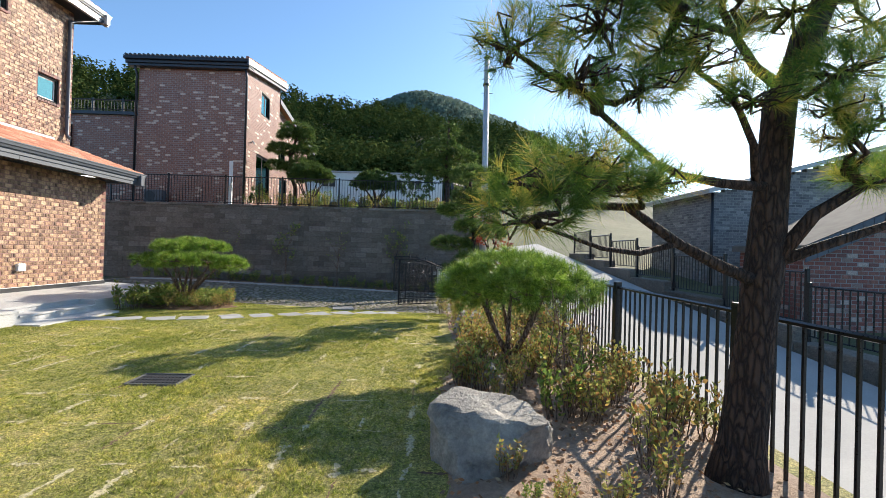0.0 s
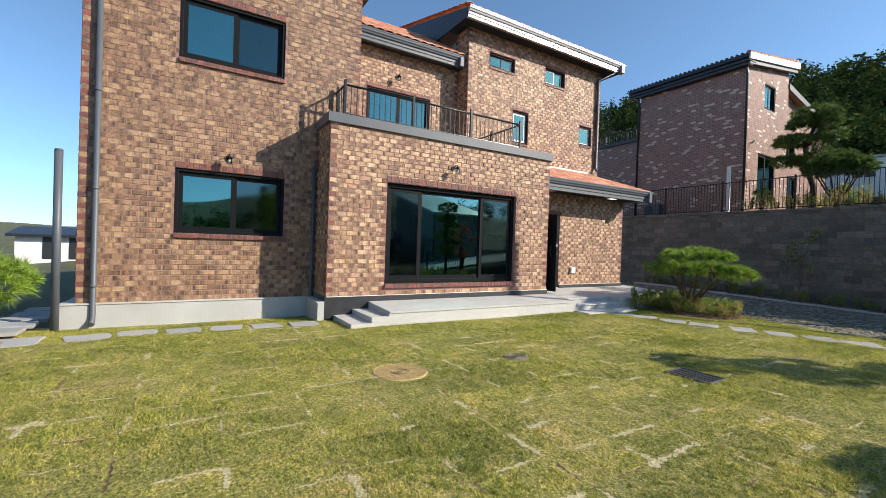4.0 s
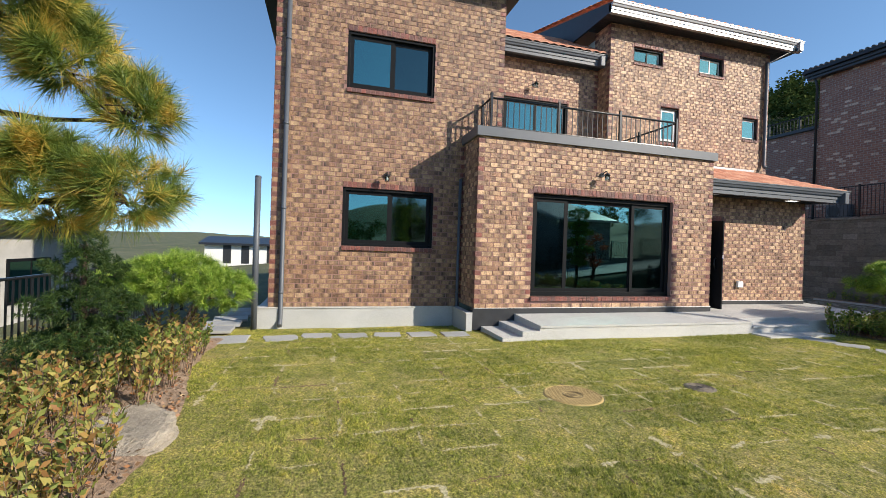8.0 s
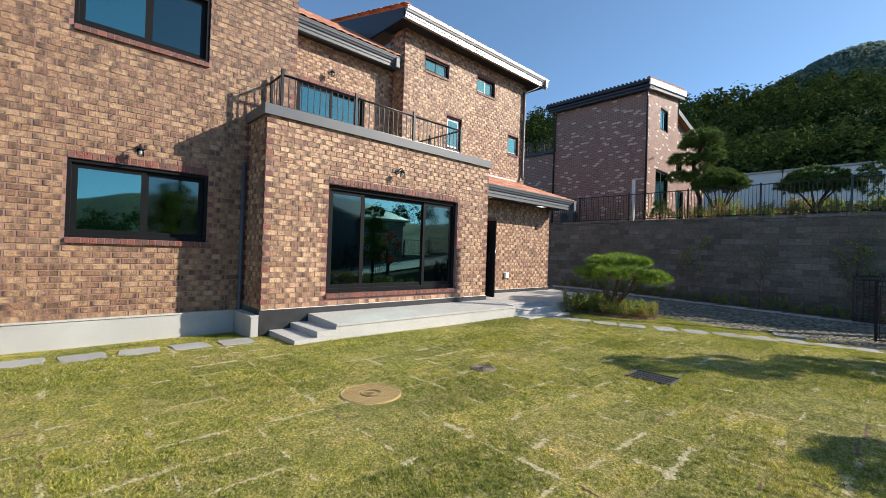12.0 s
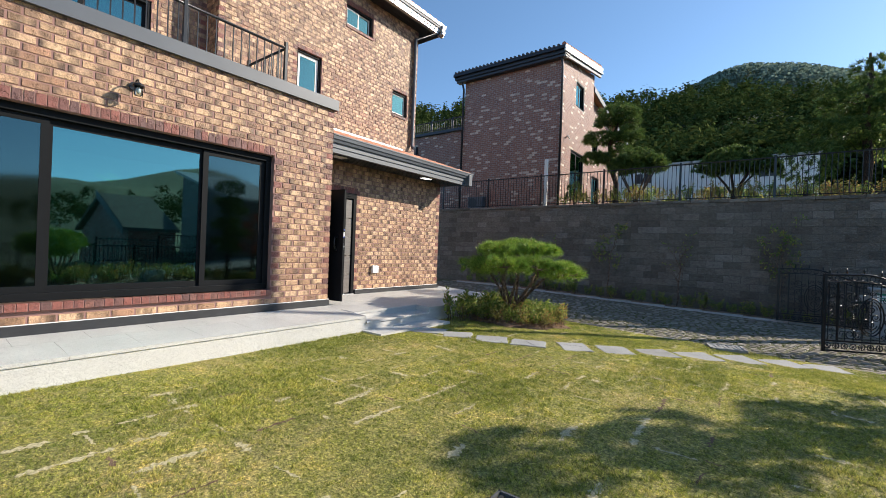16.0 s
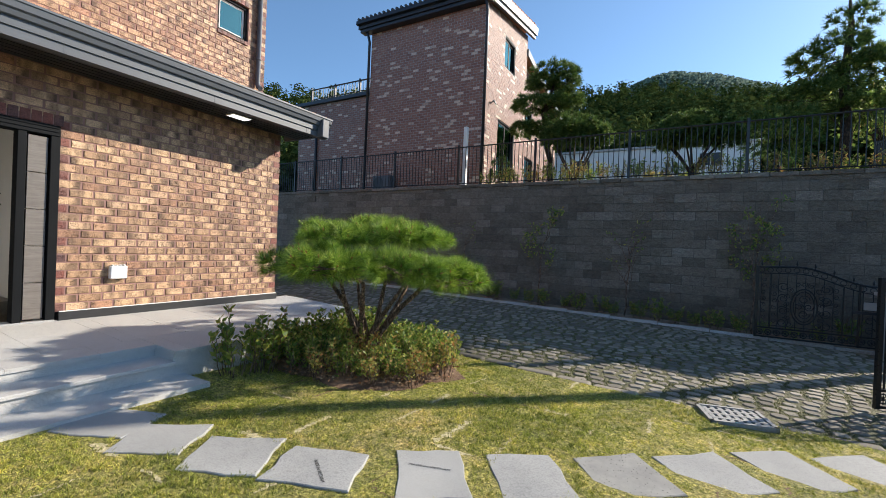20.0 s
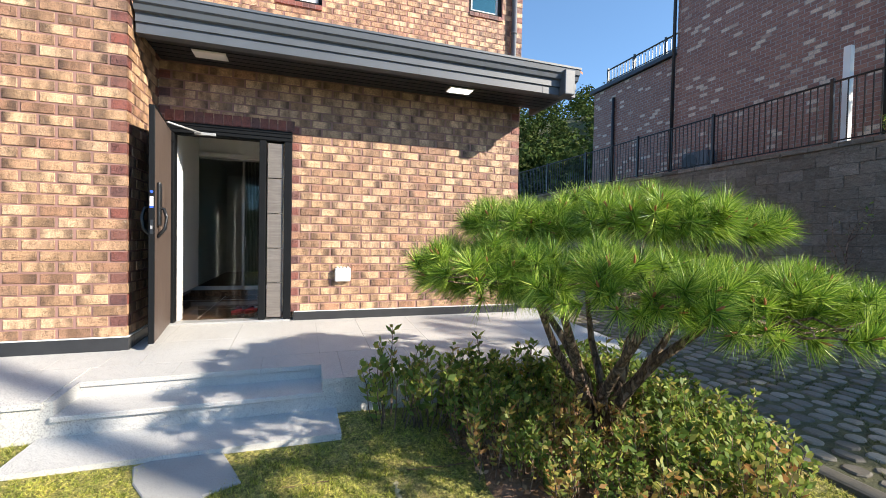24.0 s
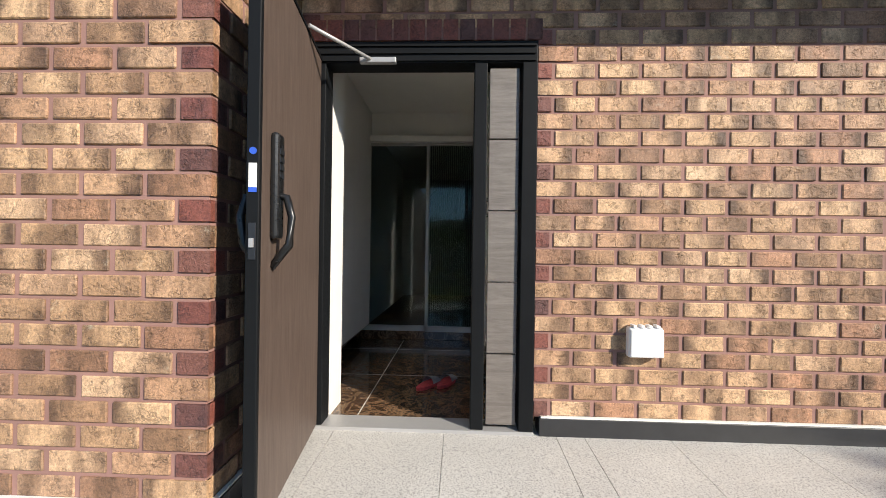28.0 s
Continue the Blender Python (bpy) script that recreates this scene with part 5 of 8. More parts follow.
# a young round pine and a dark conifer by the left fence
pine("round_pine", "dense rounded garden pine in bright green", [(-6.95, -3.15, -0.05), (-6.95, -3.15, 0.1), (-6.95, -3.15, 0.22)], [0.08, 0.07, 0.05],
     [(-6.95, -3.12, 1.02, 0.70, 0.62, 0.36, 0.28), (-6.7, -2.55, 0.92, 0.45, 0.42, 0.28, 0.24), (-7.1, -3.7, 0.95, 0.45, 0.4, 0.28, 0.24)],
     0.085, 64, 0.12, 0.0026, M_NEEDLE, 17, bark=M_BARK_THIN,
     boughs=[([(-6.95, -3.15, 0.08), (-6.95 + 0.14 * math.cos(a), -3.15 + 0.14 * math.sin(a), 0.3), (-6.95 + 0.34 * math.cos(a), -3.15 + 0.34 * math.sin(a), 0.7)], 0.035) for a in (0.3, 1.5, 2.5, 3.4, 4.2, 5.2)])
pine("conifer", "dark feathery conifer in the planted bed", [(-5.45, -3.45, -0.05), (-5.45, -3.45, 0.5), (-5.44, -3.45, 1.0), (-5.45, -3.45, 1.5)], [0.05, 0.04, 0.03, 0.015],
     [(-5.45, -3.4, 0.55, 0.55, 0.52, 0.18, 0.3), (-5.45, -3.4, 0.9, 0.46, 0.45, 0.2, 0.2), (-5.45, -3.42, 1.25, 0.34, 0.34, 0.22, 0.2), (-5.45, -3.45, 1.52, 0.2, 0.2, 0.22, 0.15)],
     0.068, 36, 0.06, 0.0035, M_NEEDLE_BLACK, 21, cone=(0.5, 1.5))

# pines on the terrace
pine("terrace_pine", "cloud-pruned pine with layered crown on the terrace", [(-6.95, 20.4, 3.3), (-6.95, 20.4, 4.3), (-7.2, 20.4, 5.1), (-7.25, 20.4, 5.9), (-7.0, 20.4, 6.6), (-6.95, 20.4, 7.1)], [0.12, 0.1, 0.09, 0.08, 0.06, 0.04],
     [(-6.95, 20.4, 7.02, 0.78, 0.75, 0.50, 0.20), (-7.30, 20.3, 6.80, 0.55, 0.55, 0.32, 0.20), (-6.55, 20.3, 6.78, 0.5, 0.5, 0.3, 0.2), (-7.62, 20.3, 6.15, 0.66, 0.7, 0.30, 0.18), (-6.98, 20.2, 6.05, 0.6, 0.6, 0.28, 0.18), (-6.50, 20.4, 6.22, 0.50, 0.6, 0.30, 0.16), (-7.80, 20.3, 5.35, 0.55, 0.6, 0.28, 0.16), (-7.2, 20.2, 5.3, 0.5, 0.5, 0.24, 0.16), (-6.75, 20.3, 5.55, 0.45, 0.5, 0.24, 0.14)], 0.13, 34, 0.17, 0.008, M_NEEDLE_DARK, 31, group="terrace pines")
for i, (x, y, w, h) in enumerate(((-6.0, 19.6, 1.10, 4.84), (-2.95, 19.6, 1.17, 4.54))):
    pine("terrace_bush_pine", "flat-topped spreading pine on the terrace", [(x, y, 3.3), (x, y, 3.6), (x, y, 3.8)], [0.09, 0.08, 0.06], [(x, y, h, w * 0.8, w * 0.7, 0.60, 0.20), (x - w * 0.50, y, h - 0.08, w * 0.48, w * 0.5, 0.42, 0.24), (x + w * 0.50, y, h - 0.10, w * 0.48, w * 0.5, 0.42, 0.24), (x - 0.1, y - w * 0.5, h - 0.10, w * 0.5, w * 0.4, 0.42, 0.24)], 0.11, 48, 0.13, 0.0095, M_NEEDLE_DARK, 40 + i,
         boughs=[([(x, y, 3.5), (x + 0.3 * math.cos(a), y + 0.3 * math.sin(a), 3.95), (x + 0.7 * math.cos(a), y + 0.55 * math.sin(a), h - 0.12)], 0.045) for a in (0, 0.9, 1.8, 2.7, 3.6, 4.6, 5.5)], group="terrace pines")
pine("terrace_pine", "tall dark pine on the terrace", [(0.35, 21.0, 3.3), (0.4, 21.0, 4.6), (0.3, 21.0, 6.0), (0.4, 21.0, 7.3), (0.35, 21.0, 8.0)], [0.13, 0.12, 0.1, 0.07, 0.03],
     [(0.4, 21, 7.4, 0.5, 0.5, 0.5, 0.35), (0.1, 21, 6.6, 1.0, 0.9, 0.4, 0.35), (0.9, 21, 6.2, 0.95, 0.9, 0.35, 0.3), (-0.2, 20.9, 5.6, 1.0, 0.9, 0.35, 0.3), (0.8, 21, 5.2, 0.9, 0.8, 0.3, 0.3)], 0.17, 30, 0.2, 0.011, M_NEEDLE_DARK, 33, group="terrace pines")
pine("terrace_bush_pine", "rounded dark shrub pine on the terrace", [(-1.1, 20.2, 3.3), (-1.1, 20.2, 3.7), (-1.1, 20.2, 4.0)], [0.08, 0.07, 0.05], [(-1.1, 20.2, 4.6, 0.9, 0.8, 0.7, 0.7)], 0.15, 30, 0.17, 0.010, M_NEEDLE_DARK, 44, group="terrace pines")
pine("young_conifer", "small pointed conifer on the terrace", [(-8.2, 19.2, 3.3), (-8.2, 19.2, 4.1), (-8.2, 19.2, 4.7)], [0.04, 0.03, 0.01], [(-8.2, 19.2, 3.75, 0.4, 0.4, 0.2, 0.2), (-8.2, 19.2, 4.1, 0.3, 0.3, 0.2, 0.2), (-8.2, 19.2, 4.5, 0.16, 0.16, 0.25, 0.2)], 0.16, 30, 0.12, 0.006, M_NEEDLE_DARK, 45, cone=(0.5, 1.5))


def leaf_soup(rng, cen, dirs, length, width):
    """A leaf a point: a diamond folded along its rib."""
    n = len(cen)
    ln = length * (0.7 + 0.5 * rng.random((n, 1)))
    d = unit(dirs)
    s = unit(np.cross(d, rng.normal(size=(n, 3))))
    mid = cen + d * ln * 0.45
    w = width * (0.7 + 0.5 * rng.random((n, 1)))
    return np.stack((cen, mid + s * w, cen + d * ln, mid - s * w), axis=1).reshape(-1, 3)


def shrub_meshes(seed, height, spread_r, stems, leaves, mat):
    rng = np.random.default_rng(seed)
    bm = bmesh.new()
    cen, dirs = [], []
    for _ in range(stems):
        a, r = rng.random() * 6.28, spread_r * math.sqrt(rng.random())
        b = np.array((math.cos(a) * r * 0.5, math.sin(a) * r * 0.5, -0.03))
        h = height * (0.6 + 0.5 * rng.random())
        e = np.array((math.cos(a) * r, math.sin(a) * r, h))
        pts = crooked(b, e, 3, 0.015, rng)
        add_tube(bm, pts, [0.005, 0.004, 0.003, 0.0015], 4, cap=False)
        for _ in range(leaves):
            k = 0.25 + 0.75 * rng.random() ** 0.7
            p = b + (e - b) * k + rng.normal(size=3) * 0.008
            cen.append(p)
            t2 = rng.random() * 6.28
            dirs.append((math.cos(t2), math.sin(t2), 0.35 + 0.9 * rng.random()))
    return mesh_of("stems", bm, M_BARK_THIN), soup("leaves", leaf_soup(rng, np.array(cen), np.array(dirs), 0.064, 0.015), 4, mat)


SHRUBS = [(shrub_meshes(100 + i, 0.42, 0.22, 15, 17, M_SHRUB), "leafy evergreen shrub in the bed") for i in range(3)] + [(shrub_meshes(110 + i, 0.45, 0.22, 16, 13, M_SHRUB_DRY), "shrub with yellow and rust autumn leaves in the bed") for i in range(4)]


def shrub(kind, x, y, z, s, turn):
    (stems, leaves), label = SHRUBS[kind]
    t = thing("shrub", label, "shrub", (x, y, z), turn, group="shrubs in the beds")
    t.scale = (s, s, s * random.uniform(0.85, 1.15))
    tagged(part("twig_mass", stems, None, t), kind="stuff")
    tagged(part("leaves", leaves, None, t), kind="stuff")


# soil of the beds
def strip(name, rows, label):
    bm = bmesh.new()
    vs = [[bm.verts.new(p) for p in r] for r in rows]
    for a, b in zip(vs, vs[1:]):
        for i in range(len(a) - 1):
            bm.faces.new((a[i], a[i + 1], b[i + 1], b[i])).smooth = True
    bmesh.ops.recalc_face_normals(bm, faces=bm.faces)
    setting(name, bm, M_SOIL, label, "soil bed")


def soil_z(x, y):
    return 0.035 + 0.03 * noise.noise((x * 3.1, y * 3.1, 2)) + 0.02 * noise.noise((x * 9, y * 9, 4)) + (drive_height(0) * smooth01(8, 12, y))


strip("bed_fence", [[(bed_edge(y) + (2.45 - bed_edge(y)) * i / 16, y, soil_z(bed_edge(y) + (2.45 - bed_edge(y)) * i / 16, y) - (0.06 if i == 0 else 0)) for i in range(17)] for y in [-6 + 0.16 * j for j in range(115)]], "dry crumbly soil bed with leaf litter")
strip("bed_near", [[(x, bed_edge_y(x) + (-4.7 - bed_edge_y(x)) * i / 14, soil_z(x, bed_edge_y(x) + (-4.7 - bed_edge_y(x)) * i / 14) - (0.06 if i == 0 else 0)) for i in range(15)] for x in [-7.9 + 0.16 * j for j in range(52)]], "dry crumbly soil bed with leaf litter")
rs = random.Random(4)
for y in [1.1 + 0.29 * i for i in range(38)]:
    for _ in range(5 if y < 7 else 3):
        x = rs.uniform(bed_edge(y) + 0.12, 2.2)
        if abs(x - 0.42) < 0.6 and abs(y - 3.2) < 0.62 or math.hypot(x - 2.0, y - 2.75) < 0.3 or (y < 2.4 and x > 1.15 and rs.random() < 0.85) or (y < 2.2 and x < 0.3) or (y < 3.2 and x < 0.75 and rs.random() < 0.4):
            continue
        shrub(rs.choice((0, 3, 4, 5, 6, 3)), x, y + rs.uniform(-0.15, 0.15), soil_z(x, y), rs.uniform(0.6, 1.1) * (0.55 if y < 3.2 and x < 0.9 else 1.0), rs.uniform(0, 360))
for x in [-7.4 + 0.2 * i for i in range(30)]:
    for _ in range(3):
        y = bed_edge_y(x) - 0.15 - rs.random() ** 1.3 * 1.6
        if math.hypot((x + 4.45) * 0.75, y + 2.65) < 0.42 or math.hypot(x + 3.1, y + 2.95) < 0.2:
            continue
        shrub(rs.choice((0, 3, 4, 5, 6, 4)), x + rs.uniform(-0.1, 0.1), y, soil_z(x, y), rs.uniform(0.65, 1.15), rs.uniform(0, 360))
bm = bmesh.new()
rim = [bm.verts.new((MX - 0.02 + 1.08 * k * math.cos(b), MY + 0.98 * k * math.sin(b), lawn_height(MX + math.cos(b), MY + math.sin(b)) + (0.0 if n == 3 else 0.045 + 0.02 * noise.noise((b * 2, n, 1))))) for n, f in enumerate((0.35, 0.6, 0.85, 1.0)) for i in range(28) for b in (i * math.pi / 14,) for k in (f * (1 + 0.07 * math.sin(b * 5) + 0.05 * math.sin(b * 9)),)]
mid = bm.verts.new((MX, MY, lawn_height(MX, MY) + 0.06))
for i in range(28):
    bm.faces.new((mid, rim[i], rim[(i + 1) % 28])).smooth = True
    for n in range(3):
        bm.faces.new((rim[n * 28 + i], rim[n * 28 + 28 + i], rim[n * 28 + 28 + (i + 1) % 28], rim[n * 28 + (i + 1) % 28])).smooth = True
bmesh.ops.recalc_face_normals(bm, faces=bm.faces)
setting("bed_pine", bm, M_SOIL_DARK, "low mound of dry soil under the garden pine", "soil bed")
for i in range(62):
    a, r = i * 2.4, 0.20 + 0.80 * math.sqrt((i + 0.5) / 62)
    x, y = MX + r * 1.02 * math.cos(a) - 0.02, MY + r * math.sin(a) * 0.93
    if x > -7.05:
        open_side = abs(math.atan2(y - MY, x - MX) + 0.75) < 0.8
        shrub((3, 0, 4, 1, 0)[i % 5] if open_side else (0, 1, 0, 2, 1)[i % 5], x, y, lawn_height(x, y) + 0.02, rs.uniform(0.62, 0.88) if open_side else rs.uniform(0.72, 0.98), rs.uniform(0, 360))
for i in range(9):
    shrub((0, 1, 2)[i % 3], -6.95 + rs.uniform(0, 0.15), 9.35 + 0.26 * i, -0.02, rs.uniform(1.0, 1.25), rs.uniform(0, 360))
for i in range(30):
    shrub((0, 3, 4)[i % 3], -8.6 + 0.36 * i, 18.9 + rs.uniform(-0.3, 0.3), 3.28, rs.uniform(0.9, 1.4), rs.uniform(0, 360))


def litter(count, seed):
    """Fallen leaves lying on the soil of both beds."""
    rng = np.random.default_rng(seed)
    cen, dirs = [], []
    while len(cen) < count:
        pick = rng.random()
        if pick < 0.2:
            a, k = rng.random() * 6.283, math.sqrt(rng.random())
            x, y = MX - 0.1 + 1.15 * k * math.cos(a), MY + 1.02 * k * math.sin(a)
        elif pick < 0.65:
            y = rng.uniform(0.6, 9.0)
            x = rng.uniform(bed_edge(y) + 0.05, 2.3)
        else:
            x = rng.uniform(-7.6, -2.0)
            y = bed_edge_y(x) - 0.06 - 1.9 * rng.random()
        a = rng.random() * 6.283
        cen.append((x, y, (lawn_height(x, y) + 0.052 if pick < 0.2 else soil_z(x, y) + 0.008) + 0.012 * rng.random()))
        dirs.append((math.cos(a), math.sin(a), rng.uniform(-0.15, 0.3)))
    return leaf_soup(rng, np.array(cen), np.array(dirs), 0.045, 0.013)


tagged(part("leaf_litter", soup("leaf_litter", litter(7500, 77), 4, M_LITTER), None), "dry brown and rust fallen leaves on the soil", "leaf litter", kind="stuff")


# ---------------------------------------------------------------- rocks
def rock(x, y, z, sx, sy, sz, seed, turn=0, rough=0.12, label="grey garden boulder with a flat pale top", mat=None):
    """A boulder: a blunt block cut by broken planes, its skin pitted."""
    rng = random.Random(seed)
    bm = bmesh.new()
    bmesh.ops.create_icosphere(bm, subdivisions=4, radius=1)
    cuts = [(Vector((0.06, -0.08, 1)).normalized(), 0.80)]
    for k in range(11):
        a = 6.283 * (k + rng.uniform(-0.3, 0.3)) / 11
        cuts.append((Vector((math.cos(a), math.sin(a), rng.uniform(-0.25, 0.75))).normalized(), rng.uniform(0.80, 1.0)))
    for v in bm.verts:
        p = v.co.copy()
        p *= (abs(p.x) ** 5 + abs(p.y) ** 5 + abs(p.z) ** 5) ** -0.2
        for n, d in cuts:
            over = p.dot(n) - d
            if over > 0:
                p -= n * over * 0.96
        p += noise.noise_vector(p * 1.3 + Vector((seed, 0, 0))) * rough + noise.noise_vector(p * 5 + Vector((0, seed, 0))) * 0.055 + noise.noise_vector(p * 12) * 0.022
        v.co = Vector((p.x * sx / 2, p.y * sy / 2, p.z * sz / 2 + sz * 0.45))
    ob = part("rock", bm, mat or M_ROCK)
    ob.matrix_basis = pose(x, y, z, 0, 0, turn)
    tagged(ob, label, "rock", "garden rocks")


rock(0.42, 3.14, -0.18, 0.94, 0.86, 0.64, 6, 12, 0.10)
rock(0.52, 4.72, -0.14, 0.55, 0.42, 0.42, 5, 20, 0.12, "rounded grey boulder in the bed")
rock(0.62, 7.6, -0.1, 0.55, 0.7, 0.55, 9, 0, 0.12, "rounded grey boulder in the bed")
rock(-4.50, -2.66, -0.04, 1.12, 0.60, 0.16, 11, 28, 0.12, "flat pale stone at the lawn's edge", M_ROCK_PALE)
rock(-6.1, -3.3, -0.1, 0.4, 0.3, 0.26, 13, 0, 0.12, "flat pale stone in the bed")
rock(-6.75, -3.75, -0.1, 0.4, 0.35, 0.3, 14, 0, 0.12, "flat pale stone in the bed")

# ---------------------------------------------------------------- grass
TURF_X, TURF_Y, TURF_W, TURF_L = -3.22, -0.39, 0.432, 0.642    # a seam crossing, and the turves' width and length


def turf_seams(seed):
    """The open gaps between the laid turves: ragged strips of dry edge, and a map of where they lie."""
    rng = np.random.default_rng(seed)
    cell = 0.012
    bare = np.zeros((int(10.2 / cell), int(15.4 / cell)), dtype=bool)
    light = np.zeros_like(bare)
    quads, dark = [], []

    def strip_of(x0, y0, x1, y1, wide, groove=False):
        n = max(3, int(math.hypot(x1 - x0, y1 - y0) / 0.022))
        d = np.array((x1 - x0, y1 - y0)) / math.hypot(x1 - x0, y1 - y0)
        s = np.array((-d[1], d[0]))
        edge = []
        for i in range(n + 1):
            p = np.array((x0, y0)) + d * math.hypot(x1 - x0, y1 - y0) * i / n + s * rng.normal() * 0.006
            w = wide * (0.3 + 1.2 * rng.random()) * (0.3 if i in (0, n) else 1) * (0.5 if groove else 1)
            edge.append((p + s * w * (0.4 + 1.2 * rng.random()), p - s * w * (0.4 + 1.2 * rng.random())))
            k = int(w / cell) + 1
            a, b = int((p[0] + 9.1) / cell), int((p[1] + 3.5) / cell)
            for q in range(-2, 3):
                a, b = int((p[0] + 9.1 + d[0] * q * 0.01) / cell), int((p[1] + 3.5 + d[1] * q * 0.01) / cell)
                spot = (slice(max(a - k, 0), a + k + 1), slice(max(b - k, 0), b + k + 1))
                hit = rng.random(bare[spot].shape) < 0.75
                bare[spot] |= hit
                if not groove:
                    light[spot] |= hit
        for (a, b), (c, e) in zip(edge, edge[1:]):
            for p in (a, b, e, c):
                (dark if groove else quads).append((p[0], p[1], lawn_height(p[0], p[1]) + 0.003))

    for i in range(-12, 9):
        for j in range(-4, 19):
            x, y = TURF_X + i * TURF_W, TURF_Y + j * TURF_L
            if not (-8.0 < x < 0.0 and bed_edge_y(x) + 0.1 < y < 11.3) or (x < -6.6 and y > 1.5):
                continue
            near = 1.0 if y < 3.5 else 0.62
            for dx, dy in ((TURF_W, 0), (0, TURF_L)):
                if rng.random() > 0.84 * near:
                    continue
                a = rng.random() * 0.45
                b = a + 0.25 + (0.75 - a) * rng.random()
                sx, sy = x + rng.normal() * 0.012, y + rng.normal() * 0.012
                strip_of(sx + a * dx, sy + a * dy, sx + b * dx + rng.normal() * 0.012, sy + b * dy + rng.normal() * 0.012, rng.choice((0.008, 0.013, 0.018, 0.026)), rng.random() < 0.32)
            if rng.random() < 0.22 * near:
                k = rng.uniform(0.04, 0.11)
                strip_of(x, y - k, x + rng.normal() * 0.03, y + k, rng.uniform(0.014, 0.036))
    return np.array(quads), np.array(dark), bare, light, cell


SEAM_QUADS, GROOVES, BARE, LIGHT, BARE_CELL = turf_seams(12)


def grass(count, seed, dry=False):
    rng = np.random.default_rng(seed)
    tufts = count // 9
    x = np.repeat(rng.uniform(-9.0, 1.0, tufts), 9) + rng.normal(size=tufts * 9) * 0.012
    y = np.repeat(rng.uniform(-3.4, 11.75, tufts), 9) + rng.normal(size=tufts * 9) * 0.012
    tall = np.repeat(0.75 + 0.4 * rng.random(tufts) ** 2, 9)
    count = tufts * 9
    edge = 0.05 + 0.12 * np.sin(y * 1.3) + 0.02
    keep = (x < edge + 0.1) & (y > -2.35 + 0.09 * (x + 4.0) - 0.1 * np.sin(x * 1.7) - 0.05)
    keep &= ~((x < -7.13) & (y > 1.7) & (y < 12)) & ~((x < -6.68) & (y > 7.2) & (y < 9.02)) & ~((x < -8.98) & (y > -2.3))
    keep &= ~((x < -8.2) & (y > 1.5))
    in_seam = (LIGHT if dry else BARE)[np.clip(((x + 9.1) / BARE_CELL).astype(int), 0, BARE.shape[0] - 1), np.clip(((y + 3.5) / BARE_CELL).astype(int), 0, BARE.shape[1] - 1)]
    keep &= in_seam if dry else (~in_seam | (rng.random(count) < 0.28))
    keep &= np.hypot(x + 4.58, y - 1.46) > 0.345
    keep &= (np.maximum(np.abs(x + 2.95) / 0.28, np.abs(y - 4.585) / 0.21) > 1) & (np.hypot(x + 2.56, y - 11.66) > 0.34)
    keep &= np.hypot((x - MX + 0.02) / 1.04, (y - MY) / 0.94) > 0.92
    keep &= np.hypot(x + 4.52, y - 3.14) > 0.19
    for sx, sy, sw, sd, _ in STONES:
        keep &= np.hypot((x - sx) / (sw * 0.52), (y - sy) / (sd * 0.52)) > 1
    x, y, tall = x[keep], y[keep], tall[keep]
    n = len(x)
    gi, gj = np.clip(((x + 9.3) / 0.25).astype(int), 0, len(lx) - 2), np.clip(((y + 6.0) / 0.25).astype(int), 0, len(ly) - 2)
    table = np.array([[lawn_height(a, b) for b in ly] for a in lx])
    fx, fy = (x + 9.3) / 0.25 - gi, (y + 6.0) / 0.25 - gj
    z = table[gi, gj] * (1 - fx) * (1 - fy) + table[gi + 1, gj] * fx * (1 - fy) + table[gi, gj + 1] * (1 - fx) * fy + table[gi + 1, gj + 1] * fx * fy
    a = rng.random(n) * 6.283
    h = (0.5 if dry else 1.0) * tall * (0.016 + 0.026 * rng.random(n) ** 1.5) * (0.75 + 0.5 * np.clip(np.sin(x * 2.1 + 1) * np.sin(y * 1.7), -0.5, 1))
    lean = h * (0.3 + 0.9 * rng.random(n))
    b = rng.random(n) * 6.283
    w = 0.0024 + 0.0021 * rng.random(n)
    o = np.stack((x, y, z - 0.003), 1)
    s = np.stack((np.cos(a) * w, np.sin(a) * w, 0 * w), 1)
    tip = o + np.stack((np.cos(b) * lean, np.sin(b) * lean, h), 1)
    return np.stack((o - s, o + s, tip), axis=1).reshape(-1, 3)


STONES = [(-7.86, -2.62, 0.62, 0.62, 3), (-7.86, -1.84, 0.46, 0.55, 8), (-8.0, -1.28, 0.42, 0.52, 0), (-7.94, -0.68, 0.42, 0.5, 5), (-7.93, -0.09, 0.42, 0.5, -4), (-7.9, 0.51, 0.42, 0.5, 3), (-7.84, 1.13, 0.42, 0.5, 0),
          (-6.50, 8.16, 0.60, 0.46, 24), (-5.97, 8.22, 0.50, 0.46, 34), (-5.42, 8.36, 0.52, 0.48, 30), (-4.88, 8.56, 0.56, 0.44, 21), (-4.30, 8.90, 0.45, 0.58, 35), (-3.80, 9.24, 0.47, 0.56, 36), (-3.32, 9.64, 0.52, 0.52, 40), (-2.82, 10.08, 0.54, 0.54, 42), (-2.32, 10.56, 0.50, 0.56, 38), (-1.80, 10.98, 0.58, 0.50, 40), (-1.28, 11.30, 0.50, 0.46, 25)]
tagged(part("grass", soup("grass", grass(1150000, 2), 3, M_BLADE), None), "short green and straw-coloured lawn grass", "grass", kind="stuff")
tagged(part("straw", soup("straw", grass(500000, 3, True), 3, M_STRAW_BLADE), None), "short straw in the gaps between the turves", "dry grass", kind="stuff")
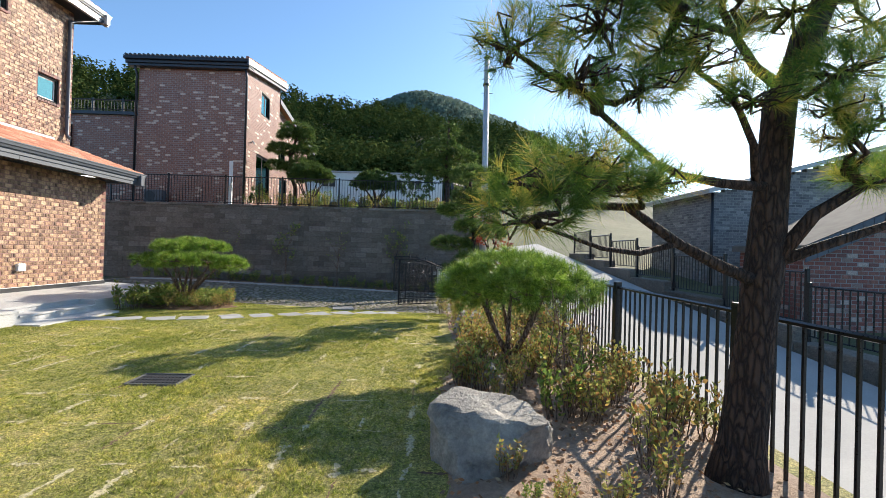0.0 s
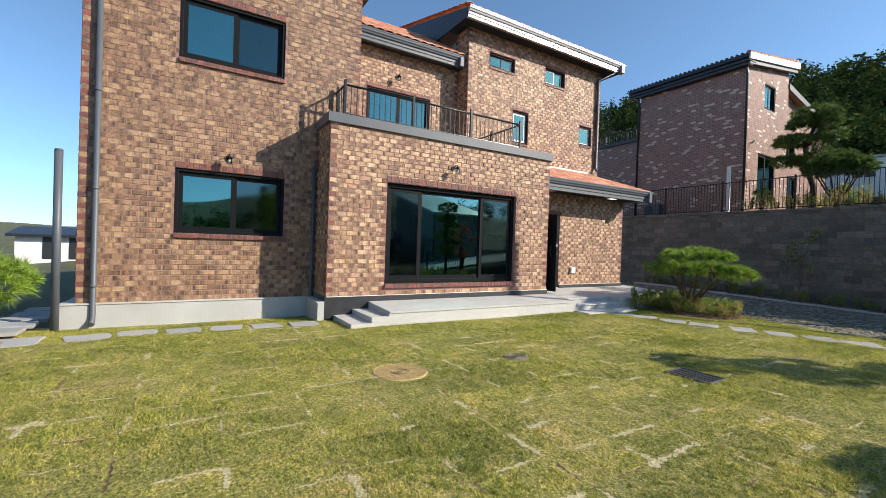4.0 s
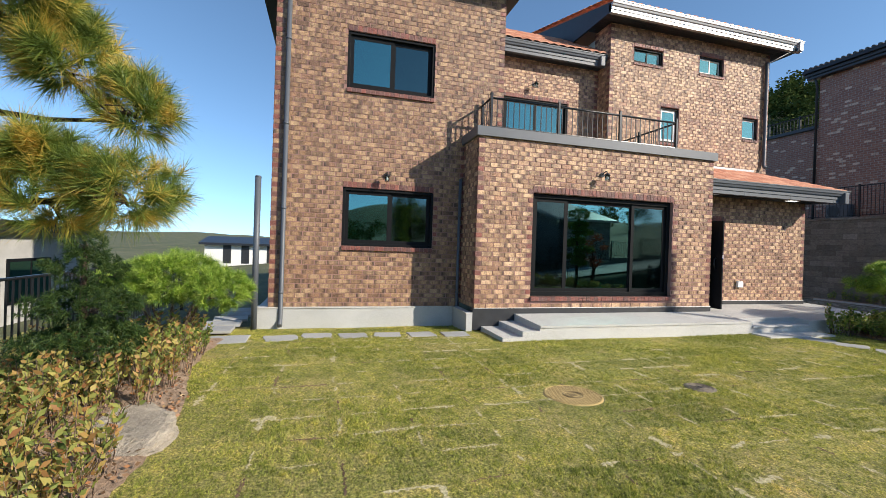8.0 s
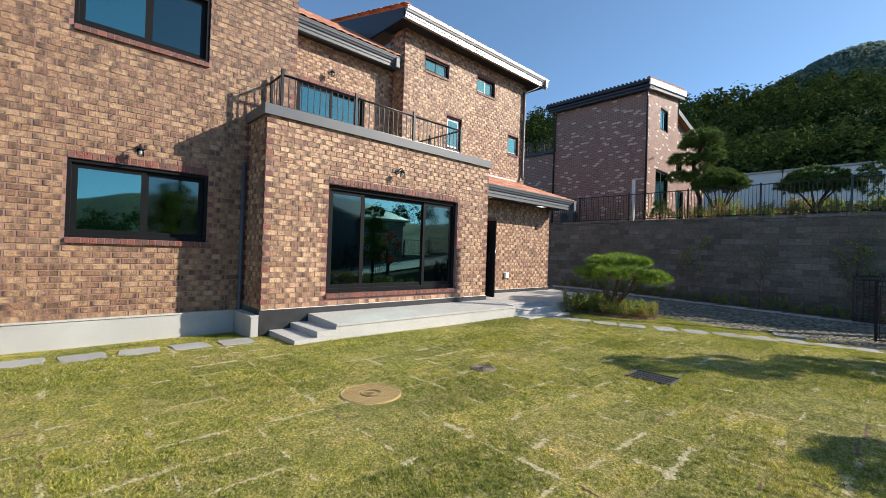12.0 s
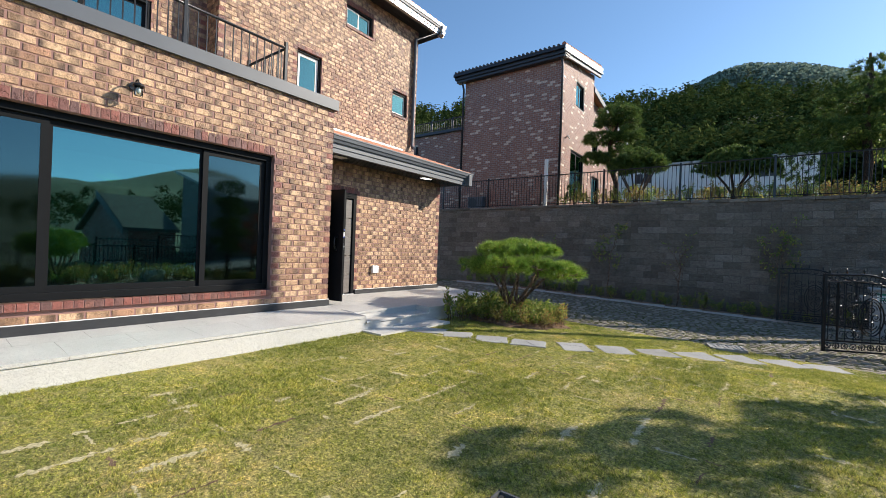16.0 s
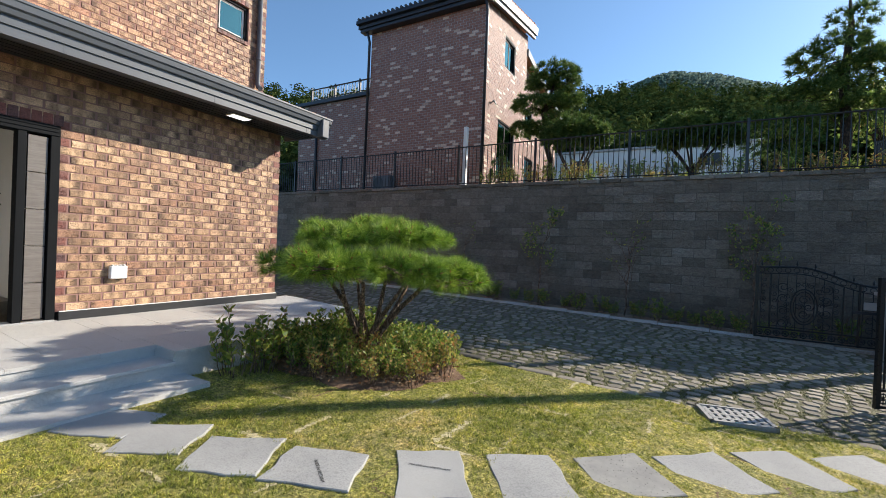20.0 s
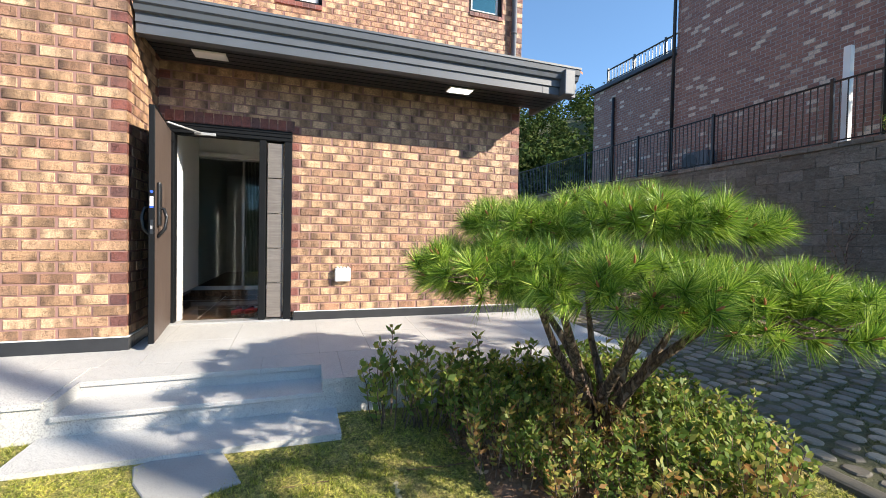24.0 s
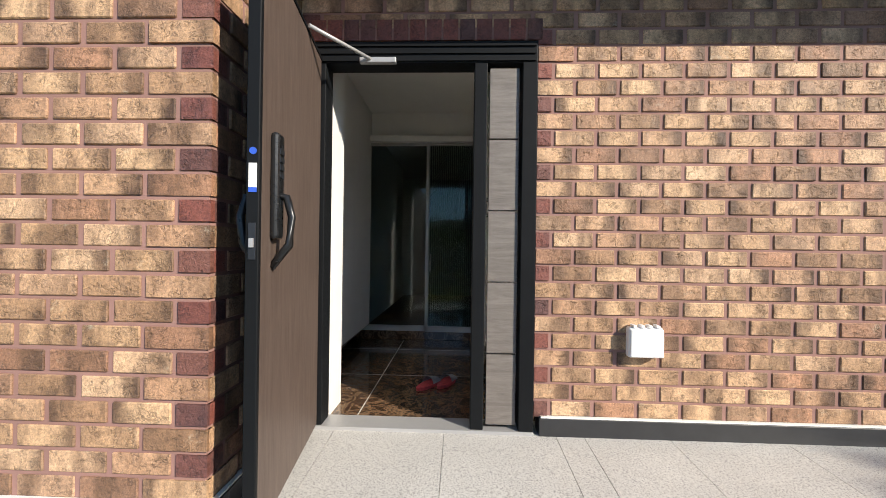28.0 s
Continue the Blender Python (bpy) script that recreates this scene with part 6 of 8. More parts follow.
tagged(part("dry_turf_edges", soup("dry_turf_edges", SEAM_QUADS, 4, M_STRAW), None), "pale dry edges between the laid turves", "dry turf", kind="stuff")
tagged(part("turf_grooves", soup("turf_grooves", GROOVES, 4, M_SOIL_DARK), None), "dark open grooves between the laid turves", "soil", kind="stuff")

# ---------------------------------------------------------------- brick sills and heads
def soldier(name, axis_y0, axis_y1, plane, z0, z1, out, label, top_slope=0.0):
    """A row of dark red bricks on end, along y."""
    row = thing(name, label, "brickwork", kind="structure")
    n = max(1, round((axis_y1 - axis_y0) / 0.092))
    w = (axis_y1 - axis_y0) / n
    me = mesh_of("brick", box(-0.05, 0.004, 0, out, w - 0.006, z1 - z0, 0.003), M_REDBRICK)
    for i in range(n):
        ob = new("brick", me)
        ob.parent = row
        ob.location = (plane, axis_y0 + i * w, z0)
    part("mortar_bed", box(plane - 0.05, axis_y0, z0 + 0.002, plane + out - 0.006, axis_y1, z1 - 0.003), M_MORTAR, row)


soldier("window_head", 2.78, 6.24, FB, 2.735, 2.86, 0.012, "row of dark red bricks on end over the glass door")
soldier("window_sill", 2.78, 6.24, FB, 0.56, 0.645, 0.055, "row of dark red sill bricks under the glass door")
for a, b, c, d in ((-0.89, 0.96, 1.54, 2.70), (-0.88, 0.90, 4.66, 5.79)):
    soldier("window_head", a, b, FA, d + 0.004, d + 0.115, 0.012, "row of dark red bricks on end over the window")
    soldier("window_sill", a, b, FA, c - 0.085, c - 0.004, 0.05, "row of dark red sill bricks under the window")
for a, b, c, d in SM:
    soldier("window_head", a, b, FC, d + 0.004, d + 0.10, 0.012, "row of dark red bricks over the small window")
    soldier("window_sill", a, b, FC, c - 0.075, c - 0.004, 0.03, "row of dark red sill bricks under the small window")
soldier("window_head", 3.46, 5.57, FE, 5.884, 5.99, 0.012, "row of dark red bricks over the balcony door")
soldier("door_head", 7.38, 8.66, FD, 2.485, 2.60, 0.012, "row of dark red bricks on end over the entrance")


# ---------------------------------------------------------------- wall lamps
def wall_lamp(x, y, z):
    t = thing("wall_lamp", "black swan-neck wall lamp with a glass jar shade", "lamp", (x, y, z), group="wall lamps")
    part("back_plate", tube([(0, 0, 0), (0.02, 0, 0)], 0.05, 16), M_BLACK, t)
    pts = [(0.02, 0, 0), (0.07, 0, 0.03), (0.12, 0, 0.055), (0.165, 0, 0.045), (0.18, 0, 0.0)]
    part("arm", tube(pts, 0.010, 8), M_BLACK, t)
    part("cap", tube([(0.18, 0, 0.01), (0.18, 0, -0.015), (0.18, 0, -0.04)], [0.02, 0.055, 0.062], 16), M_BLACK, t)
    g = part("glass_jar", tube([(0.18, 0, -0.04), (0.18, 0, -0.13), (0.18, 0, -0.145)], [0.046, 0.046, 0.03], 16), M_CLEAR, t, "clear glass jar")
    for a in range(4):
        c, s = math.cos(a * 1.5708 + 0.4) * 0.05, math.sin(a * 1.5708 + 0.4) * 0.05
        part("cage_wire", tube([(0.18 + c, s, -0.04), (0.18 + c, s, -0.15)], 0.003, 5), M_BLACK, t)
    part("bulb", tube([(0.18, 0, -0.04), (0.18, 0, -0.07), (0.18, 0, -0.10), (0.18, 0, -0.12)], [0.012, 0.022, 0.024, 0.008], 10), M_PLASTIC, t)


wall_lamp(FB + 0.008, 4.36, 3.20)
wall_lamp(FA + 0.008, -0.05, 2.98)
wall_lamp(FE + 0.008, 4.40, 6.30)


# ---------------------------------------------------------------- down-pipes
def downpipe(x, y, z0, z1, label, r=0.042, mat=None, top=None):
    mat = mat or M_GREYMETAL
    t = thing("downpipe", label, "pipe", (x, y, 0), group="down-pipes")
    pts = [(0, 0, z1), (0, 0, z0 + 0.12), (0.03, 0, z0 + 0.05), (0.10, 0, z0)]
    if top:
        pts = [(top[0] - x, top[1] - y, top[2])] + pts
    part("pipe", tube(pts, r, 10), mat, t)
    z = z0 + 0.6
    while z < z1:
        part("bracket", tube([(0, 0, z), (0, 0, z + 0.035)], r + 0.008, 10), mat, t)
        z += 1.6


downpipe(FA + 0.06, -1.97, 0.0, 7.1, "grey metal down-pipe on the brick wall", 0.045)
downpipe(FA + 0.06, 1.52, 0.02, 3.02, "short dark down-pipe in the brick corner", 0.032, M_GREYMETAL)
downpipe(FC + 0.07, 12.36, 4.45, 7.85, "grey metal down-pipe on the tower", 0.05, None, (-10.42, 13.0, 8.2))
t = thing("flue_pipe", "tall grey steel tube beside the house corner", "pipe", (-8.98, -2.42, -0.1))
part("tube", tube([(0, 0, 0), (0, 0, 2.85)], 0.055, 14), M_GREYMETAL, t)
part("cap", tube([(0, 0, 2.85), (0, 0, 2.88)], [0.058, 0.05], 14), M_GREYMETAL, t)

# ---------------------------------------------------------------- balcony railing
rail = thing("railing", "black metal balcony railing with thin balusters", "railing")
RX, RZ0, RZ1 = -8.50, 3.93, 4.62
for a, b in (((RX, 1.95), (RX, 6.54)), ((RX, 6.54), (-10.9, 6.54)), ((RX, 1.95), (FA, 1.95))):
    n = max(2, round(math.dist(a, b) / 0.125))
    part("top_rail", tube([(*a, RZ1), (*b, RZ1)], 0.022, 8), M_BLACK, rail)
    part("bottom_rail", tube([(*a, RZ0 + 0.12), (*b, RZ0 + 0.12)], 0.014, 6), M_BLACK, rail)
    for i in range(1, n):
        x, y = a[0] + (b[0] - a[0]) * i / n, a[1] + (b[1] - a[1]) * i / n
        part("baluster", box(x - 0.007, y - 0.007, RZ0 + 0.12, x + 0.007, y + 0.007, RZ1), M_BLACK, rail)
for x, y in ((RX, 1.95), (RX, 3.48), (RX, 5.01), (RX, 6.54), (FA + 0.1, 1.95), (-9.7, 6.54)):
    part("post", box(x - 0.025, y - 0.025, RZ0, x + 0.025, y + 0.025, RZ1 + 0.10, 0.004), M_BLACK, rail)


# ---------------------------------------------------------------- entrance
# vestibule
setting("vestibule_floor", box(-11.4, 6.98, 0.25, FD - 0.02, 9.2, 0.335), M_MARBLE, "polished dark brown marble floor tiles", "floor")
for x in (-10.05, -10.9):
    setting("floor_joint", box(x - 0.003, 7.05, 0.334, x + 0.003, 9.2, 0.3365), M_CONCRETE, "pale grout line", "joint")
for y in (7.62,):
    setting("floor_joint", box(-11.3, y - 0.003, 0.334, FD - 0.03, y + 0.003, 0.3365), M_CONCRETE, "pale grout line", "joint")
setting("vestibule_wall_south", box(-11.6, 6.88, 0.3, FD - 0.22, 6.98, 2.85), M_WHITE, "plain white wall inside the entrance", "wall")
setting("vestibule_jamb", box(FD - 0.42, 6.98, 0.335, FD - 0.12, 7.455, 2.85), M_WHITE, "white jamb inside the entrance", "wall")
setting("vestibule_wall_north", box(-11.28, 8.86, 0.3, FD - 0.22, 9.3, 2.85), M_WHITE, "plain white wall inside the entrance", "wall")
setting("vestibule_ceiling", box(-11.6, 6.88, 2.85, FD - 0.22, 9.3, 2.95), M_WHITE, "white ceiling inside the entrance", "ceiling")
wall_in = bmesh.new()
for a, b, c, d in cells(6.98, 9.2, 0.335, 2.85, [(7.03, 8.95, 0.335, 2.55)]):
    add_box(wall_in, -11.5, a, c, -11.4, b, d)
setting("vestibule_wall_back", wall_in, M_WHITE, "white wall round the inner sliding door", "wall")
setting("hall_floor", box(-15, 6.9, 0.30, -11.5, 9.4, 0.43), M_DOOR, "dark timber hall floor", "floor")
setting("hall_step", box(-11.5, 6.98, 0.335, -11.37, 9.2, 0.43, 0.004), M_MARBLE, "dark marble step edge", "step")
setting("hall_back", box(-15.1, 6.9, 0.43, -15, 9.4, 2.7), M_WHITE, "plain wall at the end of the hall", "wall")
setting("hall_south", box(-15, 6.8, 0.43, -11.5, 6.9, 2.7), M_WHITE, "plain hall wall", "wall")
setting("hall_north", box(-15, 9.4, 0.43, -11.5, 9.5, 2.7), M_WHITE, "plain hall wall", "wall")
setting("hall_ceiling", box(-15, 6.8, 2.7, -11.5, 9.5, 2.8), M_WHITE, "plain hall ceiling", "ceiling")
inner = thing("sliding_door", "inner sliding glass door with white frame and fluted panes", "door")
for n, q in (("frame_head", (-11.42, 6.99, 2.51, -11.29, 8.95, 2.575)), ("frame_jamb", (-11.42, 6.99, 0.43, -11.29, 7.045, 2.51)), ("frame_jamb", (-11.42, 8.88, 0.43, -11.33, 8.95, 2.51))):
    part(n, box(*q, 0.004), M_WHITE, inner)
for a, b, x in ((7.045, 7.87, -11.40), (7.85, 8.42, -11.37), (8.40, 8.88, -11.40)):
    lf = part("leaf_frame", box(x, a, 2.48, x + 0.03, b, 2.51), M_LIGHTMETAL, inner)
    for q in ((a, a + 0.03, 0.43, 2.48), (b - 0.03, b, 0.43, 2.48), (a, b, 0.43, 0.49)):
        part("stile", box(x, q[0], q[2], x + 0.03, q[1], q[3]), M_LIGHTMETAL, lf)
    part("pane", box(x + 0.011, a + 0.022, 0.49, x + 0.019, b - 0.022, 2.48), M_CLEAR, lf)
flutes = bmesh.new()
for i in range(26):
    y = 7.875 + i * 0.021
    add_tube(flutes, [(-11.345, y, 0.5), (-11.345, y, 2.47)], 0.008, 6)
part("fluted_glass", flutes, M_CLEAR, inner)
part("handle", tube([(-11.33, 7.90, 1.10), (-11.30, 7.90, 1.10), (-11.30, 7.90, 1.28), (-11.33, 7.90, 1.28)], 0.008, 6), M_LIGHTMETAL, inner)

M_BLUE = plain("blue_ink", (0.03, 0.10, 0.55), 0.5, 0, 0.05, 5, 0)
# frame, side light and open leaf
fr = thing("door_frame", "black metal entrance door frame with timber side panel", "door frame", kind="structure")
for n, q in (("head", (FD - 0.12, 7.38, 2.36, FD + 0.012, 8.63, 2.48)), ("hinge_jamb", (FD - 0.12, 7.38, 0.34, FD + 0.012, 7.47, 2.36)), ("mid_post", (FD - 0.12, 8.29, 0.34, FD + 0.012, 8.36, 2.36)), ("outer_jamb", (FD - 0.12, 8.55, 0.34, FD + 0.02, 8.63, 2.36))):
    part(n, box(*q, 0.004), M_FRAME, fr)
for z in (2.375, 2.415, 2.455):
    part("head_rib", box(FD + 0.012, 7.39, z - 0.006, FD + 0.022, 8.62, z + 0.006), M_FRAME, fr)
part("threshold", box(FD - 0.14, 7.38, 0.332, FD + 0.03, 8.63, 0.362, 0.003), M_LIGHTMETAL, fr, "brushed steel threshold")
for i in range(5):
    z = 0.385 + i * 0.392
    part("side_panel", box(FD - 0.05, 8.375, z, FD - 0.008, 8.535, z + 0.384, 0.002), M_SIDEPANEL, fr, "grey-brown wood-grain panel")
leaf = thing("entrance_door", "dark walnut entrance door standing wide open", "door", (FD + 0.03, 7.415, 0.37), 7)
LW, LH, LT = 0.92, 2.0, 0.034          # the leaf runs along +x from its hinges
part("slab", box(0, 0, 0, LW, LT, LH, 0.004), M_DOOR, leaf)
part("edge_trim", box(LW, -0.006, 0, LW + 0.025, LT + 0.003, LH, 0.004), M_FRAME, leaf)
part("outer_face", box(0.0, -0.006, 0.0, LW, 0, LH), M_FRAME, leaf)
part("top_trim", box(0, -0.004, LH, LW + 0.02, LT + 0.004, LH + 0.012), M_FRAME, leaf)
part("lock_plate", box(LW + 0.024, 0.004, 0.93, LW + 0.029, 0.028, 1.05, 0.001), M_DARKMETAL, leaf, "dark steel lock plate")
part("latch_bolt", box(LW + 0.026, 0.009, 0.97, LW + 0.036, 0.023, 1.0), M_LIGHTMETAL, leaf)
part("sticker", box(LW + 0.0255, 0.003, 1.165, LW + 0.0275, 0.029, 1.245), M_PLASTIC, leaf, "white paper sticker")
part("sticker_band", box(LW + 0.0260, 0.003, 1.150, LW + 0.0278, 0.029, 1.166), M_BLUE, leaf, "blue band of the sticker")
part("seal_dot", tube([(LW + 0.025, 0.016, 1.285), (LW + 0.0275, 0.016, 1.285)], 0.012, 14), M_BLUE, leaf, "round blue sticker")
lk = part("smart_lock", box(LW - 0.16, LT, 1.00, LW - 0.085, LT + 0.03, 1.38, 0.012), M_BLACK, leaf, "black digital lock body")
for i in range(4):
    part("key", box(LW - 0.145, LT + 0.03, 1.22 + 0.028 * i, LW - 0.10, LT + 0.033, 1.238 + 0.028 * i), M_DARKMETAL, lk)
for side, y in ((1, LT), (-1, -0.006)):
    part("pull_handle", tube([(LW - 0.12, y, 1.16), (LW - 0.12, y + side * 0.05, 1.15), (LW - 0.115, y + side * 0.07, 1.08), (LW - 0.12, y + side * 0.06, 0.98), (LW - 0.12, y, 0.90)], 0.015, 8), M_BLACK, leaf)
closer = thing("door_closer", "steel door closer arm above the entrance", "door closer")
part("arm", tube([(FD + 0.36, 7.50, 2.385), (FD + 0.03, 7.72, 2.375)], 0.010, 8), M_LIGHTMETAL, closer)
part("body", box(FD + 0.0, 7.66, 2.355, FD + 0.035, 7.86, 2.385, 0.004), M_LIGHTMETAL, closer)


cb = thing("shoe_cabinet", "tall white shoe cabinet raised on end panels inside the entrance", "cabinet", (0, 0, 0.335))
part("body", box(-11.15, 8.475, 0.19, -9.72, 8.85, 2.40), M_WHITE, cb)
for x in (-11.15, -9.745):
    part("end_panel", box(x, 8.475, 0, x + 0.025, 8.85, 0.19), M_WHITE, cb)
for i, (a, b, hx) in enumerate(((-11.14, -10.68, -10.76), (-10.675, -10.235, -10.33), (-10.23, -9.73, -10.14))):
    d = part("door", box(a, 8.455, 0.20, b, 8.474, 2.39, 0.002), M_WHITE, cb)
    part("handle", tube([(hx, 8.455, 1.29), (hx, 8.425, 1.29), (hx, 8.425, 1.42), (hx, 8.455, 1.42)], 0.007, 6), M_BLACK, d, "slim black pull handle")


def slipper(x, y, turn):
    t = thing("slipper", "red patterned indoor slipper with a grey strap", "slipper", (x, y, 0.3375), turn, group="slippers at the entrance")
    bm = bmesh.new()
    bot, top = [], []
    for i in range(18):
        a = i / 18 * 2 * math.pi
        u = math.cos(a) * 0.135
        w = math.sin(a) * (0.048 - 0.010 * math.cos(a + 0.6) * -1)
        bot.append(bm.verts.new((u, w, 0)))
        top.append(bm.verts.new((u * 1.02, w * 1.04, 0.022)))
    for i in range(18):
        bm.faces.new((bot[i], bot[(i + 1) % 18], top[(i + 1) % 18], top[i]))
    bm.faces.new(top)
    bm.faces.new(bot[::-1])
    part("sole", bm, M_SLIPPER, t)
    bm = bmesh.new()
    rows = []
    for i in range(6):
        u = 0.0 + 0.022 * i
        rows.append([bm.verts.new((u, math.cos(k) * 0.05, 0.018 + math.sin(k) * (0.055 - 0.006 * i))) for k in [math.pi * j / 8 for j in range(9)]])
    for a, b in zip(rows, rows[1:]):
        for j in range(8):
            bm.faces.new((a[j], a[j + 1], b[j + 1], b[j])).smooth = True
    part("strap", bm, M_STRAP, t, "grey woven strap")


M_SLIPPER = plain("red_woven_fabric", (0.42, 0.05, 0.06), 0.8, 0, 0.4, 60, 0.2, 200)
M_STRAP = plain("grey_woven_fabric", (0.25, 0.27, 0.31), 0.8, 0, 0.3, 40, 0.2, 200)
slipper(-9.80, 8.00, 150)
slipper(-9.86, 8.13, 158)
slipper(-10.1, 8.60, 175)

# soffit lamps
for y in (7.86, 10.52):
    t = thing("soffit_lamp", "slim rectangular soffit lamp with pale diffuser", "lamp", (-8.70, y, 3.095), group="soffit lamps")
    part("housing", box(-0.09, -0.15, -0.012, 0.09, 0.15, 0.0, 0.003), M_WHITE, t)
    part("diffuser", box(-0.078, -0.138, -0.016, 0.078, 0.138, -0.011), M_LED if y > 9 else M_PLASTIC, t)

t = thing("outdoor_socket", "white weatherproof socket box on the brick wall", "socket", (FD + 0.008, 9.205, 0.87))
part("body", box(0, -0.09, -0.085, 0.055, 0.09, 0.075, 0.012), M_PLASTIC, t)
part("lid", box(0.055, -0.086, -0.08, 0.07, 0.086, 0.07, 0.008), M_PLASTIC, t)
for i in range(4):
    part("hinge", box(0.01, -0.07 + 0.04 * i, 0.073, 0.06, -0.05 + 0.04 * i, 0.088, 0.003), M_PLASTIC, t)

# living room, seen through the glass
t = thing("pendant_lamp", "thin yellow curved pendant lamp in the living room", "lamp", (-10.6, 4.75, 2.35))
M_YELLOW = emit_mat("yellow_lamp_wire", (1.0, 0.62, 0.06), 2.0)
part("tube", tube([(0, -0.16, 0.02), (0, -0.06, -0.03), (0, 0.05, -0.06), (0, 0.17, -0.02), (0, 0.05, 0.02), (0, -0.02, 0.05)], 0.012, 8), M_YELLOW, t)
part("cord", tube([(0, 0, 0.03), (0, 0, 0.84)], 0.003, 5), M_BLACK, t)
for y, x in ((2.6, -10.2), (6.2, -10.2)):
    t = thing("ceiling_lamp", "slim lit ceiling panel inside", "lamp", (x, y, 3.19))
    part("panel", box(-0.4, -0.1, -0.02, 0.4, 0.1, 0.0, 0.004), M_LED_DIM, t)
t = thing("ceiling_lamp", "slim lit ceiling panel inside", "lamp", (-10.2, 0.0, 3.19))
part("panel", box(-0.3, -0.2, -0.02, 0.3, 0.2, 0.0, 0.004), M_LED_DIM, t)
t = thing("kitchen_tap", "steel kitchen tap inside", "tap", (-12.4, 4.5, 1.4))
part("spout", tube([(0, 0, 0), (0, 0, 0.25), (0.05, 0, 0.3), (0.12, 0, 0.28), (0.13, 0, 0.2)], 0.012, 8), M_LIGHTMETAL, t)
t = thing("kitchen_counter", "pale kitchen counter inside", "counter", (-12.5, 4.6, 0.5))
part("body", box(-0.3, -1.2, 0, 0.3, 1.2, 0.86), M_WHITE, t)
part("worktop", box(-0.33, -1.23, 0.86, 0.33, 1.23, 0.90, 0.006), M_GRANITE, t)

# porch slabs
porch = bpy.data.objects["porch"]
fall = math.degrees(math.atan(0.045))
for x0, x1 in ((FD, -8.37), (-8.37, -7.75), (-7.75, -7.11)):
    cuts = sorted({2.45, 7.30, 8.90, 11.9, *(2.45 + (0.3 if x0 < -8 else 0.0) + 0.6 * i for i in range(16))})
    for y, y1 in zip(cuts, cuts[1:]):
        xe = -7.44 if x1 > -7.5 and 7.29 < (y + y1) / 2 < 8.91 else x1
        xs = max(x0, FB + 0.035) if y1 < BAY1 + 0.1 else x0
        if xe - xs > 0.08 and y1 - y > 0.05:
            sl = part("slab", box(-(xe - xs) / 2 + 0.0015, 0.0015, -0.03, (xe - xs) / 2 - 0.0015, y1 - y - 0.0015, 0.006), M_GRANITE, porch)
            xm = (xs + xe) / 2
            sl.matrix_basis = pose(xm, y, porch_z(xm), 0, fall, 0)
setting("step_edge", box(-7.15, 7.29, 0.135, -7.10, 8.91, 0.168, 0.005), M_GRANITE, "granite edge stone of the step", "edge")


# ---------------------------------------------------------------- stepping stones, covers, drains
def stone(x, y, w, d, turn, k):
    rnd = random.Random(k)
    bm = bmesh.new()
    ring = []
    for i in range(12):
        a = (i + 0.5) / 12 * 2 * math.pi
        c, s = math.cos(a), math.sin(a)
        m = max(abs(c), abs(s))
        f = 0.5 / m * (0.93 + rnd.uniform(-0.07, 0.07)) if rnd.random() < 0.9 else 0.45 / m
        ring.append((c * f * w, s * f * d))
    lo = [bm.verts.new((*p, -0.04)) for p in ring]
    hi = [bm.verts.new((*p, 0.004)) for p in ring]
    up = [bm.verts.new((p[0] * 0.975, p[1] * 0.975, 0.009)) for p in ring]
    for a, b in ((lo, hi), (hi, up)):
        for i in range(12):
            bm.faces.new((a[i], a[(i + 1) % 12], b[(i + 1) % 12], b[i]))
    bm.faces.new(up)
    bm.faces.new(lo[::-1])
    ob = part("stepping_stone", bm, M_PITTED if k == 13 else M_GRANITE_DARK)
    ob.matrix_basis = pose(x, y, lawn_height(x, y) + 0.004, 0, 0, turn)
    tagged(ob, "flat grey basalt stepping stone set in the lawn", "stepping stone", "stepping stones")
    return ob


stones = [stone(*q, i) for i, q in enumerate(STONES)]
M_INK = plain("black_stencil_paint", (0.03, 0.03, 0.03), 0.8, 0, 0.2, 40, 0)


def writing(text, size, m, parent):
    c = bpy.data.curves.new("lettering", "FONT")
    c.body, c.size, c.align_x, c.extrude = text, size, "CENTER", 0.0004
    ob = new("lettering", c)
    dep = bpy.context.evaluated_depsgraph_get()
    me = bpy.data.meshes.new_from_object(ob.evaluated_get(dep))
    bpy.data.objects.remove(ob)
    me.materials.append(M_INK)
    ob = new("lettering", me)
    ob.parent = parent
    ob.matrix_basis = m
    tagged(ob, "black stencilled lettering")


writing("MADE IN VIETNAM", 0.031, pose(-0.01, 0.04, 0.0105, 0, 0, 17 - STONES[11][4]), stones[11])
writing("MADE IN VIETNAM", 0.031, pose(0.02, -0.06, 0.0105, 0, 0, -35 - STONES[10][4]), stones[10])
M_MANHOLE = plain("yellow_cast_cover", (0.52, 0.37, 0.145), 0.7, 0, 0.16, 9, 0.25)
M_MANHOLE_DARK = plain("worn_yellow_cast", (0.21, 0.15, 0.075), 0.8, 0, 0.2, 12, 0.2)
t = thing("manhole_cover", "round ochre manhole cover with a studded pattern, flush with the lawn", "manhole cover", (-4.58, 1.46, -0.022))
part("rim", tube([(0, 0, -0.05), (0, 0, 0.020), (0, 0, 0.022)], [0.335, 0.335, 0.322], 48), M_BASE, t, "dark iron frame ring")
part("lid", tube([(0, 0, 0.0), (0, 0, 0.024), (0, 0, 0.027)], [0.318, 0.318, 0.312], 48), M_MANHOLE, t)
